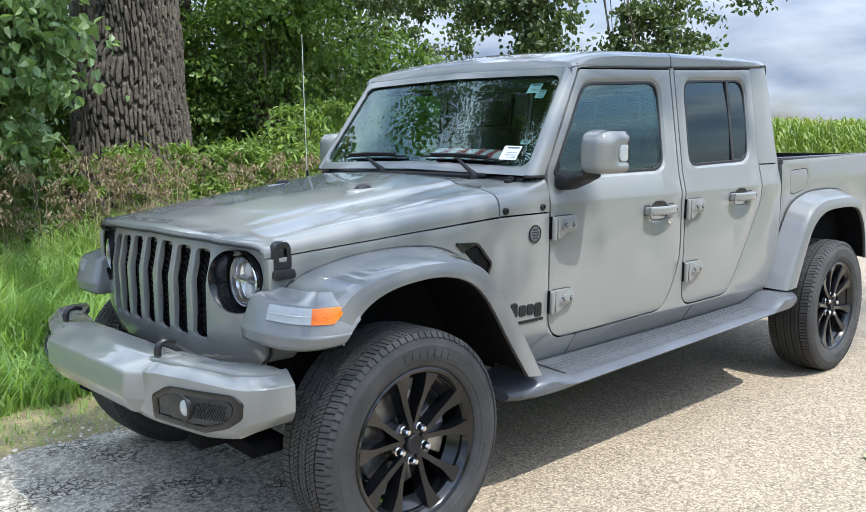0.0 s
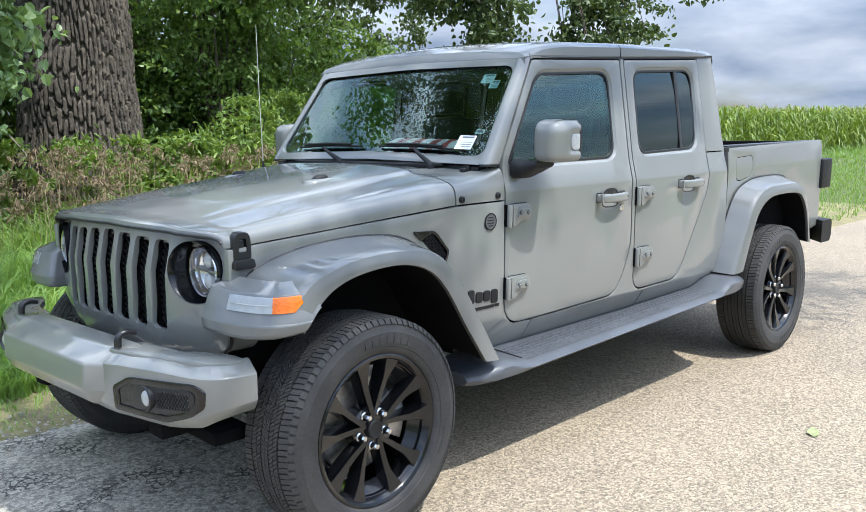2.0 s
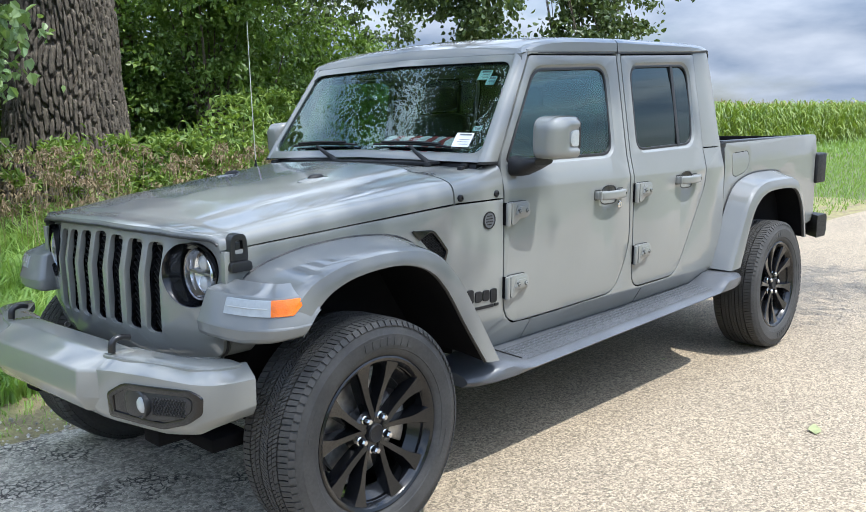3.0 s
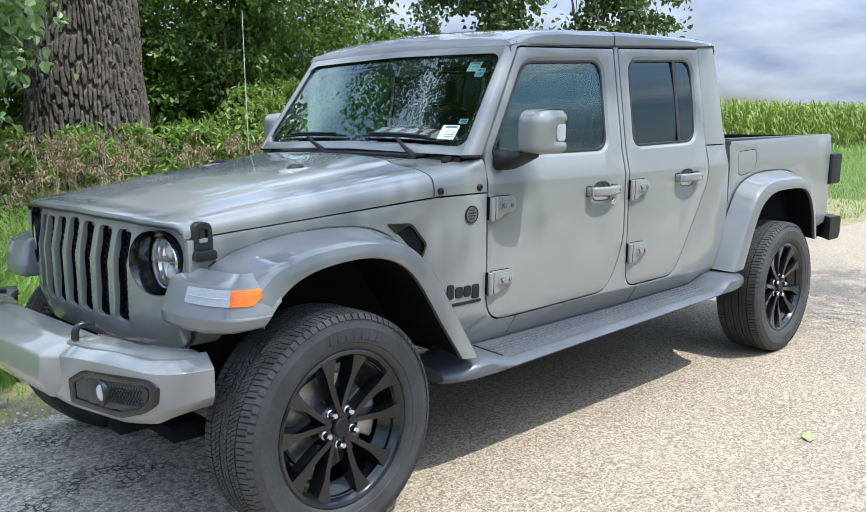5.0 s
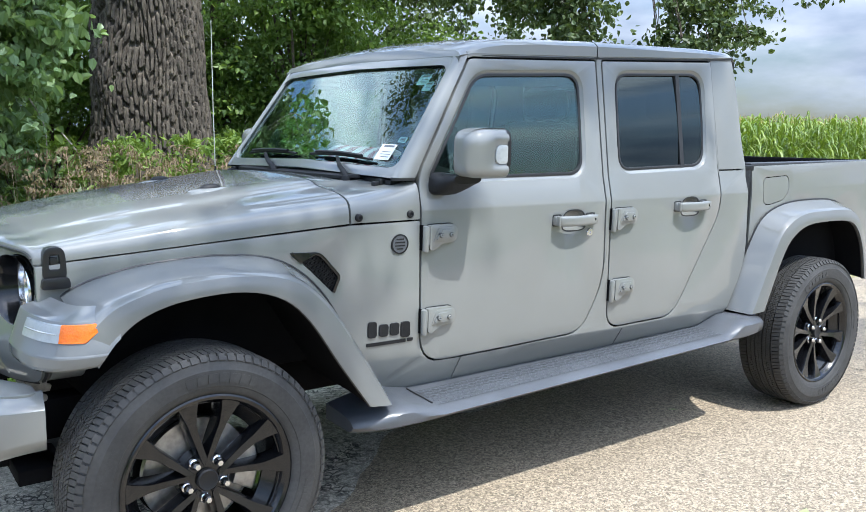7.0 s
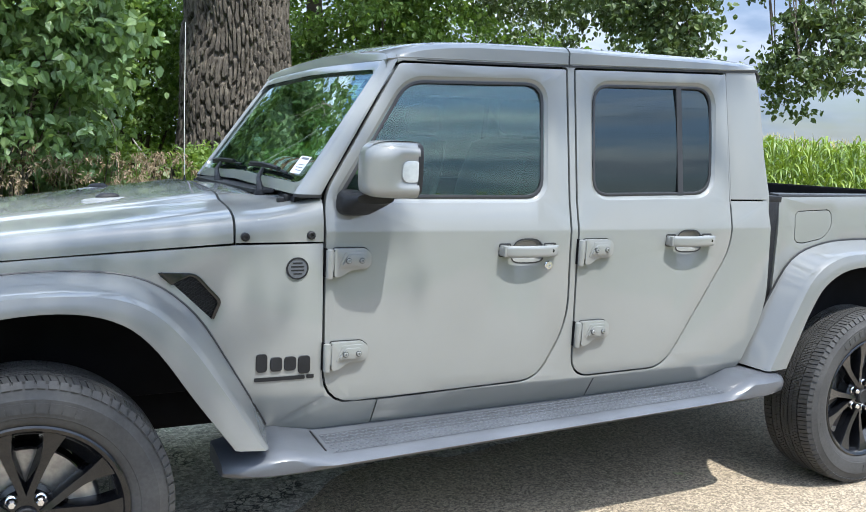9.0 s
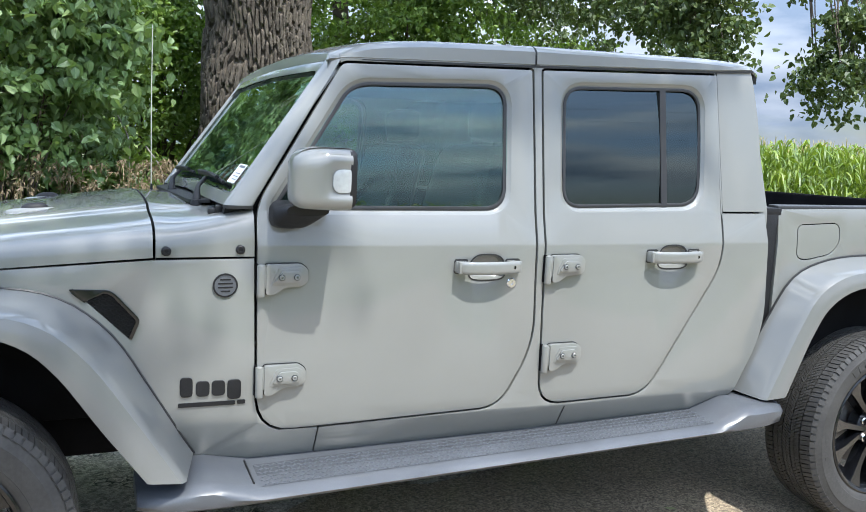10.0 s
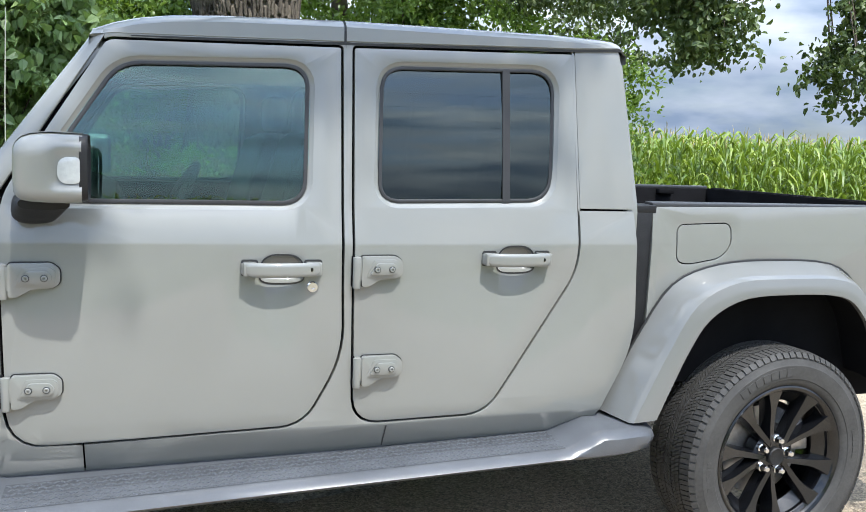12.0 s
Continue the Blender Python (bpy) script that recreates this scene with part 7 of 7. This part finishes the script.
rise = lambda x, y: np.clip(0.12 + 0.30 * (y - 1.65), 0.05, 0.60) * (1 + 0.35 * np.sin(x * 2.1 + y * 3.3) * np.sin(y * 2.7))
v, f = joined([blades(60000, -3.5, 4.5, 1.72, 5.1, rise, 0.0075, 11), blades(9000, -6, 6, 1.15, 1.9, lambda x, y: 0.04 + 0.05 * (y - 1.15), 0.003, 12, 0.6),
               blades(16000, 4.5, 9.0, 1.4, 7.5, lambda x, y: 0.12 + 0.05 * (y - 1.4), 0.006, 13)])
tagged(mesh_np("verge_grass", v, f, GRASS), "lush green roadside grass", "grass", kind="stuff")
v, f = joined([blades(28000, 8.5, 28, 1.35, 11.8, lambda x, y: 0.10 + 0.25 * np.clip((y - 8.5) / 3, 0, 1), 0.008, 14), blades(12000, 28, 75, 1.4, 11.8, lambda x, y: 0.16 + 0.2 * np.clip((y - 8.5) / 3, 0, 1), 0.02, 15)])
tagged(mesh_np("field_grass", v, f, FIELD), "mown green grass strip along a corn field", "grass", kind="stuff")

# dry brome with drooping seed heads in front of the shrubs
g = np.random.default_rng(31)
n = 460
x, y = -3.0 + 7.0 * g.uniform(0, 1, n) ** 1.15, g.normal(4.15, 0.30, n)
h = g.uniform(0.80, 1.34, n)
a = g.uniform(0, 2 * np.pi, n)
d = np.stack([np.cos(a), np.sin(a), np.zeros(n)], 1)
base = np.stack([x, y, np.zeros(n)], 1)
pts = np.stack([base, base + np.array([0, 0, 1]) * (h * 0.6)[:, None] + d * 0.03, base + np.array([0, 0, 1]) * h[:, None] + d * 0.10, base + np.array([0, 0, 1]) * (h * 0.97)[:, None] + d * 0.24], 1)
v, f = ribbons(pts, np.full((n, 4), 0.0022), np.stack([-d[:, 1], d[:, 0], d[:, 2]], 1))
weeds = tagged(mesh_np("dry_weeds", v, f, STRAW), "dry brown seed heads of tall roadside grass", "weeds", kind="stuff")
u = g.uniform(0, 1, (n, 22, 1))
q = pts[:, None, 2] * (1 - u) + pts[:, None, 3] * u + g.normal(size=(n, 22, 3)) * 0.018
ob = leaf_cloud("seed_heads", q.reshape(-1, 3), 0.042, STRAW, weeds, droop=1.3, aspect=0.35)


# ---------------------------------------------------------------- corn
def corn_rows(xs, ys, height, leaves, seed, scale=1.0):
    """Corn plants: arching leaves, upright tops and tassels."""
    g = np.random.default_rng(seed)
    X, Y = np.meshgrid(xs, ys)
    X, Y = X.ravel() + g.normal(0, 0.05, X.size), Y.ravel() + g.normal(0, 0.05, Y.size)
    n = len(X)
    H = height * g.uniform(0.88, 1.06, n)
    out = []
    for k in range(leaves):
        u = (k + 0.5) / leaves
        a = g.uniform(0, 2 * np.pi, n)
        d = np.stack([np.cos(a), np.sin(a), np.zeros(n)], 1)
        z0 = H * (0.12 + 0.74 * u)
        L = scale * g.uniform(0.45, 0.75, n) * (1.0 - 0.35 * u)
        rise = L * g.uniform(0.35, 0.75, n) * (0.7 + 0.7 * u)
        fall = L * g.uniform(0.2, 0.75, n) * (1.1 - 0.7 * u)
        b = np.stack([X, Y, z0], 1)
        zz = np.array([0, 0, 1.0])
        P = np.stack([b, b + d * (L * 0.22)[:, None] + zz * (rise * 0.7)[:, None], b + d * (L * 0.5)[:, None] + zz * rise[:, None], b + d * (L * 0.78)[:, None] + zz * (rise * 0.85 - fall * 0.3)[:, None], b + d * L[:, None] + zz * (rise * 0.5 - fall)[:, None]], 1)
        P[:, :, 2] = np.maximum(P[:, :, 2], 0.05)
        w = scale * g.uniform(0.022, 0.038, n)
        W = np.stack([w * 0.6, w, w, w * 0.65, w * 0.06], 1)
        s = np.stack([-np.sin(a), np.cos(a), g.normal(0, 0.35, n)], 1)
        out.append(ribbons(P, W, s / np.linalg.norm(s, axis=1, keepdims=True)))
    b = np.stack([X, Y, np.zeros(n)], 1)
    P = np.stack([b, b + np.array([0, 0, 1]) * (H * 0.5)[:, None], b + np.array([0, 0, 1]) * (H * 0.95)[:, None]], 1)
    for s in ((1, 0, 0), (0, 1, 0)):
        out.append(ribbons(P, np.full((n, 3), 0.012 * scale), np.tile(np.array(s, float), (n, 1))))
    tops = []
    for k in range(3):
        a = g.uniform(0, 2 * np.pi, n)
        b0 = np.stack([X, Y, H * 0.93], 1)
        d = np.stack([np.cos(a), np.sin(a), np.zeros(n)], 1)
        t = g.uniform(0.10, 0.24, n)
        P = np.stack([b0, b0 + np.array([0, 0, 1]) * (t * 0.6)[:, None] + d * 0.015, b0 + np.array([0, 0, 1]) * t[:, None] + d * 0.05], 1)
        tops.append(ribbons(P, np.tile(np.array([0.004, 0.006, 0.002]) * scale, (n, 1)), np.stack([-d[:, 1], d[:, 0], d[:, 2]], 1)))
    return joined(out), joined(tops)


(v1, f1), (t1, u1) = corn_rows(np.arange(8.0, 50, 0.15), np.arange(12.0, 17.2, 0.76), 2.05, 11, 41)
(v2, f2), (t2, u2) = corn_rows(np.arange(50, 170, 0.42), np.arange(12.0, 15.2, 0.76), 2.12, 8, 42, 1.5)
(v3, f3), (t3, u3) = corn_rows(np.arange(-14, 26, 0.25), np.arange(-16.5, -13.2, 0.76), 2.2, 8, 43, 1.0)
v, f = joined([(v1, f1), (v2, f2), (v3, f3)])
corn = tagged(mesh_np("corn_field", v, f, CORN), "tall green corn standing in rows", "corn", kind="stuff")
v, f = joined([(t1, u1), (t2, u2), (t3, u3)])
mesh_np("tassels", v, f, TASSEL, corn)
v, f = plane_grid(8, 900, 17.3, 900, 60, 60, lambda x, y: 1.55 + 0.1 * noise.noise((x * 0.3, y * 0.3, 0)))
tagged(mesh_np("corn_canopy", v, f, CORN), "unbroken tops of a distant corn field", "corn", kind="stuff")

# a power line across the road, seen in the side glass
for x in (-48.0, 52.0):
    pole = thing("utility_pole", "tall grey wooden utility pole with a cross arm", "utility pole", "utility poles", at=(x, -14.5, 0))
    bm = bmesh.new()
    tube(bm, [(0, 0, -0.2), (0, 0, 4.5), (0, 0, 9.6)], [0.16, 0.14, 0.11], 10)
    part("pole", bm, TWIG, pole)
    bm = bmesh.new()
    box(bm, -0.06, 0.06, -1.1, 1.1, 8.9, 9.05)
    part("cross_arm", bm, TWIG, pole, bevel=0.01)
for y, z in ((-15.4, 9.06), (-13.6, 9.06), (-14.5, 7.6)):
    bm = bmesh.new()
    tube(bm, [(-48 + 100 * u, y, z - 1.5 * 4 * u * (1 - u)) for u in np.linspace(0, 1, 25)], 0.0045, 5)
    tagged(part("power_line", bm, DARK), "thin dark overhead power line on utility poles", "cable", "overhead power lines")

# small fallen leaves on the road
for x, y, r, s in ((2.09, -1.69, 0.4, 0.062), (3.6, -1.5, 1.2, 0.03), (4.4, -1.9, 2.0, 0.03), (2.75, -0.56, 2.6, 0.028), (5.2, -1.3, 0.7, 0.035)):
    bm = bmesh.new()
    vs = [bm.verts.new(Matrix.Translation((x, y, 0.005)) @ Matrix.Rotation(r, 4, "Z") @ Vector(p)) for p in ((-s, 0, 0.001), (-s * 0.3, s * 0.50, 0.006), (s * 0.5, s * 0.36, 0.003), (s * 1.1, 0, 0.008), (s * 0.4, -s * 0.40, 0.003), (-s * 0.4, -s * 0.42, 0.005), (0, 0, 0.001))]
    for i in range(6):
        bm.faces.new((vs[i], vs[(i + 1) % 6], vs[6]))
    tagged(part("fallen_leaf", bm, FALLEN), "fallen green leaf lying on the road", "leaf", "leaves on the road")


# loose stones on the shoulder and the road's edge
g = np.random.default_rng(77)
n = 2600
x = g.uniform(-3.2, 4.5, n)
y = np.clip(g.normal(0.98, 0.20, n), 0.3, 1.45)
r = g.uniform(0.004, 0.012, n) * np.where(g.uniform(0, 1, n) < 0.06, 1.8, 1.0)
ang = np.arange(5) * 2 * np.pi / 5
ring = np.stack([np.cos(ang), np.sin(ang), np.zeros(5)], 1)
V = np.zeros((n, 11, 3))
V[:, :5] = ring * (r[:, None, None] * g.uniform(0.8, 1.2, (n, 5, 1)))
V[:, 5:10] = ring * (r[:, None, None] * g.uniform(0.5, 0.8, (n, 5, 1)))
V[:, 5:10, 2] = r[:, None] * g.uniform(0.5, 0.9, (n, 5))
V[:, 10, 2] = r * g.uniform(0.7, 1.0, n)
V += np.stack([x, y, np.full(n, 0.006)], 1)[:, None, :]
k = np.arange(5)
q = (k + 1) % 5
tri = np.concatenate([np.stack([k, q, q + 5], 1), np.stack([k, q + 5, k + 5], 1), np.stack([k + 5, q + 5, np.full(5, 10)], 1)])
F = (np.arange(n)[:, None, None] * 11 + tri[None]).reshape(-1, 3)
tagged(mesh_np("gravel", V.reshape(-1, 3), F, STONE, smooth=False), "loose grey gravel along the road's edge", "gravel", kind="stuff")
